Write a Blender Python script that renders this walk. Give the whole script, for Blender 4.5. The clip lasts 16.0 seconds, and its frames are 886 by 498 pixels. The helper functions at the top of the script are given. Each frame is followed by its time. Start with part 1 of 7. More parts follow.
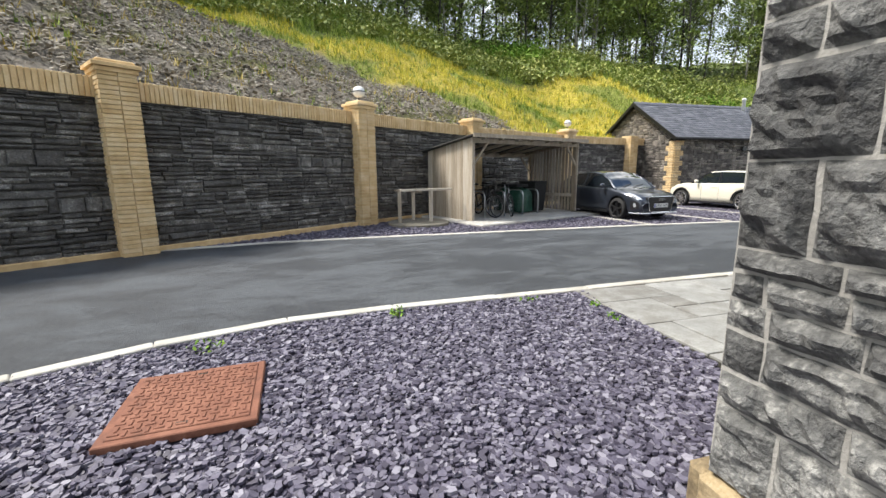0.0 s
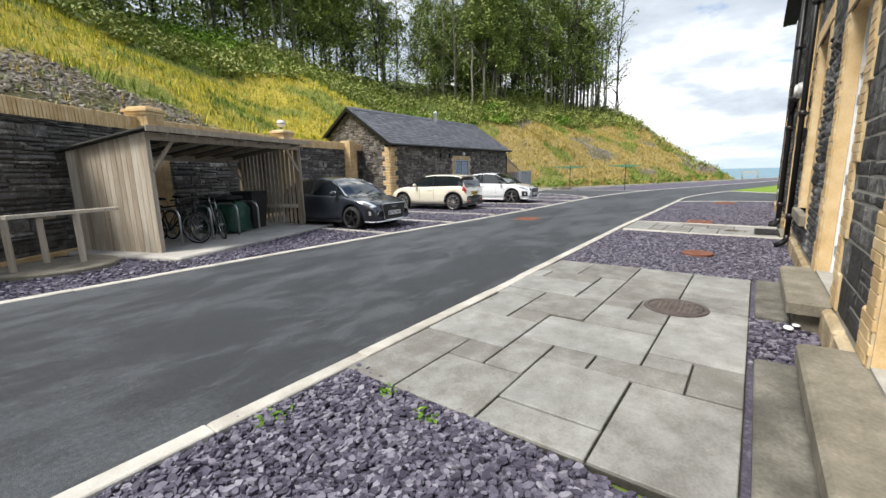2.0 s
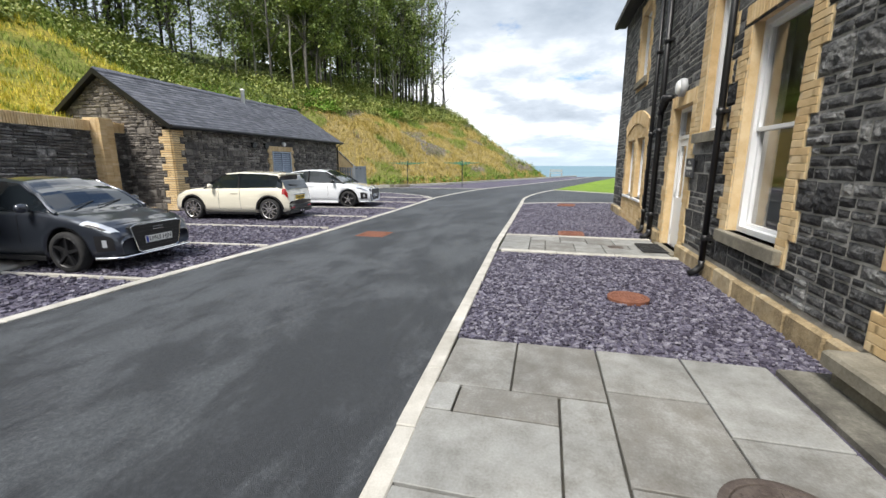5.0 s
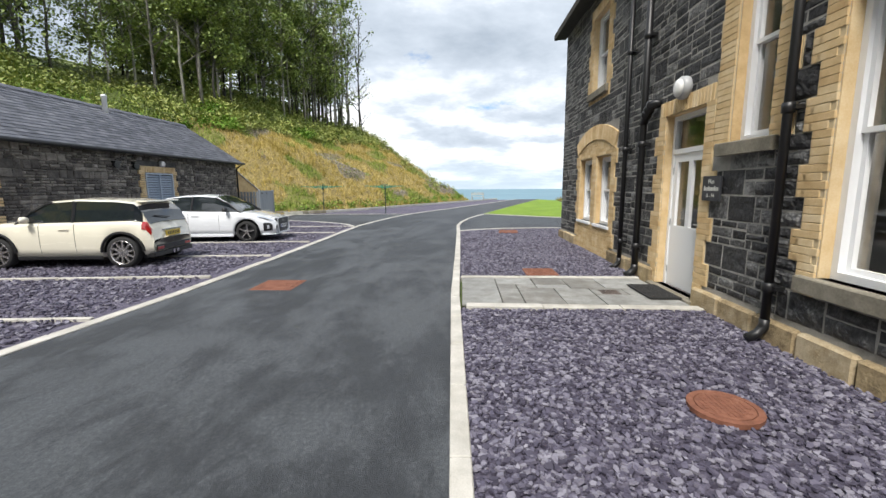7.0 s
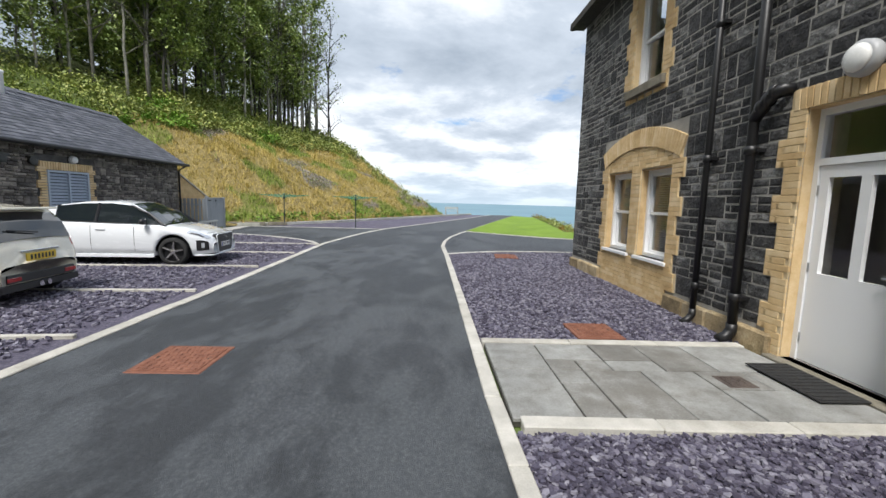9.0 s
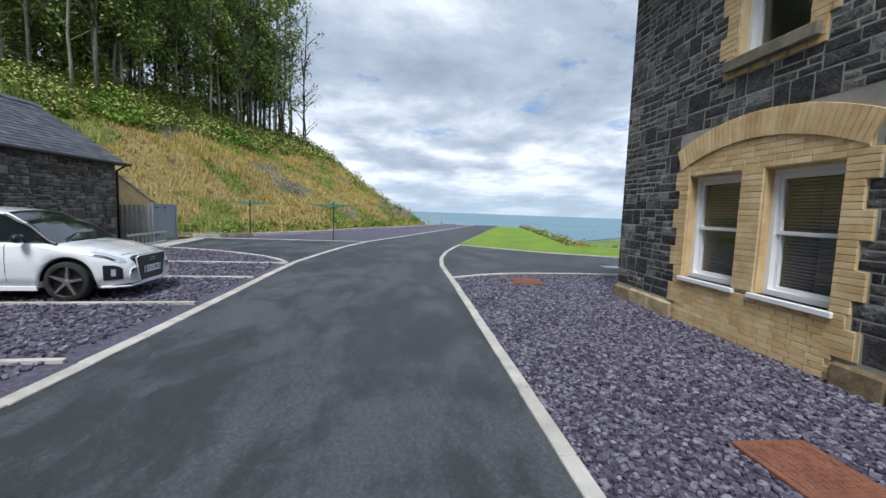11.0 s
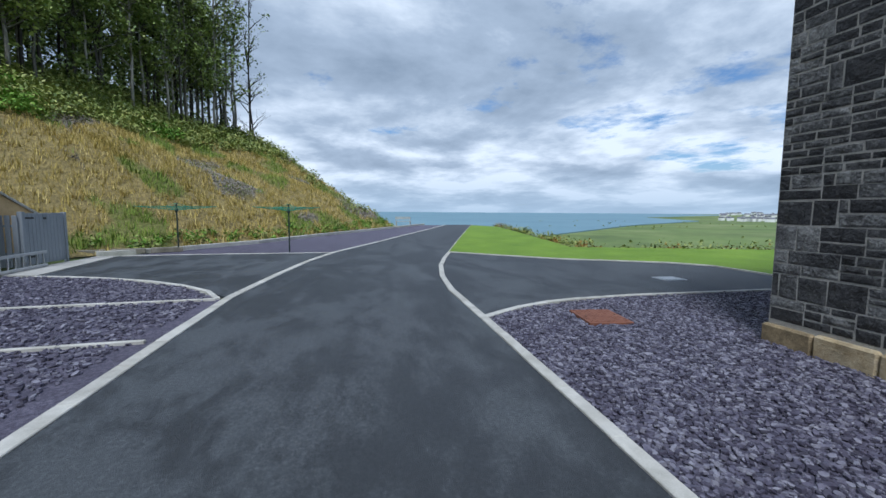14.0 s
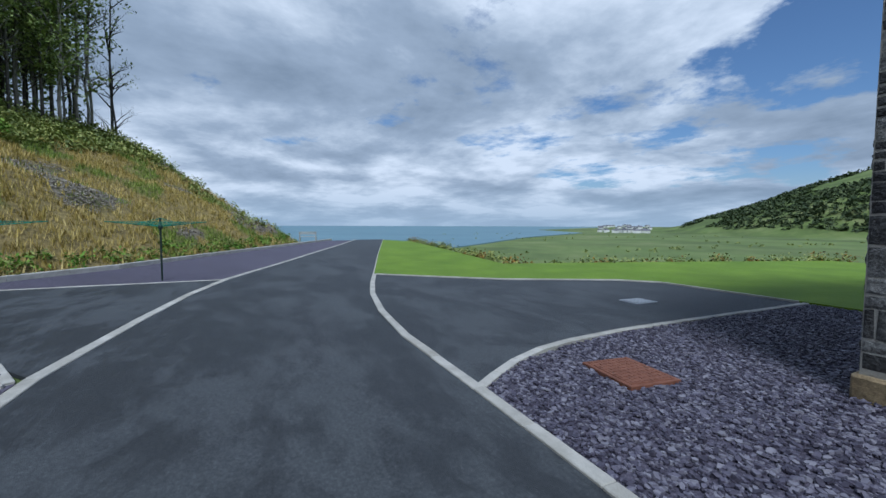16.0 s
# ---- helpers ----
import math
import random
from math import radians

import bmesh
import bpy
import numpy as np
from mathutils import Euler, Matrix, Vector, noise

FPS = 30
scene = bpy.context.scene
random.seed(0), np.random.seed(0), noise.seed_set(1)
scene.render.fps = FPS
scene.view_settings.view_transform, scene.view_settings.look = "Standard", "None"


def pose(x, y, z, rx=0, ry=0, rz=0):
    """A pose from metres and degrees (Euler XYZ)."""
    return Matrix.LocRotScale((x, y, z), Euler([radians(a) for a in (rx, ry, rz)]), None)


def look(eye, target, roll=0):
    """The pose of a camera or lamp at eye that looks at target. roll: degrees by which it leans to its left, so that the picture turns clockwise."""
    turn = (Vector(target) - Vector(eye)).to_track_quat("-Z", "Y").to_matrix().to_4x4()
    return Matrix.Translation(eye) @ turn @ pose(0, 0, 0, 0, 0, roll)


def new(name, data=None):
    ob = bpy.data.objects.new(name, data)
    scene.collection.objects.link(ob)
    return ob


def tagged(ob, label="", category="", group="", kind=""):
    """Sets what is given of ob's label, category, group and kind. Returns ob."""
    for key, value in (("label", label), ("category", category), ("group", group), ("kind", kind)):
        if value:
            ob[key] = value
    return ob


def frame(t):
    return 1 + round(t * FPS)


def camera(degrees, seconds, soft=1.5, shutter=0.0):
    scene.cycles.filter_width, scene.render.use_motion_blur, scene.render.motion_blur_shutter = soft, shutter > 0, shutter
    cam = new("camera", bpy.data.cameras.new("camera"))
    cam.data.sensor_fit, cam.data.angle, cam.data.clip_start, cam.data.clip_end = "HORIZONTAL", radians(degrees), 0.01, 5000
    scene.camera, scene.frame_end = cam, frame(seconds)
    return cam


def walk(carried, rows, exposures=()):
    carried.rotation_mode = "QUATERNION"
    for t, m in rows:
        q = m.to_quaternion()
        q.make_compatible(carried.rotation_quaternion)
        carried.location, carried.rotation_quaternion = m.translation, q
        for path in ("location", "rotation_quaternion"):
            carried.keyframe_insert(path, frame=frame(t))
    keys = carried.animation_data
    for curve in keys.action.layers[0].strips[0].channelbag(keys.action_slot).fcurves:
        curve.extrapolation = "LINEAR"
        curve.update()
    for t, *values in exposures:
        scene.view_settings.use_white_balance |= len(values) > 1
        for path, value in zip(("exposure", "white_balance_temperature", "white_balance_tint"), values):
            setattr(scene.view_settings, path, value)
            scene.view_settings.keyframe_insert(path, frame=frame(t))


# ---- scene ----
cam = camera(94.0, 16.0)
PATH = [
    (0, (-0.035, -0.072, 1.429), (0.5, 1.82, 1.061), -0.4),
    (0.5, (0.07, 0.353, 1.426), (0.852, 2.156, 1.056), -0.9),
    (1, (0.299, 0.853, 1.431), (1.295, 2.554, 1.098), -0.2),
    (1.5, (0.519, 1.346, 1.445), (1.828, 2.813, 1.082), -1.7),
    (2, (0.872, 1.712, 1.466), (2.443, 2.895, 1.104), -1.3),
    (2.5, (1.294, 2.06, 1.496), (2.908, 3.169, 1.092), -1.2),
    (3, (1.736, 2.354, 1.551), (3.466, 3.258, 1.118), -0.9),
    (3.5, (2.223, 2.59, 1.528), (3.989, 3.42, 1.092), 0.5),
    (4, (2.703, 2.904, 1.54), (4.521, 3.567, 1.036), -0.3),
    (4.5, (3.237, 3.149, 1.585), (5.094, 3.726, 1.12), -0.8),
    (5, (3.781, 3.44, 1.622), (5.683, 3.91, 1.219), -0.0),
    (5.2, (4.014, 3.539, 1.653), (5.932, 3.956, 1.266), -0.7),
    (7.3, (6.534, 4.379, 1.584), (8.512, 4.436, 1.297), 0.0),
    (7.5, (6.779, 4.441, 1.594), (8.759, 4.482, 1.31), 0.1),
    (8, (7.444, 4.593, 1.589), (9.428, 4.667, 1.348), 0.5),
    (8.5, (8.083, 4.758, 1.597), (10.066, 4.73, 1.333), 0.7),
    (9, (8.761, 4.935, 1.613), (10.747, 4.867, 1.383), 1.6),
    (9.5, (9.428, 5.076, 1.6), (11.413, 4.935, 1.392), 2.3),
    (10, (10.128, 5.184, 1.611), (12.113, 5.027, 1.427), 2.1),
    (10.2, (10.394, 5.271, 1.608), (12.38, 5.107, 1.429), 2.2),
    (12.3, (13.189, 5.715, 1.648), (15.17, 5.514, 1.46), 1.5),
    (12.5, (13.457, 5.769, 1.639), (15.438, 5.563, 1.458), 1.4),
    (13, (14.065, 5.917, 1.639), (16.043, 5.686, 1.46), 0.8),
    (13.5, (14.682, 6.064, 1.648), (16.653, 5.783, 1.462), 0.5),
    (14, (15.308, 6.172, 1.633), (17.265, 5.805, 1.447), 0.4),
    (14.5, (15.92, 6.3, 1.654), (17.852, 5.815, 1.475), 0.4),
    (15, (16.544, 6.336, 1.665), (18.443, 5.728, 1.507), 0.5),
    (15.5, (17.115, 6.396, 1.673), (18.978, 5.681, 1.537), 0.5),
    (16, (17.684, 6.407, 1.671), (19.51, 5.6, 1.552), 0.2),
]
walk(cam, [(t, look(eye, target, roll)) for t, eye, target, roll in PATH],
     [(0, 1.08, 6500, 10), (1.2, 0.88, 6500, 10), (2, 0.70, 6500, 10), (5, 0.64, 6400, 10), (8, 0.57, 6350, 10), (10, 0.32, 6100, 10), (12.5, 0.0, 5550, 9), (14.5, -0.17, 5350, 8), (16, -0.40, 5250, 8)])

# ---- world and sun ----
world = bpy.data.worlds.new("sky")
scene.world = world
world.use_nodes = True
wt = world.node_tree
wt.nodes.clear()


def wnode(kind, **values):
    n = wt.nodes.new(kind)
    for key, value in values.items():
        n.inputs[key].default_value = value
    return n


SUN_ELEVATION, SUN_AZIMUTH = radians(56), radians(290)
sky = wnode("ShaderNodeTexSky")
sky.sky_type, sky.sun_disc = "NISHITA", False
sky.ozone_density = 4.0
sky.sun_elevation, sky.sun_rotation = SUN_ELEVATION, SUN_AZIMUTH
coords = wnode("ShaderNodeTexCoord")
split = wnode("ShaderNodeSeparateXYZ")
wt.links.new(coords.outputs["Generated"], split.inputs[0])


def wmath(op, a, b):
    n = wt.nodes.new("ShaderNodeMath")
    n.operation = op
    for i, v in enumerate((a, b)):
        if isinstance(v, (int, float)):
            n.inputs[i].default_value = v
        else:
            wt.links.new(v, n.inputs[i])
    return n.outputs[0]


# cloud deck: the direction is laid onto a flat layer overhead, so that clouds crowd together towards the horizon
height = wmath("ADD", wmath("MAXIMUM", split.outputs["Z"], 0.0), 0.16)
flat = wnode("ShaderNodeCombineXYZ")
wt.links.new(wmath("DIVIDE", split.outputs["X"], height), flat.inputs["X"])
wt.links.new(wmath("DIVIDE", split.outputs["Y"], height), flat.inputs["Y"])
flat.inputs["Z"].default_value = 3.7
cover = wnode("ShaderNodeTexNoise", Scale=0.48, Detail=10.0, Roughness=0.62, Distortion=0.1)
shade = wnode("ShaderNodeTexNoise", Scale=0.85, Detail=12.0, Roughness=0.58, Distortion=0.15)
for n in (cover, shade):
    wt.links.new(flat.outputs[0], n.inputs["Vector"])


def wramp(source, stops):
    n = wt.nodes.new("ShaderNodeValToRGB")
    while len(n.color_ramp.elements) < len(stops):
        n.color_ramp.elements.new(0.5)
    for e, (at, c) in zip(n.color_ramp.elements, stops):
        e.position, e.color = at, (*c, 1)
    wt.links.new(source, n.inputs[0])
    return n.outputs[0]


bank = wmath("ADD", wmath("ADD", cover.outputs["Fac"], wmath("MULTIPLY", split.outputs["Y"], 0.09)), wmath("MULTIPLY", wmath("SUBTRACT", 0.40, split.outputs["Z"]), 0.20))
mask = wramp(bank, [(0.372, (0, 0, 0)), (0.415, (1, 1, 1))])
cloud = wramp(shade.outputs["Fac"], [(0.34, (0.33, 0.38, 0.44)), (0.46, (0.50, 0.55, 0.61)), (0.53, (0.74, 0.77, 0.80)), (0.59, (1.0, 1.0, 1.0))])
blue = wt.nodes.new("ShaderNodeVectorMath")
blue.operation = "SCALE"
blue.inputs["Scale"].default_value = 0.115
wt.links.new(sky.outputs[0], blue.inputs[0])
mix = wt.nodes.new("ShaderNodeMix")
mix.data_type = "RGBA"
wt.links.new(mask, mix.inputs[0])
wt.links.new(blue.outputs[0], mix.inputs[6])
wt.links.new(cloud, mix.inputs[7])
haze = wt.nodes.new("ShaderNodeMix")
haze.data_type = "RGBA"
wt.links.new(wramp(split.outputs["Z"], [(0.0, (0.75, 0.75, 0.75)), (0.10, (0, 0, 0))]), haze.inputs[0])
wt.links.new(mix.outputs[2], haze.inputs[6])
haze.inputs[7].default_value = (0.50, 0.60, 0.68, 1)
back = wnode("ShaderNodeBackground", Strength=1.0)
wt.links.new(haze.outputs[2], back.inputs["Color"])
wt.links.new(back.outputs[0], wnode("ShaderNodeOutputWorld").inputs["Surface"])

sun = new("sun", bpy.data.lights.new("sun", "SUN"))
sun.data.energy, sun.data.angle, sun.data.color = 3.4, radians(18), (1.0, 0.95, 0.87)
sun_from = Vector((math.sin(SUN_AZIMUTH) * math.cos(SUN_ELEVATION), math.cos(SUN_AZIMUTH) * math.cos(SUN_ELEVATION), math.sin(SUN_ELEVATION)))
sun.matrix_world = look(sun_from * 60, (0, 0, 0))

# ---- materials ----


def material(name, stops, scale=8.0, fine=60.0, rough=0.8, bump=0.3, bump_scale=40.0, metal=0.0, random_by=None, spread=0.25, stretch=(1, 1, 1), coat=0.0, depth=0.02, stain=0.0, stain_scale=0.8, spec=0.5, detail=5.0, gritty=0.6):
    """Colour from stops over coarse and fine noise, spread per object or island, broad stains, fine relief."""
    m = bpy.data.materials.new(name)
    m.use_nodes = True
    t = m.node_tree
    b = t.nodes["Principled BSDF"]
    b.inputs["Roughness"].default_value, b.inputs["Metallic"].default_value = rough, metal
    b.inputs["Coat Weight"].default_value = coat
    b.inputs["Specular IOR Level"].default_value = spec
    co = t.nodes.new("ShaderNodeTexCoord")
    mp = t.nodes.new("ShaderNodeMapping")
    mp.inputs["Scale"].default_value = stretch
    geo = t.nodes.new("ShaderNodeNewGeometry")
    t.links.new(geo.outputs["Position"], mp.inputs["Vector"])

    def nz(s, d=5.0, r=0.6):
        n = t.nodes.new("ShaderNodeTexNoise")
        n.inputs["Scale"].default_value, n.inputs["Detail"].default_value, n.inputs["Roughness"].default_value = s, d, r
        t.links.new(mp.outputs[0], n.inputs["Vector"])
        return n.outputs["Fac"]

    def mth(op, a, c):
        n = t.nodes.new("ShaderNodeMath")
        n.operation = op
        for i, v in enumerate((a, c)):
            if isinstance(v, (int, float)):
                n.inputs[i].default_value = v
            else:
                t.links.new(v, n.inputs[i])
        return n.outputs[0]

    value = mth("ADD", mth("MULTIPLY", nz(scale, detail, gritty), 0.65), mth("MULTIPLY", nz(fine, 3.0), 0.35))
    if random_by:
        if random_by == "object":
            r = t.nodes.new("ShaderNodeObjectInfo").outputs["Random"]
        else:
            r = geo.outputs["Random Per Island"]
        value = mth("ADD", value, mth("MULTIPLY", mth("SUBTRACT", r, 0.5), spread))
    ramp = t.nodes.new("ShaderNodeValToRGB")
    while len(ramp.color_ramp.elements) < len(stops):
        ramp.color_ramp.elements.new(0.5)
    for e, (at, c) in zip(ramp.color_ramp.elements, stops):
        e.position, e.color = at, (*c, 1)
    t.links.new(value, ramp.inputs[0])
    colour = ramp.outputs[0]
    if stain:
        mx = t.nodes.new("ShaderNodeMix")
        mx.data_type, mx.blend_type = "RGBA", "MULTIPLY"
        sr = t.nodes.new("ShaderNodeValToRGB")
        sr.color_ramp.elements[0].position, sr.color_ramp.elements[0].color = 0.35, (1 - stain, 1 - stain, 1 - stain, 1)
        sr.color_ramp.elements[1].position, sr.color_ramp.elements[1].color = 0.65, (1, 1, 1, 1)
        t.links.new(nz(stain_scale, 6.0, 0.65), sr.inputs[0])
        mx.inputs[0].default_value = 1.0
        t.links.new(colour, mx.inputs[6])
        t.links.new(sr.outputs[0], mx.inputs[7])
        colour = mx.outputs[2]
    t.links.new(colour, b.inputs["Base Color"])
    if bump:
        bp = t.nodes.new("ShaderNodeBump")
        bp.inputs["Strength"].default_value, bp.inputs["Distance"].default_value = bump, depth
        t.links.new(nz(bump_scale, 6.0, 0.65), bp.inputs["Height"])
        t.links.new(bp.outputs[0], b.inputs["Normal"])
    return m


def plain(name, colour, rough=0.5, metal=0.0, coat=0.0, transmission=0.0, emit=0.0):
    """A manufactured surface: near uniform colour, with slight grime in the gloss."""
    m = bpy.data.materials.new(name)
    m.use_nodes = True
    t = m.node_tree
    b = t.nodes["Principled BSDF"]
    b.inputs["Base Color"].default_value = (*colour, 1)
    b.inputs["Metallic"].default_value, b.inputs["Coat Weight"].default_value = metal, coat
    b.inputs["Coat Roughness"].default_value = 0.05
    b.inputs["Transmission Weight"].default_value = transmission
    n = t.nodes.new("ShaderNodeTexNoise")
    n.inputs["Scale"].default_value, n.inputs["Detail"].default_value = 9.0, 5.0
    mr = t.nodes.new("ShaderNodeMapRange")
    mr.inputs["To Min"].default_value, mr.inputs["To Max"].default_value = max(0.0, rough - 0.06), rough + 0.08
    t.links.new(n.outputs["Fac"], mr.inputs["Value"])
    if not transmission:
        t.links.new(mr.outputs[0], b.inputs["Roughness"])
    else:
        b.inputs["Roughness"].default_value = rough
    return m


ASPHALT = material("asphalt", [(0.30, (0.016, 0.018, 0.021)), (0.5, (0.036, 0.040, 0.045)), (0.66, (0.075, 0.080, 0.086)), (0.76, (0.24, 0.245, 0.25))], 28.0, 120.0, 0.72, 1.0, 110.0, depth=0.014, detail=6.0, gritty=0.85)


def weathering(m, scale, stretch, low, high, dark, pale, rough_dark, rough_pale):
    """Damp dark ground with dry pale patches that have ragged, gritty edges."""
    t = m.node_tree
    b = t.nodes["Principled BSDF"]
    geo = t.nodes.new("ShaderNodeNewGeometry")
    mp = t.nodes.new("ShaderNodeMapping")
    mp.inputs["Scale"].default_value = stretch
    t.links.new(geo.outputs["Position"], mp.inputs["Vector"])
    masks = []
    for sc, detail, grit, warp in ((scale, 15.0, 0.82, 0.2), (scale * 0.25, 5.0, 0.6, 0.2)):
        n = t.nodes.new("ShaderNodeTexNoise")
        n.inputs["Scale"].default_value, n.inputs["Detail"].default_value = sc, detail
        n.inputs["Roughness"].default_value, n.inputs["Distortion"].default_value = grit, warp
        t.links.new(mp.outputs[0], n.inputs["Vector"])
        masks.append(n.outputs["Fac"])
    mean = t.nodes.new("ShaderNodeMix")
    mean.inputs[0].default_value = 0.3
    t.links.new(masks[0], mean.inputs[2])
    t.links.new(masks[1], mean.inputs[3])
    fac = t.nodes.new("ShaderNodeMapRange")
    fac.interpolation_type = "SMOOTHSTEP"
    fac.inputs["From Min"].default_value, fac.inputs["From Max"].default_value = low, high
    t.links.new(mean.outputs[0], fac.inputs["Value"])
    tone = t.nodes.new("ShaderNodeMix")
    tone.data_type = "RGBA"
    tone.inputs[6].default_value, tone.inputs[7].default_value = (*dark, 1), (*pale, 1)
    t.links.new(fac.outputs[0], tone.inputs[0])
    mul = t.nodes.new("ShaderNodeMix")
    mul.data_type, mul.blend_type = "RGBA", "MULTIPLY"
    mul.inputs[0].default_value = 1.0
    t.links.new(b.inputs["Base Color"].links[0].from_socket, mul.inputs[6])
    t.links.new(tone.outputs[2], mul.inputs[7])
    t.links.new(mul.outputs[2], b.inputs["Base Color"])
    gloss = t.nodes.new("ShaderNodeMapRange")
    gloss.inputs["To Min"].default_value, gloss.inputs["To Max"].default_value = rough_dark, rough_pale
    t.links.new(fac.outputs[0], gloss.inputs["Value"])
    t.links.new(gloss.outputs[0], b.inputs["Roughness"])


weathering(ASPHALT, 1.3, (0.5, 1.0, 1.0), 0.455, 0.555, (0.84, 0.86, 0.90), (2.0, 2.0, 1.98), 0.64, 0.86)
KERB = material("kerb_concrete", [(0.3, (0.36, 0.34, 0.29)), (0.5, (0.50, 0.48, 0.43)), (0.7, (0.62, 0.60, 0.55))], 3.0, 90.0, 0.9, 0.4, 120.0, random_by="object", spread=0.15, depth=0.004, stain=0.25, stain_scale=2.5)
SLATE_CHIP = material("slate_chip", [(0.20, (0.041, 0.036, 0.056)), (0.45, (0.083, 0.075, 0.110)), (0.62, (0.128, 0.119, 0.160)), (0.85, (0.225, 0.216, 0.257))], 9.0, 70.0, 0.6, 0.3, 90.0, random_by="island", spread=0.75, depth=0.004)
SLATE_BED = material("slate_bed", [(0.30, (0.035, 0.030, 0.050)), (0.5, (0.095, 0.085, 0.125)), (0.7, (0.22, 0.20, 0.26))], 22.0, 60.0, 0.7, 1.0, 32.0, depth=0.03, stain=0.2, stain_scale=0.5)
FLAG = material("flagstone", [(0.22, (0.150, 0.138, 0.118)), (0.42, (0.212, 0.206, 0.188)), (0.55, (0.285, 0.285, 0.268)), (0.75, (0.385, 0.39, 0.375))], 4.5, 60.0, 0.72, 0.35, 26.0, random_by="object", spread=0.24, depth=0.006, stain=0.3, stain_scale=1.3)
JOINT = material("dark_joint", [(0.3, (0.02, 0.02, 0.018)), (0.7, (0.07, 0.065, 0.05))], 12.0, 80.0, 0.95, 0.5, 60.0)
STONE = material("dark_rubble_stone", [(0.28, (0.009, 0.009, 0.010)), (0.46, (0.031, 0.031, 0.033)), (0.58, (0.078, 0.078, 0.078)), (0.72, (0.24, 0.24, 0.235))], 5.0, 38.0, 0.68, 1.0, 8.0, random_by="object", spread=0.34, depth=0.085, detail=8.0, gritty=0.7)
STONE_I = material("dark_rubble_stone_far", [(0.28, (0.009, 0.009, 0.010)), (0.46, (0.031, 0.031, 0.033)), (0.58, (0.078, 0.078, 0.078)), (0.72, (0.24, 0.24, 0.235))], 5.0, 38.0, 0.68, 1.0, 8.0, random_by="island", spread=0.34, depth=0.085, detail=8.0, gritty=0.7)
WALL_STOPS = [(0.28, (0.026, 0.024, 0.022)), (0.46, (0.080, 0.075, 0.069)), (0.58, (0.15, 0.143, 0.13)), (0.70, (0.42, 0.40, 0.37))]
WALL_STONE = material("garden_wall_stone", WALL_STOPS, 5.0, 38.0, 0.75, 1.0, 8.0, random_by="object", spread=0.20, depth=0.06, detail=8.0, gritty=0.7)
WALL_STONE_I = material("garden_wall_stone_far", WALL_STOPS, 5.0, 38.0, 0.75, 1.0, 8.0, random_by="island", spread=0.20, depth=0.06, detail=8.0, gritty=0.7)
GABLE_STOPS = [(0.30, (0.022, 0.022, 0.022)), (0.46, (0.075, 0.075, 0.073)), (0.57, (0.15, 0.15, 0.143)), (0.68, (0.36, 0.355, 0.33))]
GABLE_STONE = material("gable_rock_stone", GABLE_STOPS, 7.0, 45.0, 0.72, 1.0, 14.0, random_by="object", spread=0.16, depth=0.05, detail=9.0, gritty=0.72)
GABLE_STONE_I = material("gable_rock_stone_far", GABLE_STOPS, 7.0, 45.0, 0.72, 1.0, 14.0, random_by="island", spread=0.16, depth=0.05, detail=9.0, gritty=0.72)
MORTAR = material("lime_mortar", [(0.3, (0.30, 0.29, 0.265)), (0.7, (0.47, 0.455, 0.42))], 6.0, 60.0, 0.95, 0.5, 60.0, stain=0.3)
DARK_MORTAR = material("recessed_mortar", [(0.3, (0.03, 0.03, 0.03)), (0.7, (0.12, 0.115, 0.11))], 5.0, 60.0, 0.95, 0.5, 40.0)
BRICK = material("buff_brick", [(0.25, (0.50, 0.33, 0.15)), (0.5, (0.65, 0.47, 0.245)), (0.75, (0.74, 0.60, 0.38))], 4.0, 70.0, 0.85, 0.35, 90.0, random_by="object", spread=0.24, depth=0.004, stain=0.12, stain_scale=2.0)
BRICK_MORTAR = material("buff_mortar", [(0.3, (0.50, 0.38, 0.21)), (0.7, (0.64, 0.52, 0.33))], 8.0, 60.0, 0.95, 0.4, 60.0)
PLINTH = material("worn_buff_plinth", [(0.28, (0.20, 0.15, 0.085)), (0.48, (0.42, 0.32, 0.18)), (0.7, (0.58, 0.48, 0.32))], 5.0, 50.0, 0.9, 0.7, 22.0, random_by="object", spread=0.3, depth=0.02, stain=0.4, stain_scale=3.0)
HUT_STONE = material("brown_grey_rubble", [(0.25, (0.055, 0.049, 0.043)), (0.47, (0.125, 0.112, 0.098)), (0.62, (0.20, 0.18, 0.155)), (0.80, (0.34, 0.31, 0.265))], 5.0, 38.0, 0.85, 0.8, 14.0, random_by="island", spread=0.4, depth=0.03)
ROOF_SLATE = material("roof_slate", [(0.3, (0.055, 0.058, 0.070)), (0.5, (0.095, 0.10, 0.118)), (0.7, (0.15, 0.155, 0.175))], 3.0, 40.0, 0.55, 0.3, 60.0, random_by="island", spread=0.35, depth=0.004)
BLACK = plain("black_painted_iron", (0.010, 0.010, 0.011), 0.42)
WHITE = plain("white_gloss_paint", (0.78, 0.79, 0.80), 0.3)
GREY_TIMBER = material("grey_painted_timber", [(0.3, (0.20, 0.22, 0.24)), (0.7, (0.32, 0.34, 0.36))], 4.0, 60.0, 0.7, 0.2, 60.0, stretch=(1, 1, 0.15))
TIMBER = material("weathered_timber", [(0.25, (0.22, 0.17, 0.115)), (0.5, (0.40, 0.34, 0.26)), (0.75, (0.56, 0.51, 0.43))], 6.0, 60.0, 0.85, 0.5, 40.0, random_by="object", spread=0.35, stretch=(3, 3, 0.2), depth=0.006, stain=0.2, stain_scale=1.0)
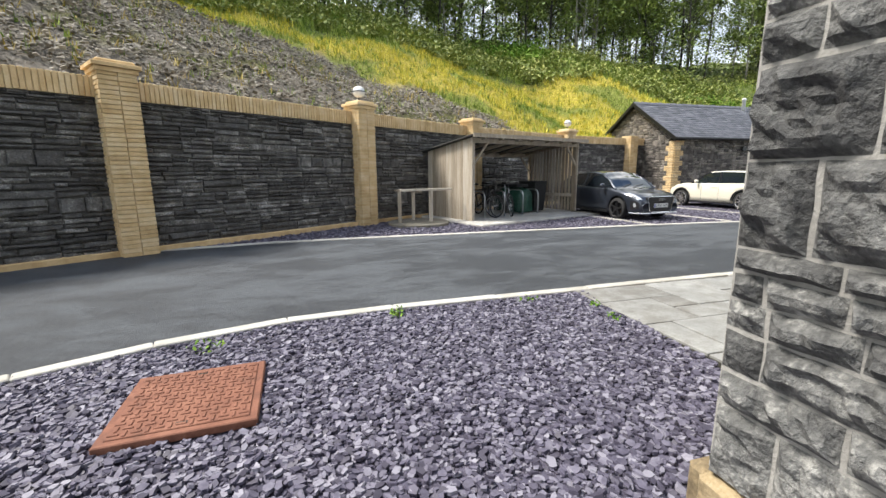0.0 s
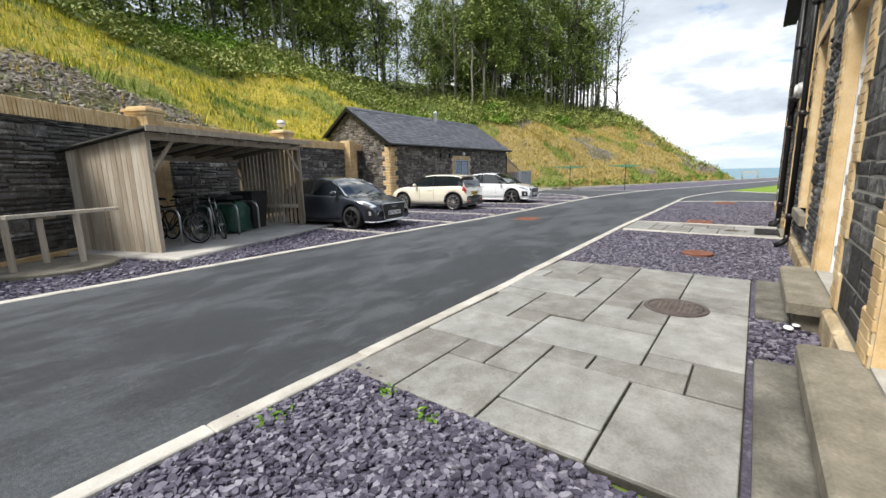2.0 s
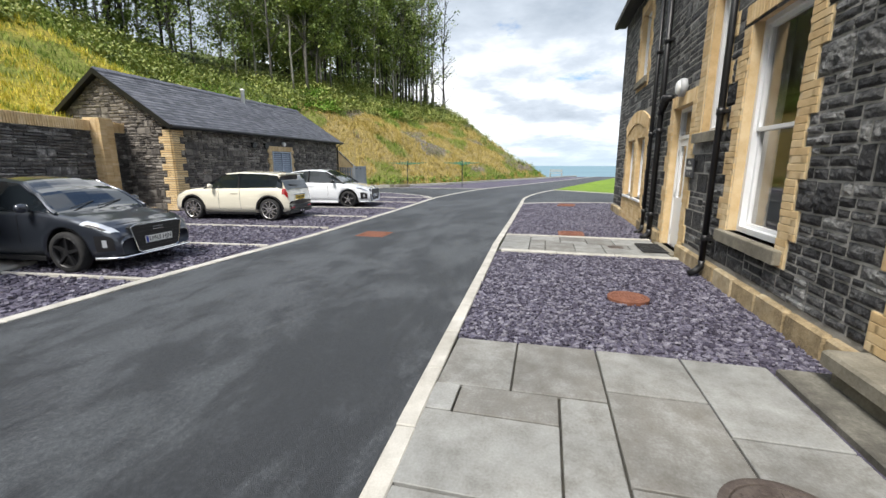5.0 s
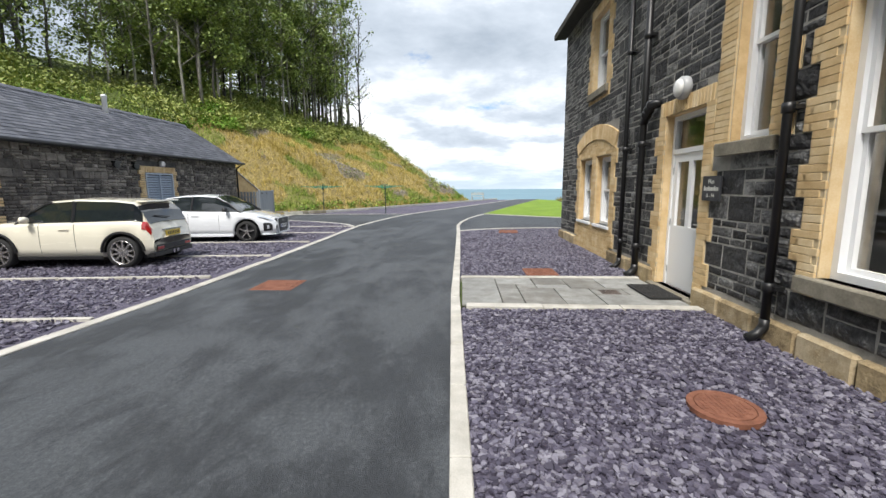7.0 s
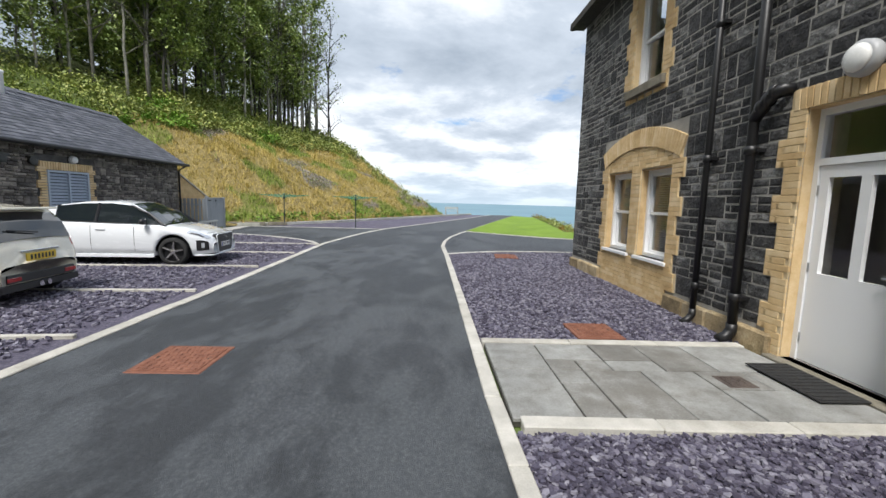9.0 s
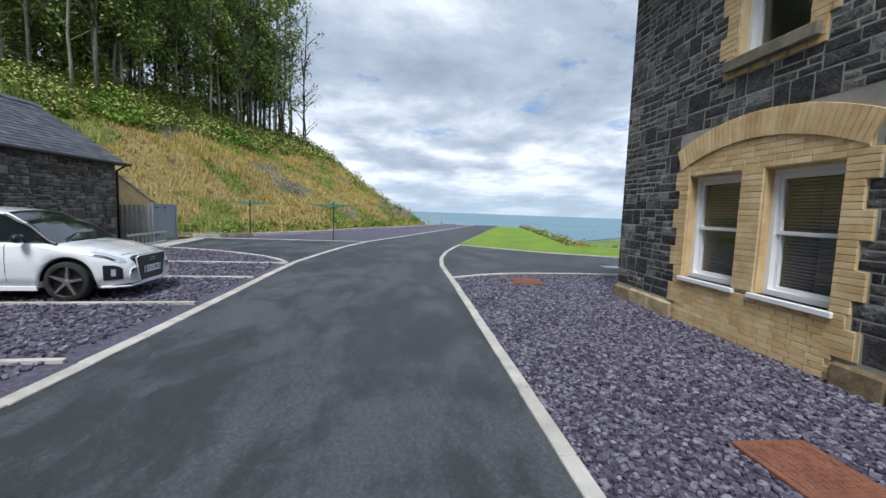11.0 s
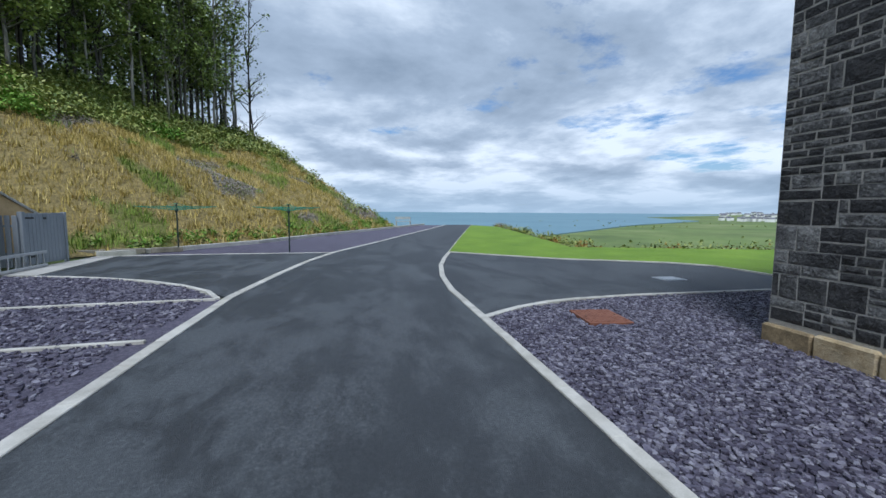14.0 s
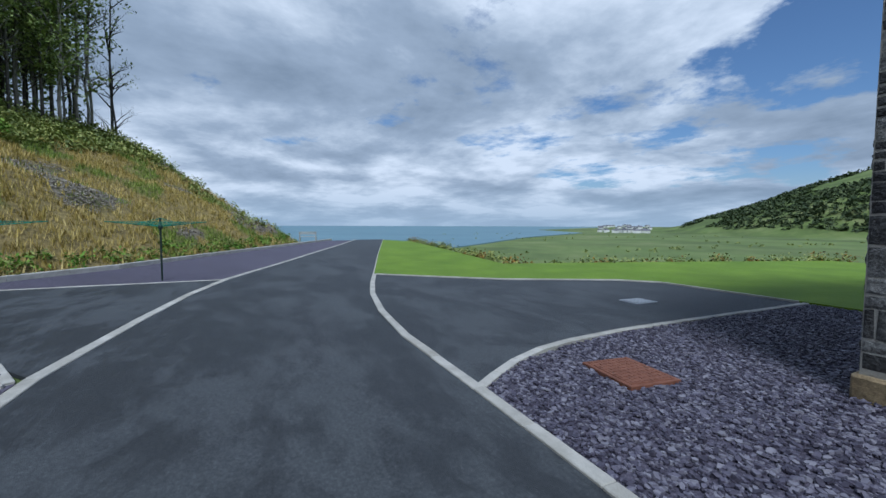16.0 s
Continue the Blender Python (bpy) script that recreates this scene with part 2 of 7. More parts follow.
RUST = material("rusted_iron", [(0.25, (0.085, 0.034, 0.020)), (0.5, (0.185, 0.072, 0.042)), (0.75, (0.27, 0.125, 0.078))], 9.0, 70.0, 0.8, 0.5, 60.0, depth=0.004)
IRON = material("worn_cast_iron", [(0.25, (0.05, 0.035, 0.03)), (0.5, (0.10, 0.08, 0.07)), (0.75, (0.17, 0.14, 0.12))], 9.0, 70.0, 0.6, 0.4, 60.0, metal=0.3, depth=0.003)
GLASS = plain("window_glass", (0.02, 0.025, 0.022), 0.03)
GLASS.node_tree.nodes["Principled BSDF"].inputs["Coat Weight"].default_value = 0.5
STEEL = plain("galvanised_steel", (0.50, 0.51, 0.52), 0.35, 0.9)
CONCRETE = material("pale_concrete", [(0.3, (0.36, 0.34, 0.30)), (0.7, (0.56, 0.54, 0.50))], 2.0, 60.0, 0.9, 0.3, 60.0, stain=0.25)
STEPSTONE = material("dark_step_stone", [(0.3, (0.075, 0.07, 0.058)), (0.5, (0.14, 0.132, 0.11)), (0.75, (0.26, 0.25, 0.21))], 4.0, 50.0, 0.85, 0.5, 24.0, depth=0.01, stain=0.3, stain_scale=2.0)
BARK = material("pale_bark", [(0.25, (0.025, 0.023, 0.020)), (0.5, (0.075, 0.07, 0.06)), (0.8, (0.30, 0.285, 0.25))], 4.0, 30.0, 0.9, 0.5, 20.0, random_by="object", spread=0.6, stretch=(2, 2, 0.5))
LEAF = material("tree_leaf", [(0.2, (0.057, 0.097, 0.021)), (0.5, (0.178, 0.247, 0.055)), (0.8, (0.356, 0.414, 0.115))], 0.5, 6.0, 0.6, 0.0, random_by="island", spread=0.5)
SHRUB = material("bramble_leaf", [(0.2, (0.078, 0.114, 0.022)), (0.5, (0.216, 0.264, 0.054)), (0.8, (0.408, 0.408, 0.114))], 0.6, 6.0, 0.6, 0.0, random_by="island", spread=0.5)
LAWN = material("mown_lawn", [(0.3, (0.10, 0.185, 0.008)), (0.5, (0.155, 0.255, 0.012)), (0.7, (0.22, 0.33, 0.022))], 0.5, 30.0, 0.9, 0.6, 60.0, depth=0.02, stain=0.15)

# ---- builders ----
rng = random.Random(7)


class Geo:
    """Collects vertices and faces for one mesh."""

    def __init__(self):
        self.v, self.f = [], []

    def add(self, verts, faces):
        n = len(self.v)
        self.v.extend(verts)
        self.f.extend([tuple(i + n for i in f) for f in faces])
        return self

    def box(self, x0, x1, y0, y1, z0, z1, m=None, inset=0.0):
        e = inset
        vs = [(x0, y0, z0), (x1, y0, z0), (x1, y1, z0), (x0, y1, z0), (x0 + e, y0 + e, z1), (x1 - e, y0 + e, z1), (x1 - e, y1 - e, z1), (x0 + e, y1 - e, z1)]
        if m is not None:
            vs = [tuple(m @ Vector(p)) for p in vs]
        return self.add(vs, [(3, 2, 1, 0), (4, 5, 6, 7), (0, 1, 5, 4), (1, 2, 6, 5), (2, 3, 7, 6), (3, 0, 4, 7)])

    def soft_box(self, x0, x1, y0, y1, z0, z1, b=0.006, m=None):
        """A box with all its upper and side edges chamfered by b."""
        rings = [(z0, 0.0, b), (z1 - b, 0.0, b), (z1, b, b)]
        vs, fs = [], []
        for z, i, c in rings:
            a0, a1, c0, c1 = x0 + i, x1 - i, y0 + i, y1 - i
            vs += [(a0 + c, c0, z), (a1 - c, c0, z), (a1, c0 + c, z), (a1, c1 - c, z), (a1 - c, c1, z), (a0 + c, c1, z), (a0, c1 - c, z), (a0, c0 + c, z)]
        for r in range(2):
            for k in range(8):
                fs.append((r * 8 + k, r * 8 + (k + 1) % 8, r * 8 + 8 + (k + 1) % 8, r * 8 + 8 + k))
        fs += [tuple(range(16, 24)), tuple(range(7, -1, -1))]
        if m is not None:
            vs = [tuple(m @ Vector(p)) for p in vs]
        return self.add(vs, fs)

    def prism(self, poly, z0, z1):
        n = len(poly)
        area = sum(poly[i][0] * poly[(i + 1) % n][1] - poly[(i + 1) % n][0] * poly[i][1] for i in range(n))
        if area < 0:
            poly = poly[::-1]
        vs = [(x, y, z0) for x, y in poly] + [(x, y, z1) for x, y in poly]
        return self.add(vs, [tuple(range(n - 1, -1, -1)), tuple(range(n, 2 * n))] + [(i, (i + 1) % n, n + (i + 1) % n, n + i) for i in range(n)])

    def tube(self, pts, r, sides=10, cap=True):
        """A round bar along pts; r is one radius or one a point."""
        pts = [Vector(p) for p in pts]
        rs = r if isinstance(r, (list, tuple)) else [r] * len(pts)
        vs, fs = [], []
        side = None
        for i, p in enumerate(pts):
            d = (pts[min(i + 1, len(pts) - 1)] - pts[max(i - 1, 0)]).normalized()
            if side is None:
                side = d.orthogonal().normalized()
            side = (side - d * side.dot(d)).normalized()
            up = d.cross(side)
            for k in range(sides):
                a = 2 * math.pi * k / sides
                vs.append(tuple(p + (side * math.cos(a) + up * math.sin(a)) * rs[i]))
        for i in range(len(pts) - 1):
            for k in range(sides):
                fs.append((i * sides + k, i * sides + (k + 1) % sides, (i + 1) * sides + (k + 1) % sides, (i + 1) * sides + k))
        if cap:
            fs += [tuple(range(sides - 1, -1, -1)), tuple(range((len(pts) - 1) * sides, len(pts) * sides))]
        return self.add(vs, fs)

    def lathe(self, profile, sides=24, m=None, caps=True):
        """Turns (radius, z) pairs round z."""
        vs, fs = [], []
        for r, z in profile:
            for k in range(sides):
                a = 2 * math.pi * k / sides
                vs.append((r * math.cos(a), r * math.sin(a), z))
        for i in range(len(profile) - 1):
            for k in range(sides):
                fs.append((i * sides + k, i * sides + (k + 1) % sides, (i + 1) * sides + (k + 1) % sides, (i + 1) * sides + k))
        if caps:
            fs += [tuple(range(sides - 1, -1, -1)), tuple(range((len(profile) - 1) * sides, len(profile) * sides))]
        if m is not None:
            vs = [tuple(m @ Vector(p)) for p in vs]
        return self.add(vs, fs)

    def move(self, m):
        self.v = [tuple(m @ Vector(p)) for p in self.v]
        return self

    def mesh(self, name, mat, smooth=False):
        me = bpy.data.meshes.new(name)
        me.from_pydata(self.v, [], self.f)
        me.materials.append(mat)
        if smooth:
            me.shade_smooth()
        me.update()
        return me


def setting(name, geo, mat, label, category, smooth=False):
    return tagged(new(name, geo.mesh(name, mat, smooth)), label, category, kind="structure")


def stuff(name, geo, mat, label, category, parent=None):
    ob = tagged(new(name, geo.mesh(name, mat)), label, "" if parent else category, kind="stuff")
    ob.parent = parent
    return ob


def thing(name, label, category, m=None, group=""):
    ob = tagged(new(name), label, category, group)
    ob.empty_display_size = 0.2
    if m is not None:
        ob.matrix_basis = m
    return ob


def part(name, geo, mat, parent, label="", smooth=False):
    ob = new(name, geo.mesh(name, mat, smooth))
    ob.parent = parent
    return tagged(ob, label)


MESHES = {}


def piece(name, key, make, mat, parent, m):
    """One of many alike pieces, on a mesh that they share."""
    if key not in MESHES:
        MESHES[key] = make().mesh(name, mat)
    ob = new(name, MESHES[key])
    ob.parent = parent
    ob.matrix_basis = m
    return ob


def frame_of(origin, along):
    """A wall's own axes: x along it, y out of its face, z up."""
    u = Vector((along[0], along[1], 0)).normalized()
    n = Vector((-u.y, u.x, 0))
    m = Matrix.Identity(4)
    m.col[0], m.col[1], m.col[2], m.col[3] = (*u, 0), (*n, 0), (0, 0, 1, 0), (*origin, 1)
    return m


def free_spans(a, b, cuts):
    spans, at = [], a
    for c0, c1 in sorted(cuts):
        if c0 > at + 0.04:
            spans.append((at, min(c0, b)))
        at = max(at, c1)
    if at < b - 0.04:
        spans.append((at, b))
    return [s for s in spans if s[1] - s[0] > 0.03]


def rubble(u0, u1, v0, v1, holes, course, lengths, layers, rnd, thin=2.2):
    """Squared rubble: courses, each broken into blocks of one, two or three layers of stones. Returns rectangles."""
    out, v = [], v0
    while v < v1 - 0.03:
        top = min(v + course, v1)
        cuts = [(h[0], h[1]) for h in holes if h[2] < top - 0.02 and h[3] > v + 0.02]
        for a, b in free_spans(u0, u1, cuts):
            u = a
            while u < b - 0.01:
                w = rnd.uniform(0.5, 1.1) * lengths
                e = b if b - (u + w) < lengths * 0.5 else u + w
                n = rnd.choices((1, 2, 3), layers)[0]
                zs = [v] + sorted(v + (top - v) * (k + rnd.uniform(-0.18, 0.18)) / n for k in range(1, n)) + [top]
                for z0, z1 in zip(zs, zs[1:]):
                    s = u
                    while s < e - 0.01:
                        ln = rnd.uniform(0.75, 1.6) * (z1 - z0) * (1.0 if n == 1 else thin)
                        t = e if e - (s + ln) < 0.09 else s + ln
                        out.append((s, t, z0, z1))
                        s = t
                u = e
        v = top
    return out


def stone(geo, r, m, rnd, joint=0.008, proud=0.025, wobble=0.006):
    """One rock-faced stone with a rough chamfered face, in the wall's axes."""
    a, b, c, d = r[0] + joint * rnd.uniform(0.4, 1), r[1] - joint * rnd.uniform(0.4, 1), r[2] + joint * rnd.uniform(0.4, 1), r[3] - joint * rnd.uniform(0.4, 1)
    p = proud * rnd.uniform(0.6, 1.3)
    e = min(0.018 + wobble * 0.5, (d - c) * 0.25, (b - a) * 0.22)
    j = lambda s: rnd.uniform(-s, s)
    back = [(a, -0.01, c), (b, -0.01, c), (b, -0.01, d), (a, -0.01, d)]
    ring = [(x + j(wobble), p * 0.35, z + j(wobble)) for x, _, z in back]
    face = [(a + e + j(e * 0.5), p + j(p * 0.4), c + e + j(e * 0.5)), (b - e + j(e * 0.5), p + j(p * 0.4), c + e + j(e * 0.5)), (b - e + j(e * 0.5), p + j(p * 0.4), d - e + j(e * 0.5)), (a + e + j(e * 0.5), p + j(p * 0.4), d - e + j(e * 0.5))]
    mid = ((a + b) / 2 + j((b - a) * 0.15), p * rnd.uniform(1.0, 1.5), (c + d) / 2 + j((d - c) * 0.15))
    vs = [tuple(m @ Vector(q)) for q in back + ring + face + [mid]]
    fs = []
    for o in (0, 4):
        fs += [(o + k, o + 4 + k, o + 4 + (k + 1) % 4, o + (k + 1) % 4) for k in range(4)]
    fs += [(8 + k, 12, 8 + (k + 1) % 4) for k in range(4)]
    geo.add(vs, fs)


def rough_stone(geo, r, m, rnd, joint, proud, relief=0.026):
    """A near stone with a hewn face: a small grid pushed out by noise, falling back to its edges."""
    a, b, c, d = r[0] + joint * rnd.uniform(0.4, 1), r[1] - joint * rnd.uniform(0.4, 1), r[2] + joint * rnd.uniform(0.4, 1), r[3] - joint * rnd.uniform(0.4, 1)
    nu, nv = max(3, min(18, int((b - a) / 0.03))), max(3, min(12, int((d - c) / 0.028)))
    seed = rnd.uniform(0, 99)
    vs = []
    for i in range(nu + 1):
        for j in range(nv + 1):
            u, v = a + (b - a) * i / nu, c + (d - c) * j / nv
            edge = min(i, nu - i, j, nv - j)
            wob = 0.007 * noise.noise(Vector((u * 11, v * 11, seed)))
            if edge == 0:
                vs.append((u + wob, proud * 0.1, v + wob))
            else:
                f = min(1.0, 0.45 + 0.3 * edge)
                y = proud + relief * f * (0.6 + 0.9 * noise.noise(Vector((u * 6.5, v * 9.0, seed))) + 0.7 * noise.noise(Vector((u * 17, v * 20, seed))) + 0.35 * noise.noise(Vector((u * 40, v * 44, seed))))
                vs.append((u + wob, max(0.002, y), v + wob))
    geo.add([tuple(m @ Vector(q)) for q in vs], [(i * (nv + 1) + j, i * (nv + 1) + j + 1, (i + 1) * (nv + 1) + j + 1, (i + 1) * (nv + 1) + j) for i in range(nu) for j in range(nv)])


def lay_stones(rects, m, parent, mat_near, mat_far, near, label, rnd, joint=0.008, proud=0.025, limit=290, relief=0.026):
    """The stones within the near stretch as pieces, the rest joined."""
    rest, made = Geo(), 0
    for r in rects:
        if near(r) and made < limit:
            g = Geo()
            if proud > 0.03:
                stone(g, r, m, rnd, joint, proud, 0.014)
            else:
                rough_stone(g, r, m, rnd, joint, proud, relief)
            part("stone", g, mat_near, parent)
            made += 1
        else:
            stone(rest, r, m, rnd, joint, proud, 0.014 if proud > 0.03 else 0.006)
    stuff("stone_facing", rest, mat_far, label, "wall", parent)


def brick_mesh(l, d, h):
    return lambda: Geo().soft_box(-l / 2, l / 2, -d / 2, d / 2, -h / 2, h / 2, 0.005)


def brick(parent, m, x, y, z, l, d=0.11, h=0.067, rz=0.0, name="brick"):
    """A buff brick centred at a point of the wall's axes."""
    l = round(l, 3)
    piece(name, ("brick", l, d, h), brick_mesh(l, d, h), BRICK, parent, m @ pose(x, y, z + rng.uniform(-0.001, 0.001), 0, rng.uniform(-0.6, 0.6), rz))


# ---- ground ----
PLATEAU = [(-60, -40), (20, -40), (28, -19), (32.3, -3.2), (57, -7.5), (62, 0), (62, 60), (-60, 60)]


def edge_distance(x, y):
    """How far a point lies beyond the edge of the level ground, seaward and down the valley."""
    best = 1e9
    inside = False
    pts = PLATEAU
    for i in range(len(pts)):
        (ax, ay), (bx, by) = pts[i], pts[(i + 1) % len(pts)]
        dx, dy = bx - ax, by - ay
        s = max(0, min(1, ((x - ax) * dx + (y - ay) * dy) / (dx * dx + dy * dy)))
        best = min(best, math.hypot(x - ax - s * dx, y - ay - s * dy))
        if (ay > y) != (by > y) and x < ax + (y - ay) * dx / dy:
            inside = not inside
    return 0.0 if inside else best


def ground_height(x, y):
    d = edge_distance(x, y)
    z = -0.06 - min(21.0, 0.30 * d)
    if d > 80:
        z += 0.8 * noise.noise(Vector((x / 160, y / 160, 0)))
    # far hill down the coast, and the low ridge under the town
    r = math.hypot((x - 330) / 680, (y + 1420) / 480)
    z += 225 * max(0.0, 1 - r) ** 0.95 * (1 + 0.12 * noise.noise(Vector((x / 210, y / 210, 4))))
    r2 = math.hypot((x - 1130) / 420, (y + 1230) / 260)
    z += 17 * max(0.0, 1 - r2)
    return z


axis = [0.0]
step = 3.0
while axis[-1] < 4600:
    axis.append(axis[-1] + step)
    if axis[-1] > 90:
        step *= 1.07
gx = sorted({round(30 + s * a, 2) for a in axis for s in (1, -1)})
gy = sorted({round(0 + s * a, 2) for a in axis for s in (1, -1)})
ground = Geo()
ground.v = [(x, y, ground_height(x, y)) for x in gx for y in gy]
ny = len(gy)
ground.f = [(i * ny + j, (i + 1) * ny + j, (i + 1) * ny + j + 1, i * ny + j + 1) for i in range(len(gx) - 1) for j in range(ny - 1)]

FIELD = material("pasture", [(0.32, (0.10, 0.13, 0.035)), (0.46, (0.13, 0.19, 0.040)), (0.56, (0.17, 0.22, 0.06)), (0.68, (0.23, 0.23, 0.10))], 0.006, 0.05, 0.9, 0.3, 3.0, stain=0.35, stain_scale=0.012)
setting("ground", ground, FIELD, "rough green coastal pasture and low hills", "ground", smooth=True)

SEA = material("sea_water", [(0.3, (0.10, 0.19, 0.24)), (0.7, (0.15, 0.26, 0.31))], 0.004, 0.05, 0.6, 0.25, 0.25, depth=0.3)
sea_shape = [(900, -800), (620, -420), (360, -150), (250, 60), (250, 4900), (4990, 4900), (4990, -3600), (2600, -2900), (1900, -1650), (1350, -1010)]
setting("water", Geo().prism(sea_shape, -23.0, -20.0), SEA, "calm grey-blue sea out to the horizon", "sea")

# road and the level surfaces beside it
NEAR_KERB = [(-14, -4.5), (-8, -0.5), (-4.4, 2.1), (-2.27, 3.40), (-1.5, 3.76), (-0.46, 4.06), (0.6, 4.15), (1.8, 4.17), (3, 4.18), (5.2, 4.21), (7.5, 4.28), (12, 4.39), (17, 4.40), (21.3, 4.42), (23.5, 4.46), (25.3, 4.32), (27.4, 3.98), (29.3, 3.50), (31.2, 2.95), (34, 2.15), (40, 0.45), (51, -2.75), (62, -6.0)]
FAR_EDGE = [(-18, 2.5), (-10, 5.6), (-6.0, 7.3), (-4.2, 8.2), (-3.0, 8.75), (-1.2, 9.02), (1.3, 9.03), (8.4, 8.86), (12.2, 8.62), (16.5, 8.58), (20.8, 8.64), (23.4, 8.66), (26.3, 8.34), (29, 7.95), (31.6, 7.35), (36.6, 5.60), (43, 3.45), (50.8, 0.80), (62, -2.9)]
setting("road", Geo().prism(NEAR_KERB + FAR_EDGE[::-1], -0.05, 0.0), ASPHALT, "dark grey asphalt drive with pale worn patches", "road")
FORECOURT = [(23.4, 8.66), (24.9, 9.95), (26.15, 12.0), (26.7, 13.9), (31.1, 14.45), (31.35, 12.3), (31.6, 7.35), (29, 7.95), (26.3, 8.36)]
setting("road_1", Geo().prism(FORECOURT, -0.05, -0.004), ASPHALT, "dark asphalt turning bay beside the drive", "road")
SIDE_TARMAC = [(21.3, 4.42), (21.9, 3.6), (22.3, 2.45), (22.5, 1.2), (22.55, -0.2), (22.6, -4.3), (26.0, -4.2), (26.9, -3.4), (27.6, -2.0), (28.3, -0.45), (29.6, 1.2), (31.2, 2.95), (29.3, 3.50), (27.4, 3.98), (25.3, 4.32), (23.5, 4.46)]
setting("road_2", Geo().prism(SIDE_TARMAC, -0.05, -0.004), ASPHALT, "dark asphalt side drive past the end of the house", "road")
LAWN_SHAPE = [(19.8, -18), (19.8, -4.4), (22.6, -4.3), (26.0, -4.2), (26.9, -3.4), (27.6, -2.0), (28.3, -0.45), (29.6, 1.2), (31.2, 2.95), (34, 2.15), (40, 0.45), (51, -2.75), (60, -5.4), (56, -7), (44, -5), (32.5, -2.9), (30.6, -10), (28, -18), (25, -18)]
setting("lawn", Geo().prism(LAWN_SHAPE, -0.06, 0.03), LAWN, "bright green mown lawn beside the drive", "lawn")

# gravel beds
BEDS = {
    "gravel_bed": [(-14, -4.6), (-8, -0.6), (-4.4, 2.08), (-2.27, 3.38), (-1.5, 3.74), (-0.46, 4.04), (0.6, 4.17), (2.9, 4.22), (2.68, 1.66), (2.72, 1.0), (1.3, 1.0), (1.3, -8)],
    "gravel_bed_1": [(7.44, 4.28), (11.5, 4.33), (11.5, 1.0), (7.4, 1.0)],
    "gravel_bed_2": [(13.47, 4.37), (21.25, 4.42), (21.85, 3.55), (22.2, 2.4), (22.4, 1.2), (22.45, -0.2), (22.5, -4.35), (19.5, -4.35), (19.5, 1.0), (13.47, 1.0)],
    "gravel_bed_5": [(2.72, 1.0), (7.4, 1.0), (7.4, 1.64), (2.72, 1.64)],
    "gravel_bed_3": [(-18, 2.7), (-10, 5.8), (-6.0, 7.5), (-4.2, 8.35), (-3.0, 8.9), (-1.2, 9.15), (1.3, 9.18), (8.4, 8.98), (12.2, 8.72), (16.5, 8.68), (20.8, 8.74), (23.4, 8.80), (24.8, 10.0), (26.05, 12.0), (26.6, 13.9), (27, 15.7), (16, 15.7), (15.4, 18), (10.6, 17.2), (5.1, 14.6), (0.95, 12.0), (-3.4, 9.0), (-12, 2.5)],
    "gravel_bed_4": [(31.6, 7.4), (31.4, 12.3), (31.2, 14.6), (35.2, 12.0), (40, 10.0), (52, 4.2), (61, 0.2), (61, -2.4), (50.8, 0.95), (43, 3.6), (36.6, 5.7)],
}
for bed, shape in BEDS.items():
    setting(bed, Geo().prism(shape, -0.055, -0.022), SLATE_BED, "bed of plum-grey slate chippings", "gravel")


def in_shape(x, y, pts):
    inside = False
    for i in range(len(pts)):
        (ax, ay), (bx, by) = pts[i], pts[(i + 1) % len(pts)]
        if (ay > y) != (by > y) and x < ax + (y - ay) * (bx - ax) / (by - ay):
            inside = not inside
    return inside


def chips(name, shape, box, per_m2, size, label, rnd, blocked=()):
    """Loose slate chips, flat and angular, lying at all tilts."""
    g = Geo()
    x0, x1, y0, y1 = box
    for _ in range(int((x1 - x0) * (y1 - y0) * per_m2)):
        x, y = rnd.uniform(x0, x1), rnd.uniform(y0, y1)
        if not in_shape(x, y, shape) or any(b[0] < x < b[1] and b[2] < y < b[3] for b in blocked):
            continue
        s = size * rnd.choice((0.55, 0.75, 0.9, 1.0, 1.25))
        n = rnd.choice((4, 5, 5, 6))
        turn, squash, thick = rnd.uniform(0, 6.28), rnd.uniform(0.45, 0.85), rnd.uniform(0.10, 0.2) * s
        m = Matrix.Translation((x, y, -0.012 + rnd.uniform(-0.006, 0.014))) @ Euler((rnd.gauss(0, 0.22), rnd.gauss(0, 0.22), turn)).to_matrix().to_4x4()
        ring = [((0.5 + rnd.uniform(-0.15, 0.1)) * s * math.cos(6.283 * k / n), (0.5 + rnd.uniform(-0.15, 0.1)) * s * squash * math.sin(6.283 * k / n)) for k in range(n)]
        vs = [m @ Vector((a, b, thick)) for a, b in ring] + [m @ Vector((a * 1.08, b * 1.08, -thick)) for a, b in ring]
        g.add([tuple(v) for v in vs], [tuple(range(n))] + [(k, n + k, n + (k + 1) % n, (k + 1) % n) for k in range(n)])
    return stuff(name, g, SLATE_CHIP, label, "gravel")


HATCH_BLOCK = (-1.32, -0.5, 2.27, 3.13)
chips("slate_chippings", BEDS["gravel_bed"], (-4.5, 3.0, 1.0, 4.2), 1600, 0.052, "loose plum-grey slate chippings in front of the house", rng, [HATCH_BLOCK])
chips("slate_chippings", BEDS["gravel_bed_1"], (7.3, 11.6, 1.0, 4.3), 1250, 0.052, "loose plum-grey slate chippings between the paths", rng)
chips("slate_chippings", BEDS["gravel_bed_5"], (4.6, 5.8, 1.0, 1.64), 900, 0.055, "loose slate chippings between two landing slabs", rng)
chips("slate_chippings", BEDS["gravel_bed_2"], (13.4, 22.6, -4.3, 4.5), 900, 0.056, "loose plum-grey slate chippings by the house end", rng)
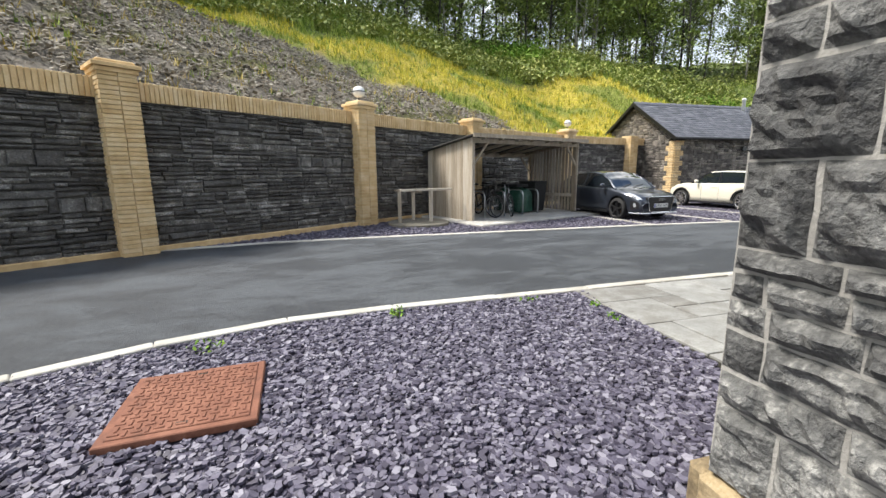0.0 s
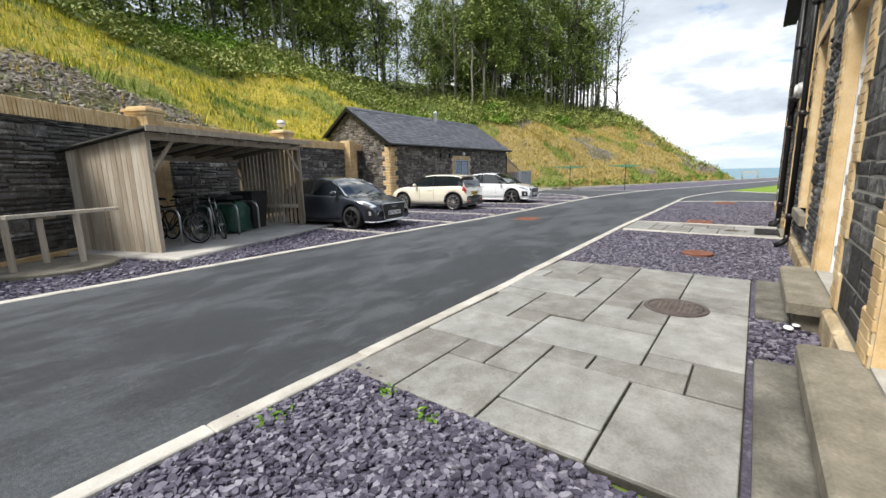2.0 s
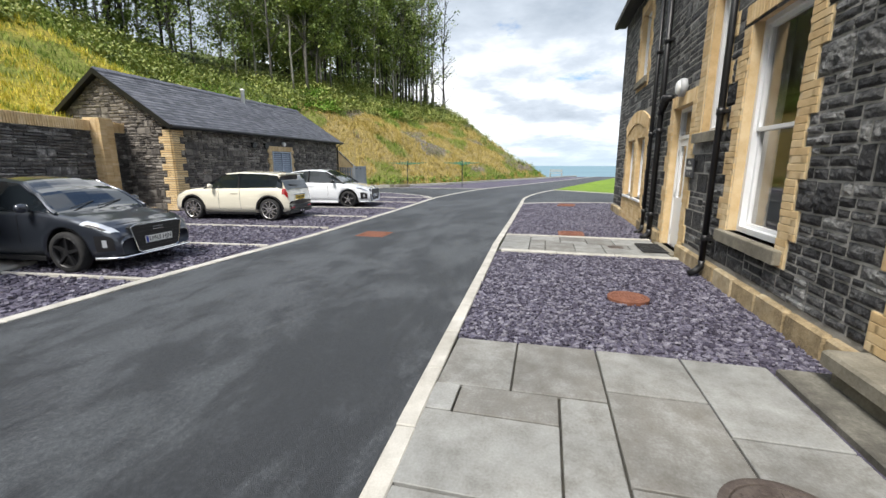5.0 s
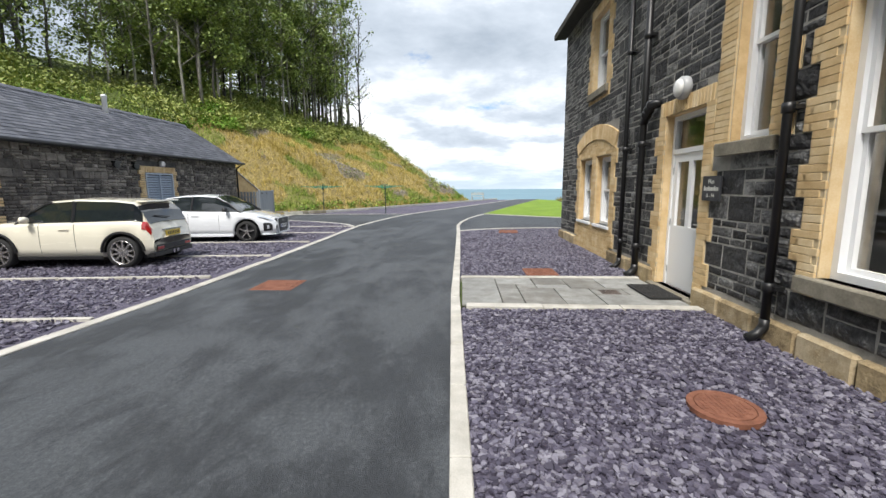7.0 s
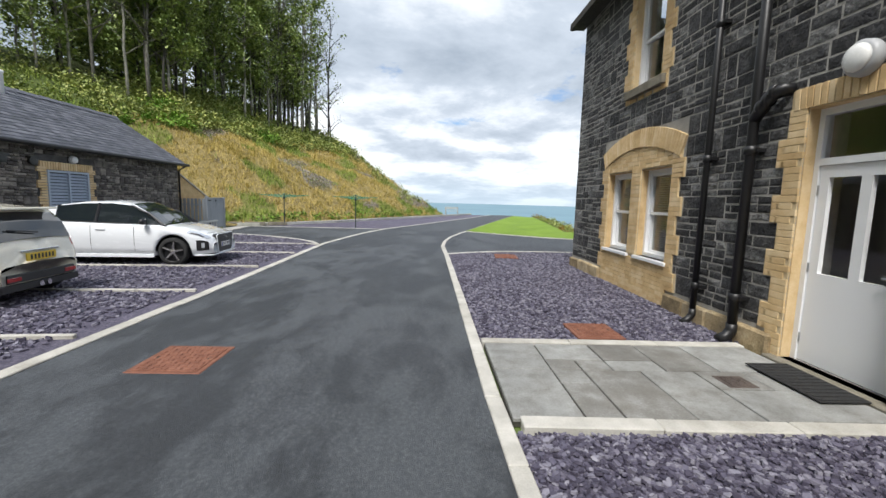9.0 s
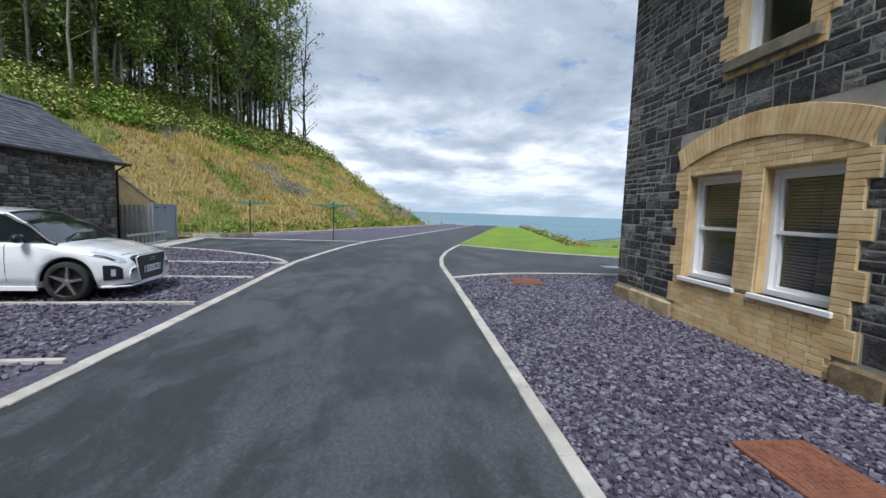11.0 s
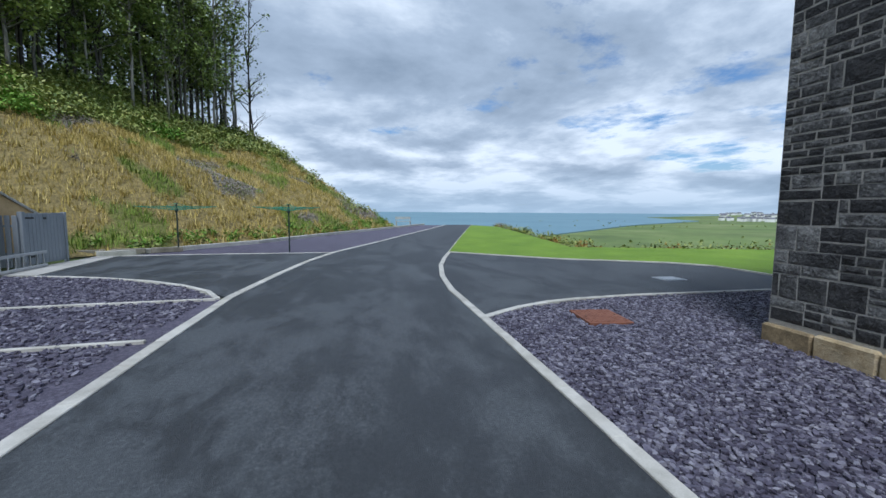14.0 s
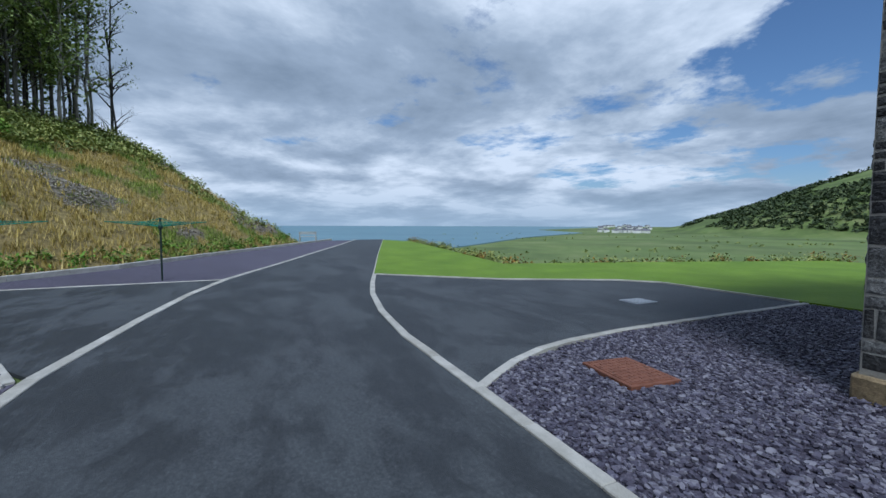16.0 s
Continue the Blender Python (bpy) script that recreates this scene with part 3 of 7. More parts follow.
chips("slate_chippings", BEDS["gravel_bed_3"], (-4.0, 27.0, 9.0, 15.6), 240, 0.068, "loose slate chippings of the parking bays", rng)

# kerbs: pieces about 0.9 m long, butted end to end


def kerb_run(name, pts, width, height, label, side=0.0, length=0.91):
    parent = tagged(new(name), label, "kerb", kind="structure")
    for (ax, ay), (bx, by) in zip(pts, pts[1:]):
        run = math.hypot(bx - ax, by - ay)
        n = max(1, round(run / length))
        for k in range(n):
            l = round(run / n - 0.006, 3)
            m = frame_of((ax + (bx - ax) * (k + 0.5) / n, ay + (by - ay) * (k + 0.5) / n, 0), (bx - ax, by - ay))
            piece("kerbstone", ("kerb", l, width, height), lambda: Geo().soft_box(-l / 2, l / 2, -width / 2 + side, width / 2 + side, -0.09, height, 0.008), KERB, parent, m @ pose(0, rng.uniform(-0.003, 0.003), rng.uniform(-0.003, 0.003), 0, 0, rng.uniform(-0.15, 0.15)))


kerb_run("kerb", NEAR_KERB, 0.13, 0.022, "pale concrete edging along the drive", -0.015)
kerb_run("kerb_1", FAR_EDGE, 0.16, 0.02, "pale concrete edging between drive and parking bays", 0.0)
kerb_run("kerb_2", [(23.4, 8.8), (24.2, 9.25), (24.9, 9.95), (25.65, 11.0), (26.15, 12.0), (26.5, 13.0), (26.7, 13.9)], 0.10, 0.012, "curved pale edging of the turning bay", 0.05)
kerb_run("kerb_3", [(31.6, 7.45), (31.45, 12.3), (31.2, 14.4)], 0.10, 0.012, "pale edging between asphalt and gravel", 0.05)
kerb_run("kerb_4", [(21.33, 4.36), (21.6, 4.0), (21.9, 3.55), (22.15, 3.0), (22.3, 2.4), (22.45, 1.2), (22.5, -0.2), (22.55, -4.25)], 0.12, 0.02, "curved pale edging of the gravel bed by the house end", 0.0)
kerb_run("kerb_5", [(22.7, -4.3), (26.0, -4.2), (26.9, -3.4), (27.6, -2.0), (28.3, -0.45), (29.6, 1.2), (31.1, 2.9)], 0.08, 0.035, "pale edging along the lawn", 0.0)
kerb_run("kerb_6", [(11.62, 4.22), (11.55, 1.15)], 0.16, 0.02, "pale concrete edging of the paved path", 0.0)
kerb_run("kerb_7", [(13.42, 4.30), (13.40, 1.2)], 0.14, 0.02, "pale concrete edging of the paved path", 0.0)
for k, (x, y1) in enumerate([(8.3, 13.4), (10.9, 14.0), (13.35, 14.2), (15.75, 14.5), (18.3, 14.2), (20.85, 14.2), (23.3, 13.9)]):
    kerb_run("bay_edging", [(x, 8.85), (x - 0.085 * (y1 - 8.85), y1)], 0.065, 0.024, "pale concrete strip between parking bays")
kerb_run("planting_kerb", [(31.4, 15.3), (32.2, 14.3), (33.6, 13.2), (36.5, 11.3), (41.5, 9.2), (52, 4.25), (62, -0.3)], 0.22, 0.14, "low pale kerb at the foot of the planted bank", 0.0)

# ---- hillside ----
BASE = [(-30, -9), (-12, 2.6), (-3.4, 8.9), (0.95, 12.0), (5.1, 14.7), (10.6, 17.3), (15.5, 18.6), (22, 18.9), (28.2, 17.3), (31.2, 15.5), (33.6, 13.45), (36.5, 11.55), (41.5, 9.45), (52, 4.5), (62, -0.05), (72, -4.6)]


def hill_base(s):
    i = min(int(s), len(BASE) - 2)
    f = s - i
    return Vector(((BASE[i][0] * (1 - f) + BASE[i + 1][0] * f), (BASE[i][1] * (1 - f) + BASE[i + 1][1] * f), 0))


def smooth(a, b, x):
    t = max(0.0, min(1.0, (x - a) / (b - a)))
    return t * t * (3 - 2 * t)


def hill_point(s, d):
    p = hill_base(s)
    q = hill_base(min(s + 0.6, len(BASE) - 1.001)) - hill_base(max(s - 0.6, 0))
    n = Vector((-q.y, q.x, 0)).normalized()
    foot = 2.45 * (1 - smooth(20, 30, p.x)) + 0.02
    slope = 0.56
    rise = slope * min(d, 16) + 0.34 * max(0, min(d - 16, 14)) + 0.2 * max(0, d - 30)
    x, y = p.x + n.x * d, p.y + n.y * d
    z = foot + rise + smooth(0, 3, d) * (0.35 * noise.noise(Vector((x / 3.1, y / 3.1, 1))) + 0.9 * noise.noise(Vector((x / 9, y / 9, 5))))
    fall = smooth(54.3, 59.5, p.x)
    return Vector((x, y, z * (1 - fall) - 9 * fall - 0.02))


S_STEPS = 260
D_ROWS = [0, 0.3, 0.7, 1.2, 1.8, 2.5, 3.2, 4, 4.8, 5.6, 6.4, 7.2, 8, 9, 10, 11, 12, 13, 14, 15, 16, 17, 18.5, 20, 22, 24, 27, 30, 35, 40, 48, 58]
hill = Geo()
for i in range(S_STEPS + 1):
    for d in D_ROWS:
        hill.v.append(tuple(hill_point(i / S_STEPS * (len(BASE) - 1.002), d)))
nd = len(D_ROWS)
hill.f = [(i * nd + j, (i + 1) * nd + j, (i + 1) * nd + j + 1, i * nd + j + 1) for i in range(S_STEPS) for j in range(nd - 1)]
HILL = material("rough_bank", [(0.30, (0.075, 0.065, 0.055)), (0.45, (0.13, 0.115, 0.06)), (0.58, (0.17, 0.16, 0.045)), (0.75, (0.25, 0.23, 0.07))], 0.7, 7.0, 0.95, 1.0, 9.0, depth=0.15)
hillside = setting("hillside", hill, HILL, "steep bank of scree, dry grass and bracken", "hillside", smooth=True)

# ---- house ----
HX0, HX1, HY, EAVE = 1.42, 19.66, 1.08, 6.2
FRONT = Matrix(((1, 0, 0, 0), (0, 1, 0, HY), (0, 0, 1, 0), (0, 0, 0, 1)))
# openings: x0, x1, z0, z1
OPENINGS = {
    "door_1": (2.95, 4.15, 0.30, 3.0),
    "door_2": (5.72, 6.98, 0.30, 3.0),
    "window_1": (8.72, 9.98, 0.76, 3.32),
    "window_2": (10.75, 11.40, 2.10, 4.3),
    "door_3": (11.92, 13.0, 0.03, 2.66),
    "window_3": (15.32, 16.28, 0.72, 2.28),
    "window_4": (16.64, 17.65, 0.72, 2.28),
    "window_5": (15.9, 16.93, 3.82, 5.55),
}


def walls_round(holes, u0, u1, v0, v1, y0, y1, m):
    """A wall's body with its openings cut right through."""
    g = Geo()
    us = sorted({u0, u1, *[h[0] for h in holes], *[h[1] for h in holes]})
    for a, b in zip(us, us[1:]):
        cuts = [(h[2], h[3]) for h in holes if h[0] < b - 1e-4 and h[1] > a + 1e-4]
        for c, d in free_spans(v0, v1, cuts):
            g.box(a, b, y0, y1, c, d, m)
    return g


house = tagged(new("wall_north"), "dark rubble stone house front with buff brick dressings", "wall", kind="structure")
part("wall_body", walls_round(list(OPENINGS.values()), HX0, HX1, -0.05, EAVE, -0.45, 0.0, FRONT), MORTAR, house)

surrounds = []
for key, (a, b, c, d) in OPENINGS.items():
    if key in ("window_3", "window_4"):
        continue
    v = 0.28
    k = 0
    while v < EAVE:
        if v < d - 0.05 and v + 0.3 > c + 0.05:
            w = 0.225 if k % 2 else 0.335
            surrounds.append((a - w, b + w, v, v + 0.3))
        v += 0.3
        k += 1
k = 0
surrounds.append((15.22, 17.8, -0.1, 0.72))
v = 0.28
while v < 2.3:
    w = 0.22 if k % 2 else 0.34
    surrounds.append((15.32 - w, 17.65 + w, v, v + 0.3))
    v += 0.3
    k += 1
surrounds += [(15.02, 17.95, 2.38, 2.70), (15.45, 17.52, 2.70, 2.96), (11.35, 11.95, 1.95, 2.7), (11.35, 11.72, 2.7, 4.6)]
rects = rubble(HX0, HX1, 0.28, EAVE, surrounds, 0.30, 0.75, (2, 5, 5), rng)
lay_stones(rects, FRONT, house, STONE, STONE_I, lambda r: 7.1 < r[0] < 10.7 and r[3] < 3.1, "dark grey rock-faced stones in pale mortar", rng, 0.015, 0.007)

# plinth of buff stone
for a, b in free_spans(HX0 - 0.05, HX1 + 0.05, [(2.9, 4.2), (5.66, 7.04), (11.85, 13.1), (15.22, 17.82)]):
    n = max(1, round((b - a) / 0.6))
    for k in range(n):
        l = round((b - a) / n - 0.008, 3)
        piece("plinth_stone", ("plinth", l), lambda: Geo().soft_box(-l / 2, l / 2, -0.04, 0.07, -0.06, 0.235, 0.025), PLINTH, house, FRONT @ pose(a + (k + 0.5) * (b - a) / n, rng.uniform(-0.004, 0.004), rng.uniform(-0.01, 0.01)))


def surround(name, a, b, c, d, label, head=True):
    """Buff brick jambs, toothed into the stone, and a head of bricks on end."""
    top = tagged(new(name), label, "brick surround", kind="structure")
    back = Geo()
    k = 0
    low, high = c - (c - 0.28) % 0.3, d - 0.05 - (d - 0.05 - 0.28) % 0.3 + 0.3
    v = low
    while v < high - 0.03:
        blk = int((v + 0.01 - 0.28) // 0.3)
        w = 0.215 if blk % 2 else 0.325
        for s, e in ((-1, a), (1, b)):
            if name == "brick_surround" and s > 0 and abs(b - 11.40) < 0.01:
                # one wide block of brickwork joins this window to the entrance
                brick(top, FRONT, 11.553, -0.035, v + 0.0375, 0.29)
            elif w > 0.3 and not (s < 0 and abs(a - 11.92) < 0.01 and v > 2.0):
                brick(top, FRONT, e + s * 0.1575, -0.035, v + 0.0375, 0.315 if k % 2 else 0.205)
                if not k % 2:
                    brick(top, FRONT, e + s * 0.2675, -0.035, v + 0.0375, 0.100)
            else:
                brick(top, FRONT, e + s * 0.105, -0.035, v + 0.0375, 0.205)
        for e in (a - w - 0.004, b + 0.004):
            back.box(e, e + w, -0.06, 0.0125, v, v + 0.075, FRONT)
        k += 1
        v += 0.075
    if c - low > 0.2:
        for i in range(int((b - a) / 0.22)):
            brick(top, FRONT, a + 0.11 + i * (b - a - 0.22) / (int((b - a) / 0.22) - 1), -0.037, low + 0.0375, 0.205)
    n = int((b - a + 0.4) / 0.075)
    if head:
        for i in range(n):
            x = (a + b) / 2 + (i - (n - 1) / 2) * 0.075
            piece("brick", ("headbrick", 0), brick_mesh(0.064, 0.11, 0.215), BRICK, top, FRONT @ pose(x, -0.03, d + 0.11, 0, (x - (a + b) / 2) * 6))
    if head:
        back.box(a - 0.2, b + 0.2, -0.06, 0.0155, d + 0.002, d + 0.205, FRONT)
    part("mortar_bed", back, BRICK_MORTAR, top)
    part("reveal", Geo().box(a, a + 0.012, -0.109, -0.002, c, d, FRONT).box(b - 0.012, b, -0.109, -0.002, c, d, FRONT).box(a + 0.012, b - 0.012, -0.109, -0.002, d - 0.012, d, FRONT), BRICK, top, "buff brick reveal")
    return top


def sash(name, a, b, c, d, label, bars=1, blind=False):
    """A white sliding sash window set back in its opening, with sill."""
    top = tagged(new(name), label, "window", kind="structure")
    m = FRONT
    f = Geo()
    for x0, x1, z0, z1 in ((a, a + 0.075, c, d), (b - 0.075, b, c, d), (a + 0.075, b - 0.075, d - 0.075, d), (a + 0.075, b - 0.075, c, c + 0.07)):
        f.box(x0, x1, -0.22, -0.11, z0, z1, m)
    part("window_frame", f, WHITE, top)
    mid = (c + d) / 2
    for nm, z0, z1, y in (("upper_sash", mid - 0.02, d - 0.075, -0.17), ("lower_sash", c + 0.07, mid + 0.02, -0.20)):
        g = Geo()
        for x0, x1, p, q in ((a + 0.075, a + 0.12, z0, z1), (b - 0.12, b - 0.075, z0, z1), (a + 0.12, b - 0.12, z1 - 0.045, z1), (a + 0.12, b - 0.12, z0, z0 + 0.045)):
            g.box(x0, x1, y - 0.03, y + 0.02, p, q, m)
        s = part(nm, g, WHITE, top)
        p = part("pane", Geo().box(a + 0.115, b - 0.115, y - 0.008, y - 0.002, z0 + 0.04, z1 - 0.04, m), PANE, s)
        p.visible_shadow = False
    return top


PANE = plain("clear_pane", (1, 1, 1), 0.0, transmission=1.0)
SANDSTONE = material("worn_sandstone", [(0.3, (0.13, 0.118, 0.088)), (0.5, (0.215, 0.195, 0.15)), (0.75, (0.34, 0.315, 0.255))], 4.0, 50.0, 0.9, 0.4, 40.0, depth=0.006, stain=0.3, stain_scale=3.0)
for key, (a, b, c, d) in OPENINGS.items():
    if key == "door_1":
        surround("brick_surround", a, b, c, d, "buff brick surround of the garden door")
    elif key == "door_2":
        surround("brick_surround", a, b, c, d, "buff brick surround of the garden door")
    elif key == "door_3":
        surround("brick_surround", a, b, c, d, "buff brick surround of the entrance door")
    elif key not in ("window_3", "window_4"):
        surround("brick_surround", a, b, c, d, "buff brick surround of a sash window")
    if key.startswith("window"):
        w = sash(key, a, b, c, d, "white painted timber sash window in a brick opening")
        if key in ("window_1", "window_2", "window_5"):
            part("window_sill", Geo().soft_box(a - 0.16, b + 0.16, -0.14, 0.09, c - 0.15, c + 0.0, 0.012, FRONT), SANDSTONE, w, "worn sandstone sill")
        else:
            part("window_sill", Geo().soft_box(a - 0.06, b + 0.06, -0.12, 0.06, c - 0.06, c + 0.0, 0.008, FRONT), WHITE, w, "white painted sill")

BLIND = plain("pale_blind", (0.42, 0.43, 0.42), 0.6)
for key in ("window_3", "window_4"):
    a, b, c, d = OPENINGS[key]
    vb = thing("venetian_blind", "lowered pale venetian blind behind the sash window", "blind", group="blinds")
    part("headrail", Geo().box(a + 0.06, b - 0.06, -0.33, -0.28, d - 0.10, d - 0.05, FRONT), BLIND, vb)
    for k in range(34):
        piece("slat", ("blind", round(b - a, 3)), lambda: Geo().box(-(b - a) / 2 + 0.07, (b - a) / 2 - 0.07, -0.014, 0.014, -0.001, 0.001), BLIND, vb, FRONT @ pose((a + b) / 2, -0.305, c + 0.10 + k * (d - c - 0.2) / 34, 28))

# paired window: brick mullion, side jambs, arch and apron
pair = tagged(new("brick_surround"), "buff brick surround and shallow arch of the paired window", "brick surround", kind="structure")
k, v = 0, 0.28
bed = Geo()
while v < 2.5:
    blk = int((v + 0.01 - 0.28) // 0.3)
    w = 0.325 if blk % 2 == 0 else 0.215
    for s, e in ((-1, 15.32), (1, 17.65)):
        brick(pair, FRONT, e + s * (w / 2 - (0.0 if v > 0.7 else 0.03)), -0.027, v + 0.0375, w - 0.01)
        bed.box(e + min(0, s * w), e + max(0, s * w), -0.06, 0.014, v, v + 0.075, FRONT)
    if 0.7 < v < 2.28:
        brick(pair, FRONT, 16.46, -0.03, v + 0.0375, 0.34)
    k += 1
    v += 0.075
ARCH_X, ARCH_R, ARCH_Z = 16.485, 3.5, -0.64
for i in range(38):
    ang = radians(-23.5 + 47 * i / 37)
    piece("brick", ("archbrick", 0), brick_mesh(0.068, 0.12, 0.33), BRICK, pair, FRONT @ pose(ARCH_X + ARCH_R * math.sin(ang), -0.02, ARCH_Z + ARCH_R * math.cos(ang), 0, math.degrees(ang)))
v = 2.30
while v < 2.64:
    half = math.sqrt(max(0.01, (ARCH_R - 0.15) ** 2 - (v + 0.05 - ARCH_Z) ** 2))
    half = min(half, 1.30)
    n = max(1, int(2 * half / 0.225))
    for i in range(n):
        brick(pair, FRONT, ARCH_X + (i - (n - 1) / 2) * 0.225, -0.035, v + 0.0375, 0.215)
    v += 0.075
v, k = 0.0, 0
while v < 0.65:
    for i in range(11):
        brick(pair, FRONT, 15.35 + i * 0.228 + (0.0 if k % 2 else 0.06), -0.03, v + 0.0375, 0.218)
    v += 0.075
    k += 1
bed.box(16.285, 16.635, -0.4, 0.013, 0.7, 2.28, FRONT).box(15.25, 17.8, -0.06, 0.0125, -0.05, 0.655, FRONT)
for i in range(28):
    x0 = ARCH_X - 1.4 + i * 0.1
    zt = ARCH_Z + math.sqrt((ARCH_R + 0.12) ** 2 - (x0 + 0.05 - ARCH_X) ** 2)
    bed.box(x0, x0 + 0.1, -0.06, 0.0115, 2.285, zt, FRONT)
part("mortar_bed", bed, BRICK_MORTAR, pair)
for key in ("window_3", "window_4"):
    a, b, c, d = OPENINGS[key]
    part("reveal", Geo().box(a, a + 0.012, -0.109, -0.002, c, d, FRONT).box(b - 0.012, b, -0.109, -0.002, c, d, FRONT).box(a + 0.012, b - 0.012, -0.109, -0.002, d - 0.012, d, FRONT), BRICK, pair, "buff brick reveal")

# other outer walls, roof, inner rooms
west = tagged(new("wall_west"), "dark rock-faced stone gable wall with pale joints", "wall", kind="structure")
WEST = frame_of((HX0, HY, 0), (0, 1))
part("wall_body", Geo().box(HX0, HX0 + 0.4, -9, HY - 0.45, -0.05, EAVE), MORTAR, west)
wr = rubble(-9.0, 0.0, 0.22, EAVE, [], 0.31, 0.85, (7, 3, 0.3), rng)
lay_stones(wr, WEST, west, GABLE_STONE, GABLE_STONE_I, lambda r: r[1] > -3.0 and r[3] < 3.6, "dark grey rock-faced stones in pale mortar", rng, 0.009, 0.012, 290, 0.05)
for k in range(12):
    piece("plinth_stone", ("plinth", 0.7), lambda: Geo().soft_box(-0.35, 0.35, -0.04, 0.07, -0.06, 0.235, 0.025), PLINTH, west, WEST @ pose(-0.35 - k * 0.71, 0, rng.uniform(-0.01, 0.01)))
east = tagged(new("wall_east"), "dark rubble stone end wall of the house", "wall", kind="structure")
EASTF = frame_of((HX1, HY, 0), (0, -1))
part("wall_body", Geo().box(HX1 - 0.4, HX1, -9, HY - 0.45, -0.05, EAVE), MORTAR, east)
er = rubble(0.0, 9.5, 0.28, EAVE, [], 0.30, 0.75, (3, 5, 3), rng)
lay_stones(er, EASTF, east, STONE, STONE_I, lambda r: r[1] < 1.5 and r[3] < 2.6, "dark grey rock-faced stones in pale mortar", rng, 0.015, 0.007)
for k in range(12):
    piece("plinth_stone", ("plinth", 0.7), lambda: Geo().soft_box(-0.35, 0.35, -0.04, 0.07, -0.06, 0.235, 0.025), PLINTH, east, EASTF @ pose(0.35 + k * 0.71, 0, rng.uniform(-0.01, 0.01)))
setting("wall_south", Geo().box(HX0, HX1, -9.4, -9.0, -0.05, EAVE), MORTAR, "plain rear wall of the house", "wall")
INNER = material("cream_plaster", [(0.3, (0.50, 0.45, 0.32)), (0.7, (0.60, 0.55, 0.42))], 2.0, 20.0, 0.9, 0.1, 20.0)
setting("wall_inner", Geo().box(HX0 + 0.4, HX1 - 0.4, -3.2, -3.0, 0.0, EAVE), INNER, "cream plastered inner wall seen through the windows", "wall")
setting("floor", Geo().box(HX0 + 0.4, HX1 - 0.4, -3.0, HY - 0.45, -0.04, 0.02), INNER, "pale floor inside the house", "floor")
setting("ceiling", Geo().box(HX0 + 0.4, HX1 - 0.4, -3.0, HY - 0.45, 3.5, 3.65), INNER, "pale ceiling inside the house", "ceiling")
ridge = 9.3
roof = Geo()
for side in (1, -1):
    y_eave = HY + 0.28 if side > 0 else -9.7
    roof.add([(HX0 - 0.2, y_eave, EAVE), (HX1 + 0.12, y_eave, EAVE), (HX1 + 0.12, -4.2, ridge), (HX0 - 0.2, -4.2, ridge), (HX0 - 0.2, y_eave, EAVE - 0.12), (HX1 + 0.12, y_eave, EAVE - 0.12), (HX1 + 0.12, -4.2, ridge - 0.12), (HX0 - 0.2, -4.2, ridge - 0.12)],
             [(0, 1, 2, 3), (7, 6, 5, 4), (0, 4, 5, 1), (1, 5, 6, 2), (3, 7, 4, 0)])
roof_ob = setting("roof", roof, ROOF_SLATE, "grey slate house roof with dark eaves", "roof")
part("eaves_gutter", Geo().box(HX0 - 0.2, HX1 + 0.14, HY + 0.02, HY + 0.26, EAVE - 0.16, EAVE - 0.125).box(HX0 - 0.2, HX1 + 0.16, HY + 0.26, HY + 0.37, EAVE - 0.17, EAVE - 0.02), JOINT, roof_ob, "black eaves board and gutter")

# ---- doors, pipes and fittings of the house ----


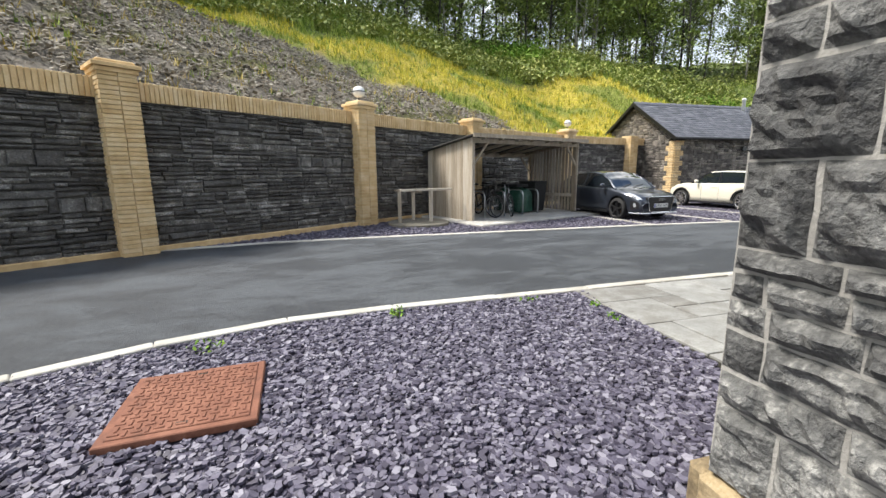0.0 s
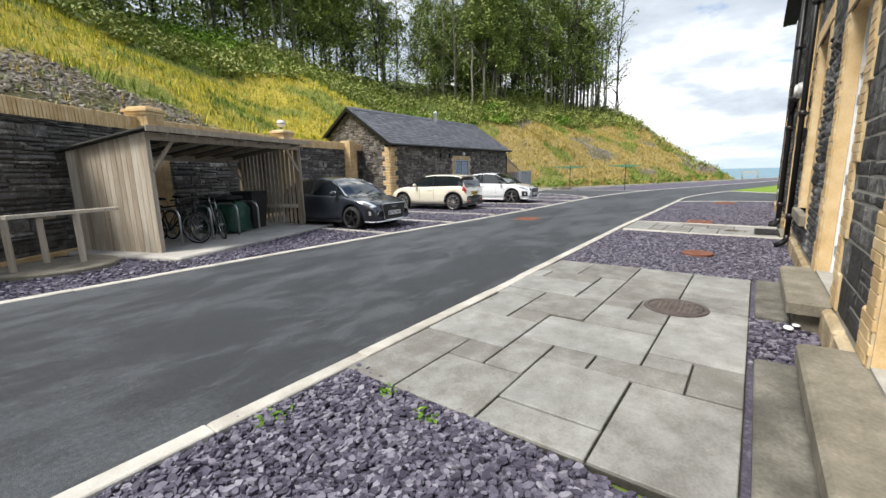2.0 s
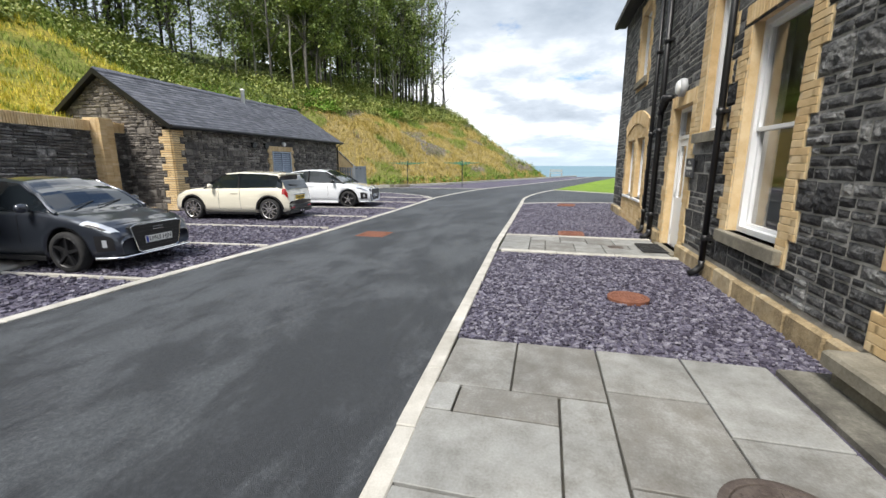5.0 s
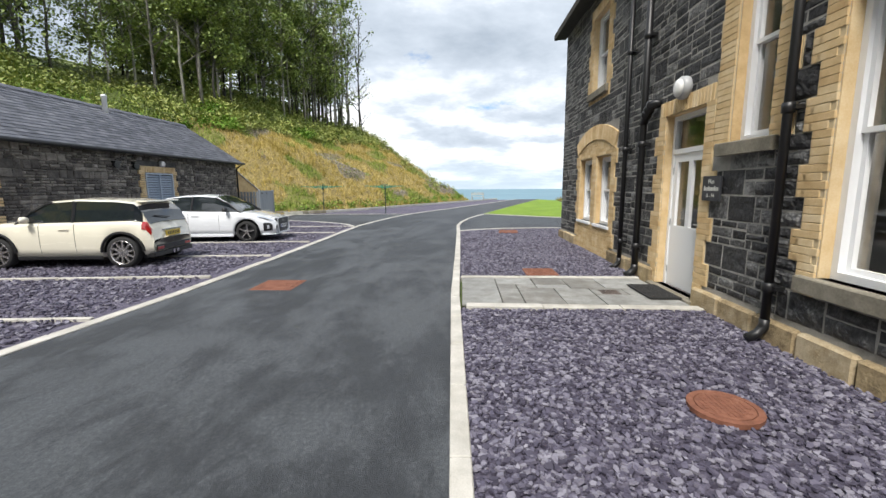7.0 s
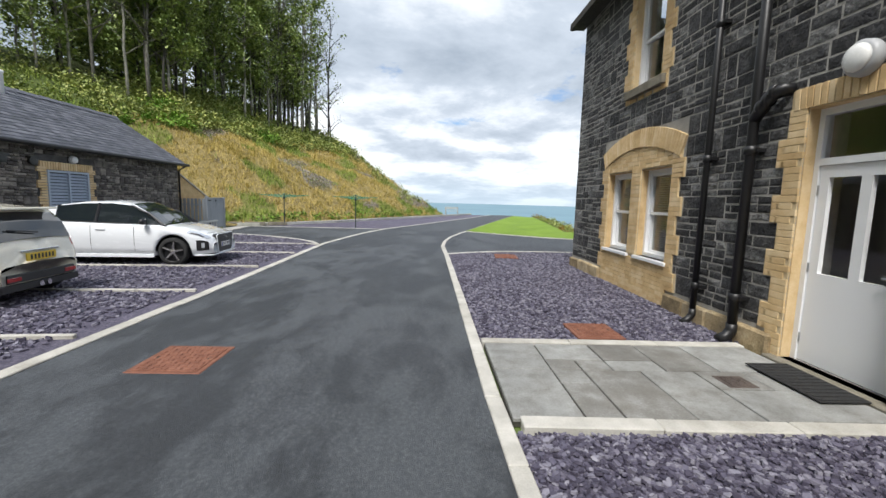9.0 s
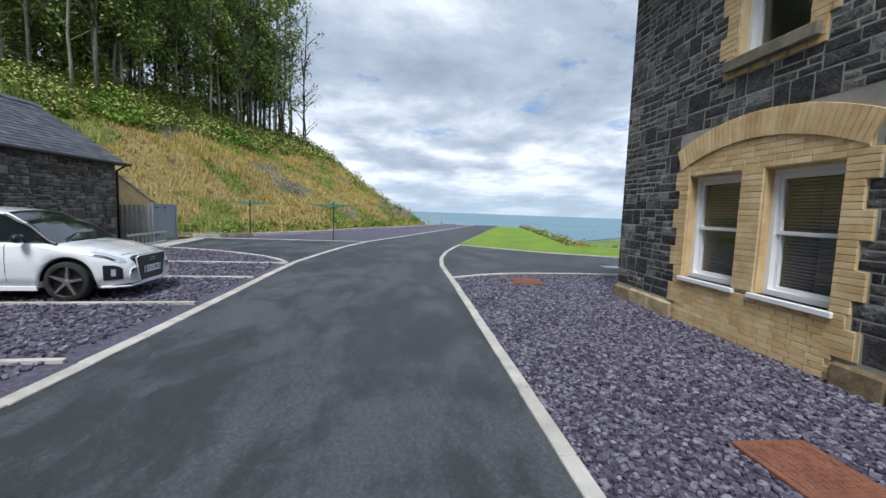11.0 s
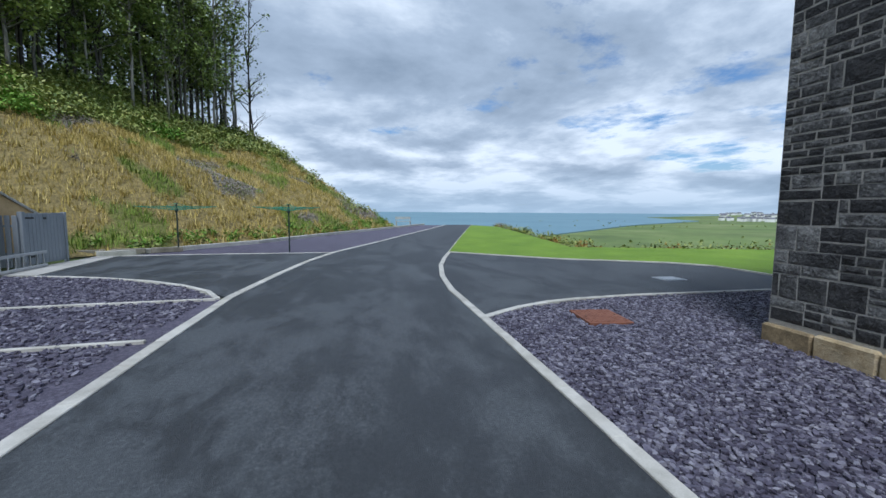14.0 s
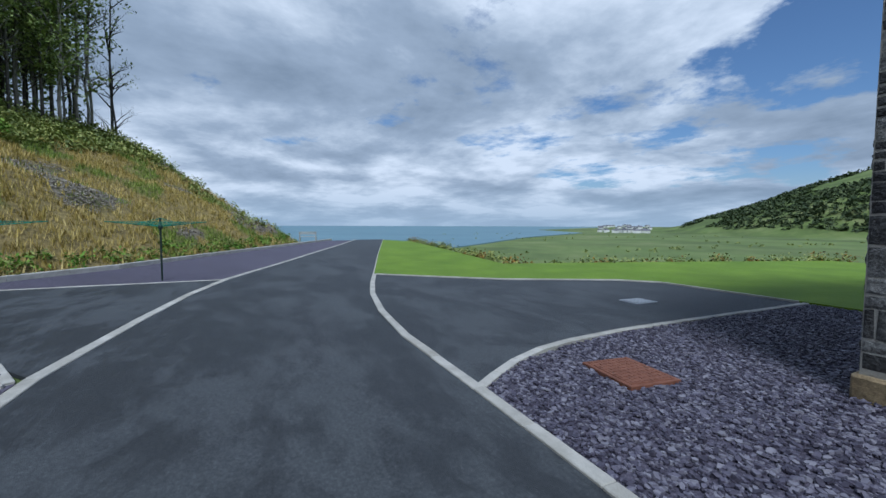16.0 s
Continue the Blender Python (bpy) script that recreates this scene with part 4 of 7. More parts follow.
def glazed_door(name, a, b, c, d, label, panes, transom, solid, y=-0.16, extra=()):
    """A white painted door: outer frame, transom light, leaf with panes over a solid foot."""
    top = tagged(new(name), label, "door", kind="structure")
    f = Geo()
    for x0, x1, z0, z1 in ((a, a + 0.07, c, d), (b - 0.07, b, c, d), (a + 0.07, b - 0.07, d - 0.08, d), (a + 0.07, b - 0.07, transom, transom + 0.07)):
        f.box(x0, x1, y - 0.05, y + 0.05, z0, z1, FRONT)
    part("door_frame", f, WHITE, top)
    p = part("transom_pane", Geo().box(a + 0.065, b - 0.065, y - 0.005, y + 0.003, transom + 0.065, d - 0.075, FRONT), PANE, top)
    p.visible_shadow = False
    l0, l1, z0, z1 = a + 0.075, b - 0.075, c + 0.01, transom - 0.005
    w = (l1 - l0 - 0.1 * (panes + 1)) / panes
    g = Geo()
    g.box(l0, l1, y - 0.02, y + 0.03, z0, solid, FRONT)
    g.box(l0, l1, y - 0.02, y + 0.03, z1 - 0.12, z1, FRONT)
    for k in range(panes + 1):
        x = l0 + k * (w + 0.1)
        g.box(x, x + 0.1, y - 0.02, y + 0.03, solid, z1 - 0.12, FRONT)
    leaf = part("door_leaf", g, WHITE, top)
    for k in range(panes):
        x = l0 + 0.1 + k * (w + 0.1)
        q = part("pane", Geo().box(x - 0.005, x + w + 0.005, y, y + 0.006, solid - 0.005, z1 - 0.115, FRONT), PANE, leaf)
        q.visible_shadow = False
    h = Geo()
    h.tube([(l0 + 0.06, HY + y + 0.03, c + 1.02), (l0 + 0.06, HY + y + 0.08, c + 1.02), (l0 + 0.17, HY + y + 0.085, c + 1.02)], 0.011, 8)
    h.box(l0 + 0.04, l0 + 0.08, y + 0.03, y + 0.036, c + 0.90, c + 1.08, FRONT)
    part("door_handle", h, STEEL, leaf, "steel lever handle")
    for z in (c + 0.25, c + 1.0, transom - 0.25):
        part("hinge", Geo().tube([(l1 + 0.003, HY + y + 0.035, z - 0.05), (l1 + 0.003, HY + y + 0.035, z + 0.05)], 0.010, 8), STEEL, leaf)
    return top


glazed_door("door_1", *OPENINGS["door_1"], "white painted glazed garden door with transom light", 1, 2.35, 0.55)
glazed_door("door_2", *OPENINGS["door_2"], "white painted glazed garden door with transom light", 1, 2.35, 0.55)
glazed_door("door_3", *OPENINGS["door_3"], "white painted entrance door with two tall panes", 2, 2.08, 0.98)

for a, b in ((2.75, 4.45), (5.55, 7.25)):
    st = thing("door_step", "worn grey stone doorstep below a garden door", "step", group="doorsteps")
    part("tread", Geo().soft_box(a, b, HY - 0.2, HY + 0.31, 0.16, 0.275, 0.02), SANDSTONE, st)
    part("support", Geo().soft_box(a + 0.08, b - 0.05, HY + 0.02, HY + 0.25, -0.04, 0.16, 0.02), SANDSTONE, st)
for a, b, y0 in ((2.78, 4.62, 1.20), (5.75, 7.35, 1.20)):
    tagged(new("landing_slab", Geo().soft_box(a, b, y0, 1.60, -0.03, 0.035, 0.012).mesh("landing_slab", STEPSTONE)), "dark weathered landing slab before the garden door", "slab", "landing slabs")
tagged(new("entrance_sill", Geo().soft_box(11.8, 13.1, HY - 0.12, HY + 0.13, -0.02, 0.03, 0.01).mesh("entrance_sill", SANDSTONE)), "worn buff stone threshold of the entrance door", "threshold")
MAT_RUBBER = material("rubber_mat", [(0.3, (0.008, 0.008, 0.008)), (0.7, (0.03, 0.03, 0.03))], 20.0, 90.0, 0.8, 0.8, 70.0)
mat_ob = thing("door_mat", "black pierced rubber mat before the entrance door", "door mat", pose(12.35, 1.42, 0.03))
part("base", Geo().soft_box(-0.42, 0.42, -0.22, 0.22, 0.0, 0.012, 0.004), MAT_RUBBER, mat_ob)
for i in range(12):
    part("rib", Geo().soft_box(-0.40 + i * 0.07, -0.375 + i * 0.07, -0.2, 0.2, 0.012, 0.019, 0.003), MAT_RUBBER, mat_ob)


def downpipe(x, z_low, z_top, y, label, branch=None, r=0.042):
    p = thing("downpipe", label, "drainpipe", group="downpipes")
    part("pipe", Geo().tube([(x, y, z_low), (x, y, z_top)], r, 14), BLACK, p, smooth=True)
    part("shoe", Geo().tube([(x, y, z_low + 0.02), (x, y, z_low - 0.06), (x, y + 0.06, z_low - 0.14), (x, y + 0.16, z_low - 0.19)], r * 1.15, 14), BLACK, p, smooth=True)
    z = z_low + 0.35
    while z < z_top:
        c = part("collar", Geo().lathe([(r, -0.05), (r * 1.32, -0.045), (r * 1.32, 0.045), (r, 0.05)], 14, Matrix.Translation((x, y, z))), BLACK, p, smooth=True)
        part("bracket", Geo().box(x - 0.09, x + 0.09, HY - 0.01, y, z - 0.02, z + 0.02), BLACK, c)
        z += 1.75
    if branch:
        bx, bz = branch
        part("branch", Geo().tube([(bx, HY - 0.05, bz + 0.16), (bx, HY + 0.10, bz + 0.16), (bx + 0.06, y + 0.01, bz + 0.15), (x - 0.1, y, bz + 0.02), (x, y, bz - 0.1)], r * 1.2, 14), BLACK, p, smooth=True)
        for s in (0.0, 0.5, 1.0):
            part("branch_collar", Geo().lathe([(r * 1.2, -0.03), (r * 1.5, -0.025), (r * 1.5, 0.025), (r * 1.2, 0.03)], 14, Matrix.Translation((bx + 0.06 + (x - 0.1 - bx - 0.06) * s, y, bz + 0.15 - 0.13 * s)) @ pose(0, 0, 0, 0, 80)), BLACK, p, smooth=True)
    return p


downpipe(10.40, 0.22, 6.05, HY + 0.10, "black cast iron downpipe on the stone wall")
downpipe(13.58, 0.20, 6.05, HY + 0.12, "black cast iron soil pipe with a side branch", (13.25, 2.75), 0.055)
downpipe(14.37, 0.18, 6.05, HY + 0.10, "black cast iron downpipe on the stone wall")

GLOBE = plain("opal_lamp", (0.80, 0.80, 0.78), 0.25)
LAMP_BODY = plain("grey_lamp_body", (0.42, 0.43, 0.44), 0.45)
lamp = thing("bulkhead_lamp", "round grey bulkhead lamp with an opal face", "wall lamp", pose(12.46, HY + 0.02, 2.97, -90))
part("body", Geo().lathe([(0.05, -0.03), (0.145, -0.02), (0.16, 0.02), (0.155, 0.08), (0.13, 0.10)], 28), LAMP_BODY, lamp, smooth=True)
part("diffuser", Geo().lathe([(0.125, 0.10), (0.118, 0.125), (0.08, 0.145), (0.02, 0.152)], 28), GLOBE, lamp, "opal diffuser", smooth=True)

# name board beside the entrance door
SLATE_BOARD = material("dark_slate_board", [(0.3, (0.020, 0.021, 0.026)), (0.7, (0.05, 0.052, 0.06))], 6.0, 60.0, 0.5, 0.2, 40.0)
LETTER = plain("pale_letter", (0.55, 0.55, 0.52), 0.6)


def lettering(text, size, m, parent, mat=None, name="lettering"):
    cu = bpy.data.curves.new(name, "FONT")
    cu.body, cu.size, cu.align_x, cu.align_y, cu.extrude = text, size, "CENTER", "CENTER", 0.001
    tmp = bpy.data.objects.new(name, cu)
    scene.collection.objects.link(tmp)
    bpy.context.view_layer.update()
    me = bpy.data.meshes.new_from_object(tmp)
    bpy.data.objects.remove(tmp)
    bpy.data.curves.remove(cu)
    me.materials.clear()
    me.materials.append(mat or LETTER)
    ob = new(name, me)
    ob.parent = parent
    ob.matrix_basis = m
    return ob


board = thing("name_board", "dark slate house name board with pale lettering", "sign", pose(11.61, HY + 0.04, 1.56))
part("slab", Geo().soft_box(-0.19, 0.19, -0.012, 0.012, -0.155, 0.155, 0.004), SLATE_BOARD, board)
lettering("Plas", 0.085, pose(0, 0.0135, 0.085, 90, 0, 180), board)
lettering("8 - 14", 0.07, pose(0, 0.0135, -0.095, 90, 0, 180), board)
for k in range(10):
    part("letter_bar", Geo().box(-0.155 + k * 0.031, -0.133 + k * 0.031, 0.012, 0.014, -0.03, 0.03 if k in (2, 6, 9) else 0.012), LETTER, board)

# ---- paving ----


def laid_flags(name, box, slabs, label, rnd):
    """Sawn flags of given sizes: x0, x1, y0, y1 each, on a dark bed."""
    parent = tagged(new(name), label, "paving", kind="structure")
    part("joint_bed", Geo().box(*box, -0.05, -0.012), JOINT, parent)
    for x0, x1, y0, y1 in slabs:
        l, d = round(x1 - x0 - 0.016, 3), round(y1 - y0 - 0.016, 3)
        piece("flagstone", ("flag", l, d), lambda: Geo().soft_box(-l / 2, l / 2, -d / 2, d / 2, -0.04, 0.0, 0.005), FLAG, parent,
              pose((x0 + x1) / 2, (y0 + y1) / 2, 0.012 + rnd.uniform(-0.004, 0.004), rnd.uniform(-0.2, 0.2), rnd.uniform(-0.2, 0.2), rnd.uniform(-0.3, 0.3)))
    return parent


frnd = random.Random(21)
WEST_FLAGS = [(2.78, 3.78, 3.62, 4.11), (2.78, 3.44, 2.95, 3.62), (3.44, 3.78, 3.28, 3.62), (3.44, 4.07, 2.95, 3.28), (2.78, 3.08, 2.28, 2.95), (3.08, 3.78, 2.28, 2.95),
              (3.78, 4.07, 2.60, 2.95), (3.78, 4.07, 1.96, 2.60), (4.07, 4.32, 1.96, 2.28), (2.78, 3.78, 1.64, 2.28), (3.78, 4.32, 1.64, 1.96), (3.78, 4.48, 3.28, 4.11), (4.07, 4.75, 2.28, 3.28), (4.32, 4.97, 1.64, 2.28)]
EAST_FLAGS = [(4.48, 5.18, 3.63, 4.11), (4.48, 4.80, 3.28, 3.63), (4.75, 5.06, 2.28, 2.95), (4.80, 5.51, 2.95, 3.63), (5.18, 5.51, 3.63, 4.18), (5.06, 5.40, 2.60, 2.95), (4.97, 5.75, 1.64, 2.28), (5.06, 5.75, 2.28, 2.60), (5.40, 5.77, 2.60, 2.95),
              (5.51, 6.20, 3.28, 4.18), (6.20, 6.55, 3.98, 4.18), (6.20, 6.55, 3.28, 3.98), (5.51, 6.55, 2.95, 3.28), (6.55, 7.40, 3.62, 4.18), (6.55, 7.40, 2.95, 3.62), (5.77, 6.70, 2.28, 2.95), (6.70, 7.40, 2.28, 2.95), (5.75, 6.34, 1.64, 2.28), (6.34, 7.40, 1.64, 2.28)]
laid_flags("paving", (2.78, 7.40, 1.64, 4.18), WEST_FLAGS + EAST_FLAGS, "pale grey-green stone flags laid at random", frnd)
PATH_FLAGS = [(12.60, 13.33, 3.71, 4.28), (11.66, 12.60, 3.71, 4.28), (12.86, 13.33, 3.09, 3.71), (12.60, 12.86, 3.40, 3.71), (12.30, 12.60, 3.40, 3.71), (11.66, 12.30, 3.40, 3.71), (12.60, 12.86, 3.09, 3.40), (11.66, 12.60, 2.84, 3.40), (12.86, 13.33, 2.56, 3.09), (12.60, 12.86, 2.56, 3.09),
              (11.66, 12.60, 2.30, 2.84), (12.60, 13.33, 2.02, 2.56), (11.66, 12.20, 1.22, 2.30), (12.20, 12.60, 1.80, 2.30), (12.60, 13.33, 1.22, 2.02), (12.20, 12.60, 1.22, 1.80)]
laid_flags("paving_1", (11.66, 13.33, 1.22, 4.28), PATH_FLAGS, "pale grey stone flags of the entrance path", frnd)

# ---- covers in the ground ----


def square_cover(x, y, w, d, label, mat, rz=0.0, z=0.0, bars=9):
    c = thing("manhole_cover", label, "manhole cover", pose(x, y, z, 0, 0, rz), group="manhole covers")
    part("cover_frame", Geo().soft_box(-w / 2, w / 2, -d / 2, d / 2, -0.04, 0.006, 0.006), mat, c)
    part("plate", Geo().soft_box(-w / 2 + 0.045, w / 2 - 0.045, -d / 2 + 0.045, d / 2 - 0.045, 0.0, 0.014, 0.004), mat, c)
    n = bars
    for i in range(n):
        for j in range(n):
            px, py = -w / 2 + 0.08 + (w - 0.16) * i / (n - 1), -d / 2 + 0.08 + (d - 0.16) * j / (n - 1)
            piece("stud", ("stud", (i + j) % 2, mat.name), lambda: Geo().soft_box(-0.026, 0.026, -0.009, 0.009, 0.0, 0.007, 0.003), mat, c, pose(px, py, 0.0135, 0, 0, 90 * ((i + j) % 2)))
    for s in (-1, 1):
        part("keyhole", Geo().box(-0.03, 0.03, s * (d / 2 - 0.09) - 0.012, s * (d / 2 - 0.09) + 0.012, 0.0142, 0.0155), JOINT, c, "dark key slot")
    return c


def round_cover(x, y, r, label, mat, z=0.0):
    c = thing("manhole_cover", label, "manhole cover", pose(x, y, z), group="manhole covers")
    part("rim", Geo().lathe([(r, -0.03), (r, 0.008), (r - 0.02, 0.012), (r - 0.045, 0.012), (r - 0.05, 0.0)], 40), mat, c, smooth=False)
    part("plate", Geo().lathe([(r - 0.055, -0.02), (r - 0.055, 0.010), (r - 0.065, 0.013), (0.01, 0.013)], 40), mat, c)
    for i in range(-4, 5):
        for j in range(-4, 5):
            if math.hypot(i, j) < 4.3:
                piece("stud", ("rstud", mat.name), lambda: Geo().soft_box(-0.016, 0.016, -0.016, 0.016, 0.0, 0.006, 0.003), mat, c, pose(i * (r - 0.08) / 4.6, j * (r - 0.08) / 4.6, 0.0125))
    return c


square_cover(-0.91, 2.68, 0.80, 0.80, "rust-red square iron manhole cover among slate chippings", RUST, 4, 0.03, 13)
round_cover(5.68, 2.27, 0.305, "dark brown round iron manhole cover in the paving", IRON, 0.012)
round_cover(9.02, 2.40, 0.24, "rust-red round iron manhole cover among slate chippings", RUST, 0.022)
square_cover(12.75, 7.32, 0.70, 0.68, "rust-red square iron manhole cover in the drive", RUST, 0, 0.0)
square_cover(13.82, 2.82, 0.62, 0.58, "rust-red square iron manhole cover beside the entrance path", RUST, 0, 0.022)
square_cover(21.03, 2.62, 0.80, 0.66, "rust-red square iron manhole cover among slate chippings", RUST, -6, 0.022)
square_cover(12.36, 2.05, 0.26, 0.28, "small dark iron drain cover in the path", IRON, 0, 0.012, 4)
square_cover(24.2, -1.18, 0.52, 0.62, "pale grey square cover in the side drive", STEEL, 0, 0.0, 5)
white_stones = [(5.5, 1.36, 0.05), (5.62, 1.30, 0.042)]
for x, y, r in white_stones:
    tagged(new("pebble", Geo().lathe([(r * 0.5, 0.0), (r, r * 0.25), (r * 0.85, r * 0.5), (r * 0.3, r * 0.65)], 12, Matrix.Translation((x, y, 0.03)) @ Matrix.Diagonal((1.3, 0.8, 0.7, 1))).mesh("pebble", WHITE, True)), "smooth white pebble beside the doorstep", "pebble", "pebbles")

# ---- garden wall ----
WALL_LINE = [(-16, -0.4), (-10, 4.0), (-3.4, 8.55), (0.95, 11.65), (5.1, 14.35), (10.6, 16.95), (14.9, 17.95), (16.1, 18.15)]
garden = tagged(new("wall_garden"), "long dark dry-stone retaining wall with buff brick coping", "wall", kind="structure")
WALL_TOP, COPE = 2.68, 3.0
srnd = random.Random(5)
for i, (p, q) in enumerate(zip(WALL_LINE, WALL_LINE[1:])):
    run = math.hypot(q[0] - p[0], q[1] - p[1])
    m = frame_of((q[0], q[1], 0), (p[0] - q[0], p[1] - q[1]))
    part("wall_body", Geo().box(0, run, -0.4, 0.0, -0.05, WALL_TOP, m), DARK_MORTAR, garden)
    rr = rubble(0.0, run, 0.05, WALL_TOP, [], 0.25, 1.1, (1.0, 2.5, 7), srnd, 5.0)
    lay_stones(rr, m, garden, WALL_STONE, WALL_STONE_I, (lambda r: r[3] < 2.2) if i == 2 else (lambda r: False), "dark thin-bedded wall stones", srnd, 0.006, 0.05, 290)
    part("plinth_strip", Geo().soft_box(0, run, -0.05, 0.13, -0.05, 0.10, 0.015, m), BRICK, garden, "low buff kerb at the wall foot")
    part("coping_bed", Geo().box(0, run, -0.38, 0.035, WALL_TOP, COPE - 0.012, m), BRICK_MORTAR, garden)
    n = int(run / 0.075)
    for k in range(n):
        piece("coping_brick", ("cope", 0), lambda: Geo().soft_box(-0.0325, 0.0325, -0.44, 0.06, 0.0, 0.325, 0.006), BRICK, garden, m @ pose((k + 0.5) * run / n, rng.uniform(-0.004, 0.004), WALL_TOP + rng.uniform(-0.003, 0.003)))


def pillar(x, y, ang, label, capped=True):
    p = thing("wall_pillar", label, "pillar", pose(x, y, 0, 0, 0, ang), group="wall pillars")
    part("core", Geo().box(-0.26, 0.26, -0.26, 0.26, -0.05, 3.1), BRICK_MORTAR, p)
    z, k = 0.0, 0
    while z < 3.05:
        for s in (-1, 1):
            piece("brick", ("pb", k % 2), brick_mesh(0.27 if k % 2 else 0.262, 0.11, 0.063), BRICK, p, pose(s * 0.138, -0.235, z + 0.0375, 0, rng.uniform(-0.5, 0.5), 0))
            piece("brick", ("pb", k % 2), brick_mesh(0.27, 0.11, 0.063), BRICK, p, pose(s * 0.22, -0.04 + 0.0 * k, z + 0.0375, 0, 0, 90))
        z += 0.075
        k += 1
    if not capped:
        return p
    part("cap_course", Geo().soft_box(-0.30, 0.30, -0.32, 0.30, 3.06, 3.13, 0.006), BRICK, p)
    part("cap", Geo().soft_box(-0.34, 0.34, -0.36, 0.34, 3.135, 3.20, 0.01).soft_box(-0.27, 0.27, -0.29, 0.27, 3.2, 3.26, 0.02), BRICK, p, "stepped brick cap")
    return p


LAMP_DARK = plain("dark_lamp_metal", (0.02, 0.02, 0.02), 0.4)
for x, y, a, lit in ((-3.36, 8.52, 35, False), (0.98, 11.6, 34, True), (5.12, 14.3, 30, False), (10.6, 16.88, 19, True), (14.75, 17.82, 12, False)):
    pillar(x, y, a, "buff brick pillar in the retaining wall", x < 14)
    if lit:
        l = thing("globe_lamp", "white globe lamp with a dark band on a brick pillar", "lamp", pose(x, y, 3.26), group="globe lamps")
        part("stem", Geo().lathe([(0.07, 0.0), (0.07, 0.02), (0.03, 0.03), (0.03, 0.10), (0.06, 0.12)], 18), LAMP_DARK, l)
        part("globe", Geo().lathe([(0.05, 0.11), (0.12, 0.15), (0.155, 0.22), (0.16, 0.26), (0.15, 0.31), (0.11, 0.37), (0.04, 0.40)], 26), GLOBE, l, "opal white globe", smooth=True)
        part("band", Geo().lathe([(0.158, 0.245), (0.168, 0.25), (0.168, 0.268), (0.158, 0.273)], 26), LAMP_DARK, l, smooth=True)

# ---- outbuilding ----
B0, B1, BY, BB, BE, BR = 15.85, 27.6, 16.1, 21.5, 2.93, 4.85
hut = thing("outbuilding", "low brown stone outbuilding with a slate roof", "building")
hf = frame_of((B1, BY, 0), (-1, 0))
hrnd = random.Random(9)
DOOR_H = (21.25, 22.72, 0.05, 2.2)
hole = (B1 - DOOR_H[1], B1 - DOOR_H[0], DOOR_H[2], DOOR_H[3])
part("wall", walls_round([hole], 0, B1 - B0, -0.05, BE, -0.4, 0.0, hf), DARK_MORTAR, hut)
cuts = [(hole[0] - 0.3, hole[1] + 0.3, 0.0, 2.5)]
for k in range(12):
    w = 0.50 if k % 2 else 0.32
    cuts.append((B1 - B0 - w, B1 - B0, k * 0.24, k * 0.24 + 0.24))
g = Geo()
for r in rubble(0, B1 - B0, 0.0, BE, cuts, 0.24, 0.8, (2, 4, 4), hrnd):
    stone(g, r, hf, hrnd, 0.007, 0.035)
stuff("rubble_facing", g, HUT_STONE, "brown-grey rubble stones", "wall", hut)
for k in range(36):
    w = 0.49 if (k // 3) % 2 else 0.31
    for s, l in ((0.0, w),):
        piece("brick", ("hq", w), brick_mesh(w, 0.11, 0.063), BRICK, hut, hf @ pose(B1 - B0 - w / 2, -0.01, k * 0.0775 + 0.04))
wf = frame_of((B0, BY, 0), (0, 1))
gable = Geo()
gable.add([tuple(wf @ Vector(v)) for v in ((0, 0, -0.05), (BB - BY, 0, -0.05), (BB - BY, 0, BE), ((BB - BY) / 2, 0, BR - 0.05), (0, 0, BE), (0, -0.4, -0.05), (BB - BY, -0.4, -0.05), (BB - BY, -0.4, BE), ((BB - BY) / 2, -0.4, BR - 0.05), (0, -0.4, BE))],
          [(0, 1, 2, 3, 4), (9, 8, 7, 6, 5), (0, 5, 6, 1), (1, 6, 7, 2), (2, 7, 8, 3), (3, 8, 9, 4), (4, 9, 5, 0)])
part("gable_wall", gable, DARK_MORTAR, hut)
g = Geo()
cuts = []
for k in range(12):
    w = 0.32 if k % 2 else 0.50
    cuts.append((0.0, w, k * 0.24, k * 0.24 + 0.24))
half = (BB - BY) / 2
for r in rubble(0, BB - BY, 0.0, BR, cuts, 0.24, 0.8, (2, 4, 4), hrnd):
    lim = BE + (BR - BE) * (1 - abs((r[0] + r[1]) / 2 - half) / half)
    if r[3] < lim - 0.08:
        stone(g, r, wf, hrnd, 0.007, 0.035)
stuff("rubble_facing", g, HUT_STONE, "brown-grey rubble stones", "wall", hut)
for k in range(36):
    w = 0.31 if (k // 3) % 2 else 0.49
    piece("brick", ("hq", w), brick_mesh(w, 0.11, 0.063), BRICK, hut, wf @ pose(w / 2, -0.01, k * 0.0775 + 0.04))
part("rear_wall", Geo().box(B0, B1, BB - 0.4, BB, -0.05, BE), DARK_MORTAR, hut)
eg = Geo()
eg.add([(B1, BY, -0.05), (B1, BB, -0.05), (B1, BB, BE), (B1, (BY + BB) / 2, BR - 0.05), (B1, BY, BE), (B1 - 0.4, BY, -0.05), (B1 - 0.4, BB, -0.05), (B1 - 0.4, BB, BE), (B1 - 0.4, (BY + BB) / 2, BR - 0.05), (B1 - 0.4, BY, BE)],
       [(4, 3, 2, 1, 0), (5, 6, 7, 8, 9), (1, 6, 5, 0), (2, 7, 6, 1), (3, 8, 7, 2), (4, 9, 8, 3), (0, 5, 9, 4)])
part("east_gable", eg, HUT_STONE, hut)
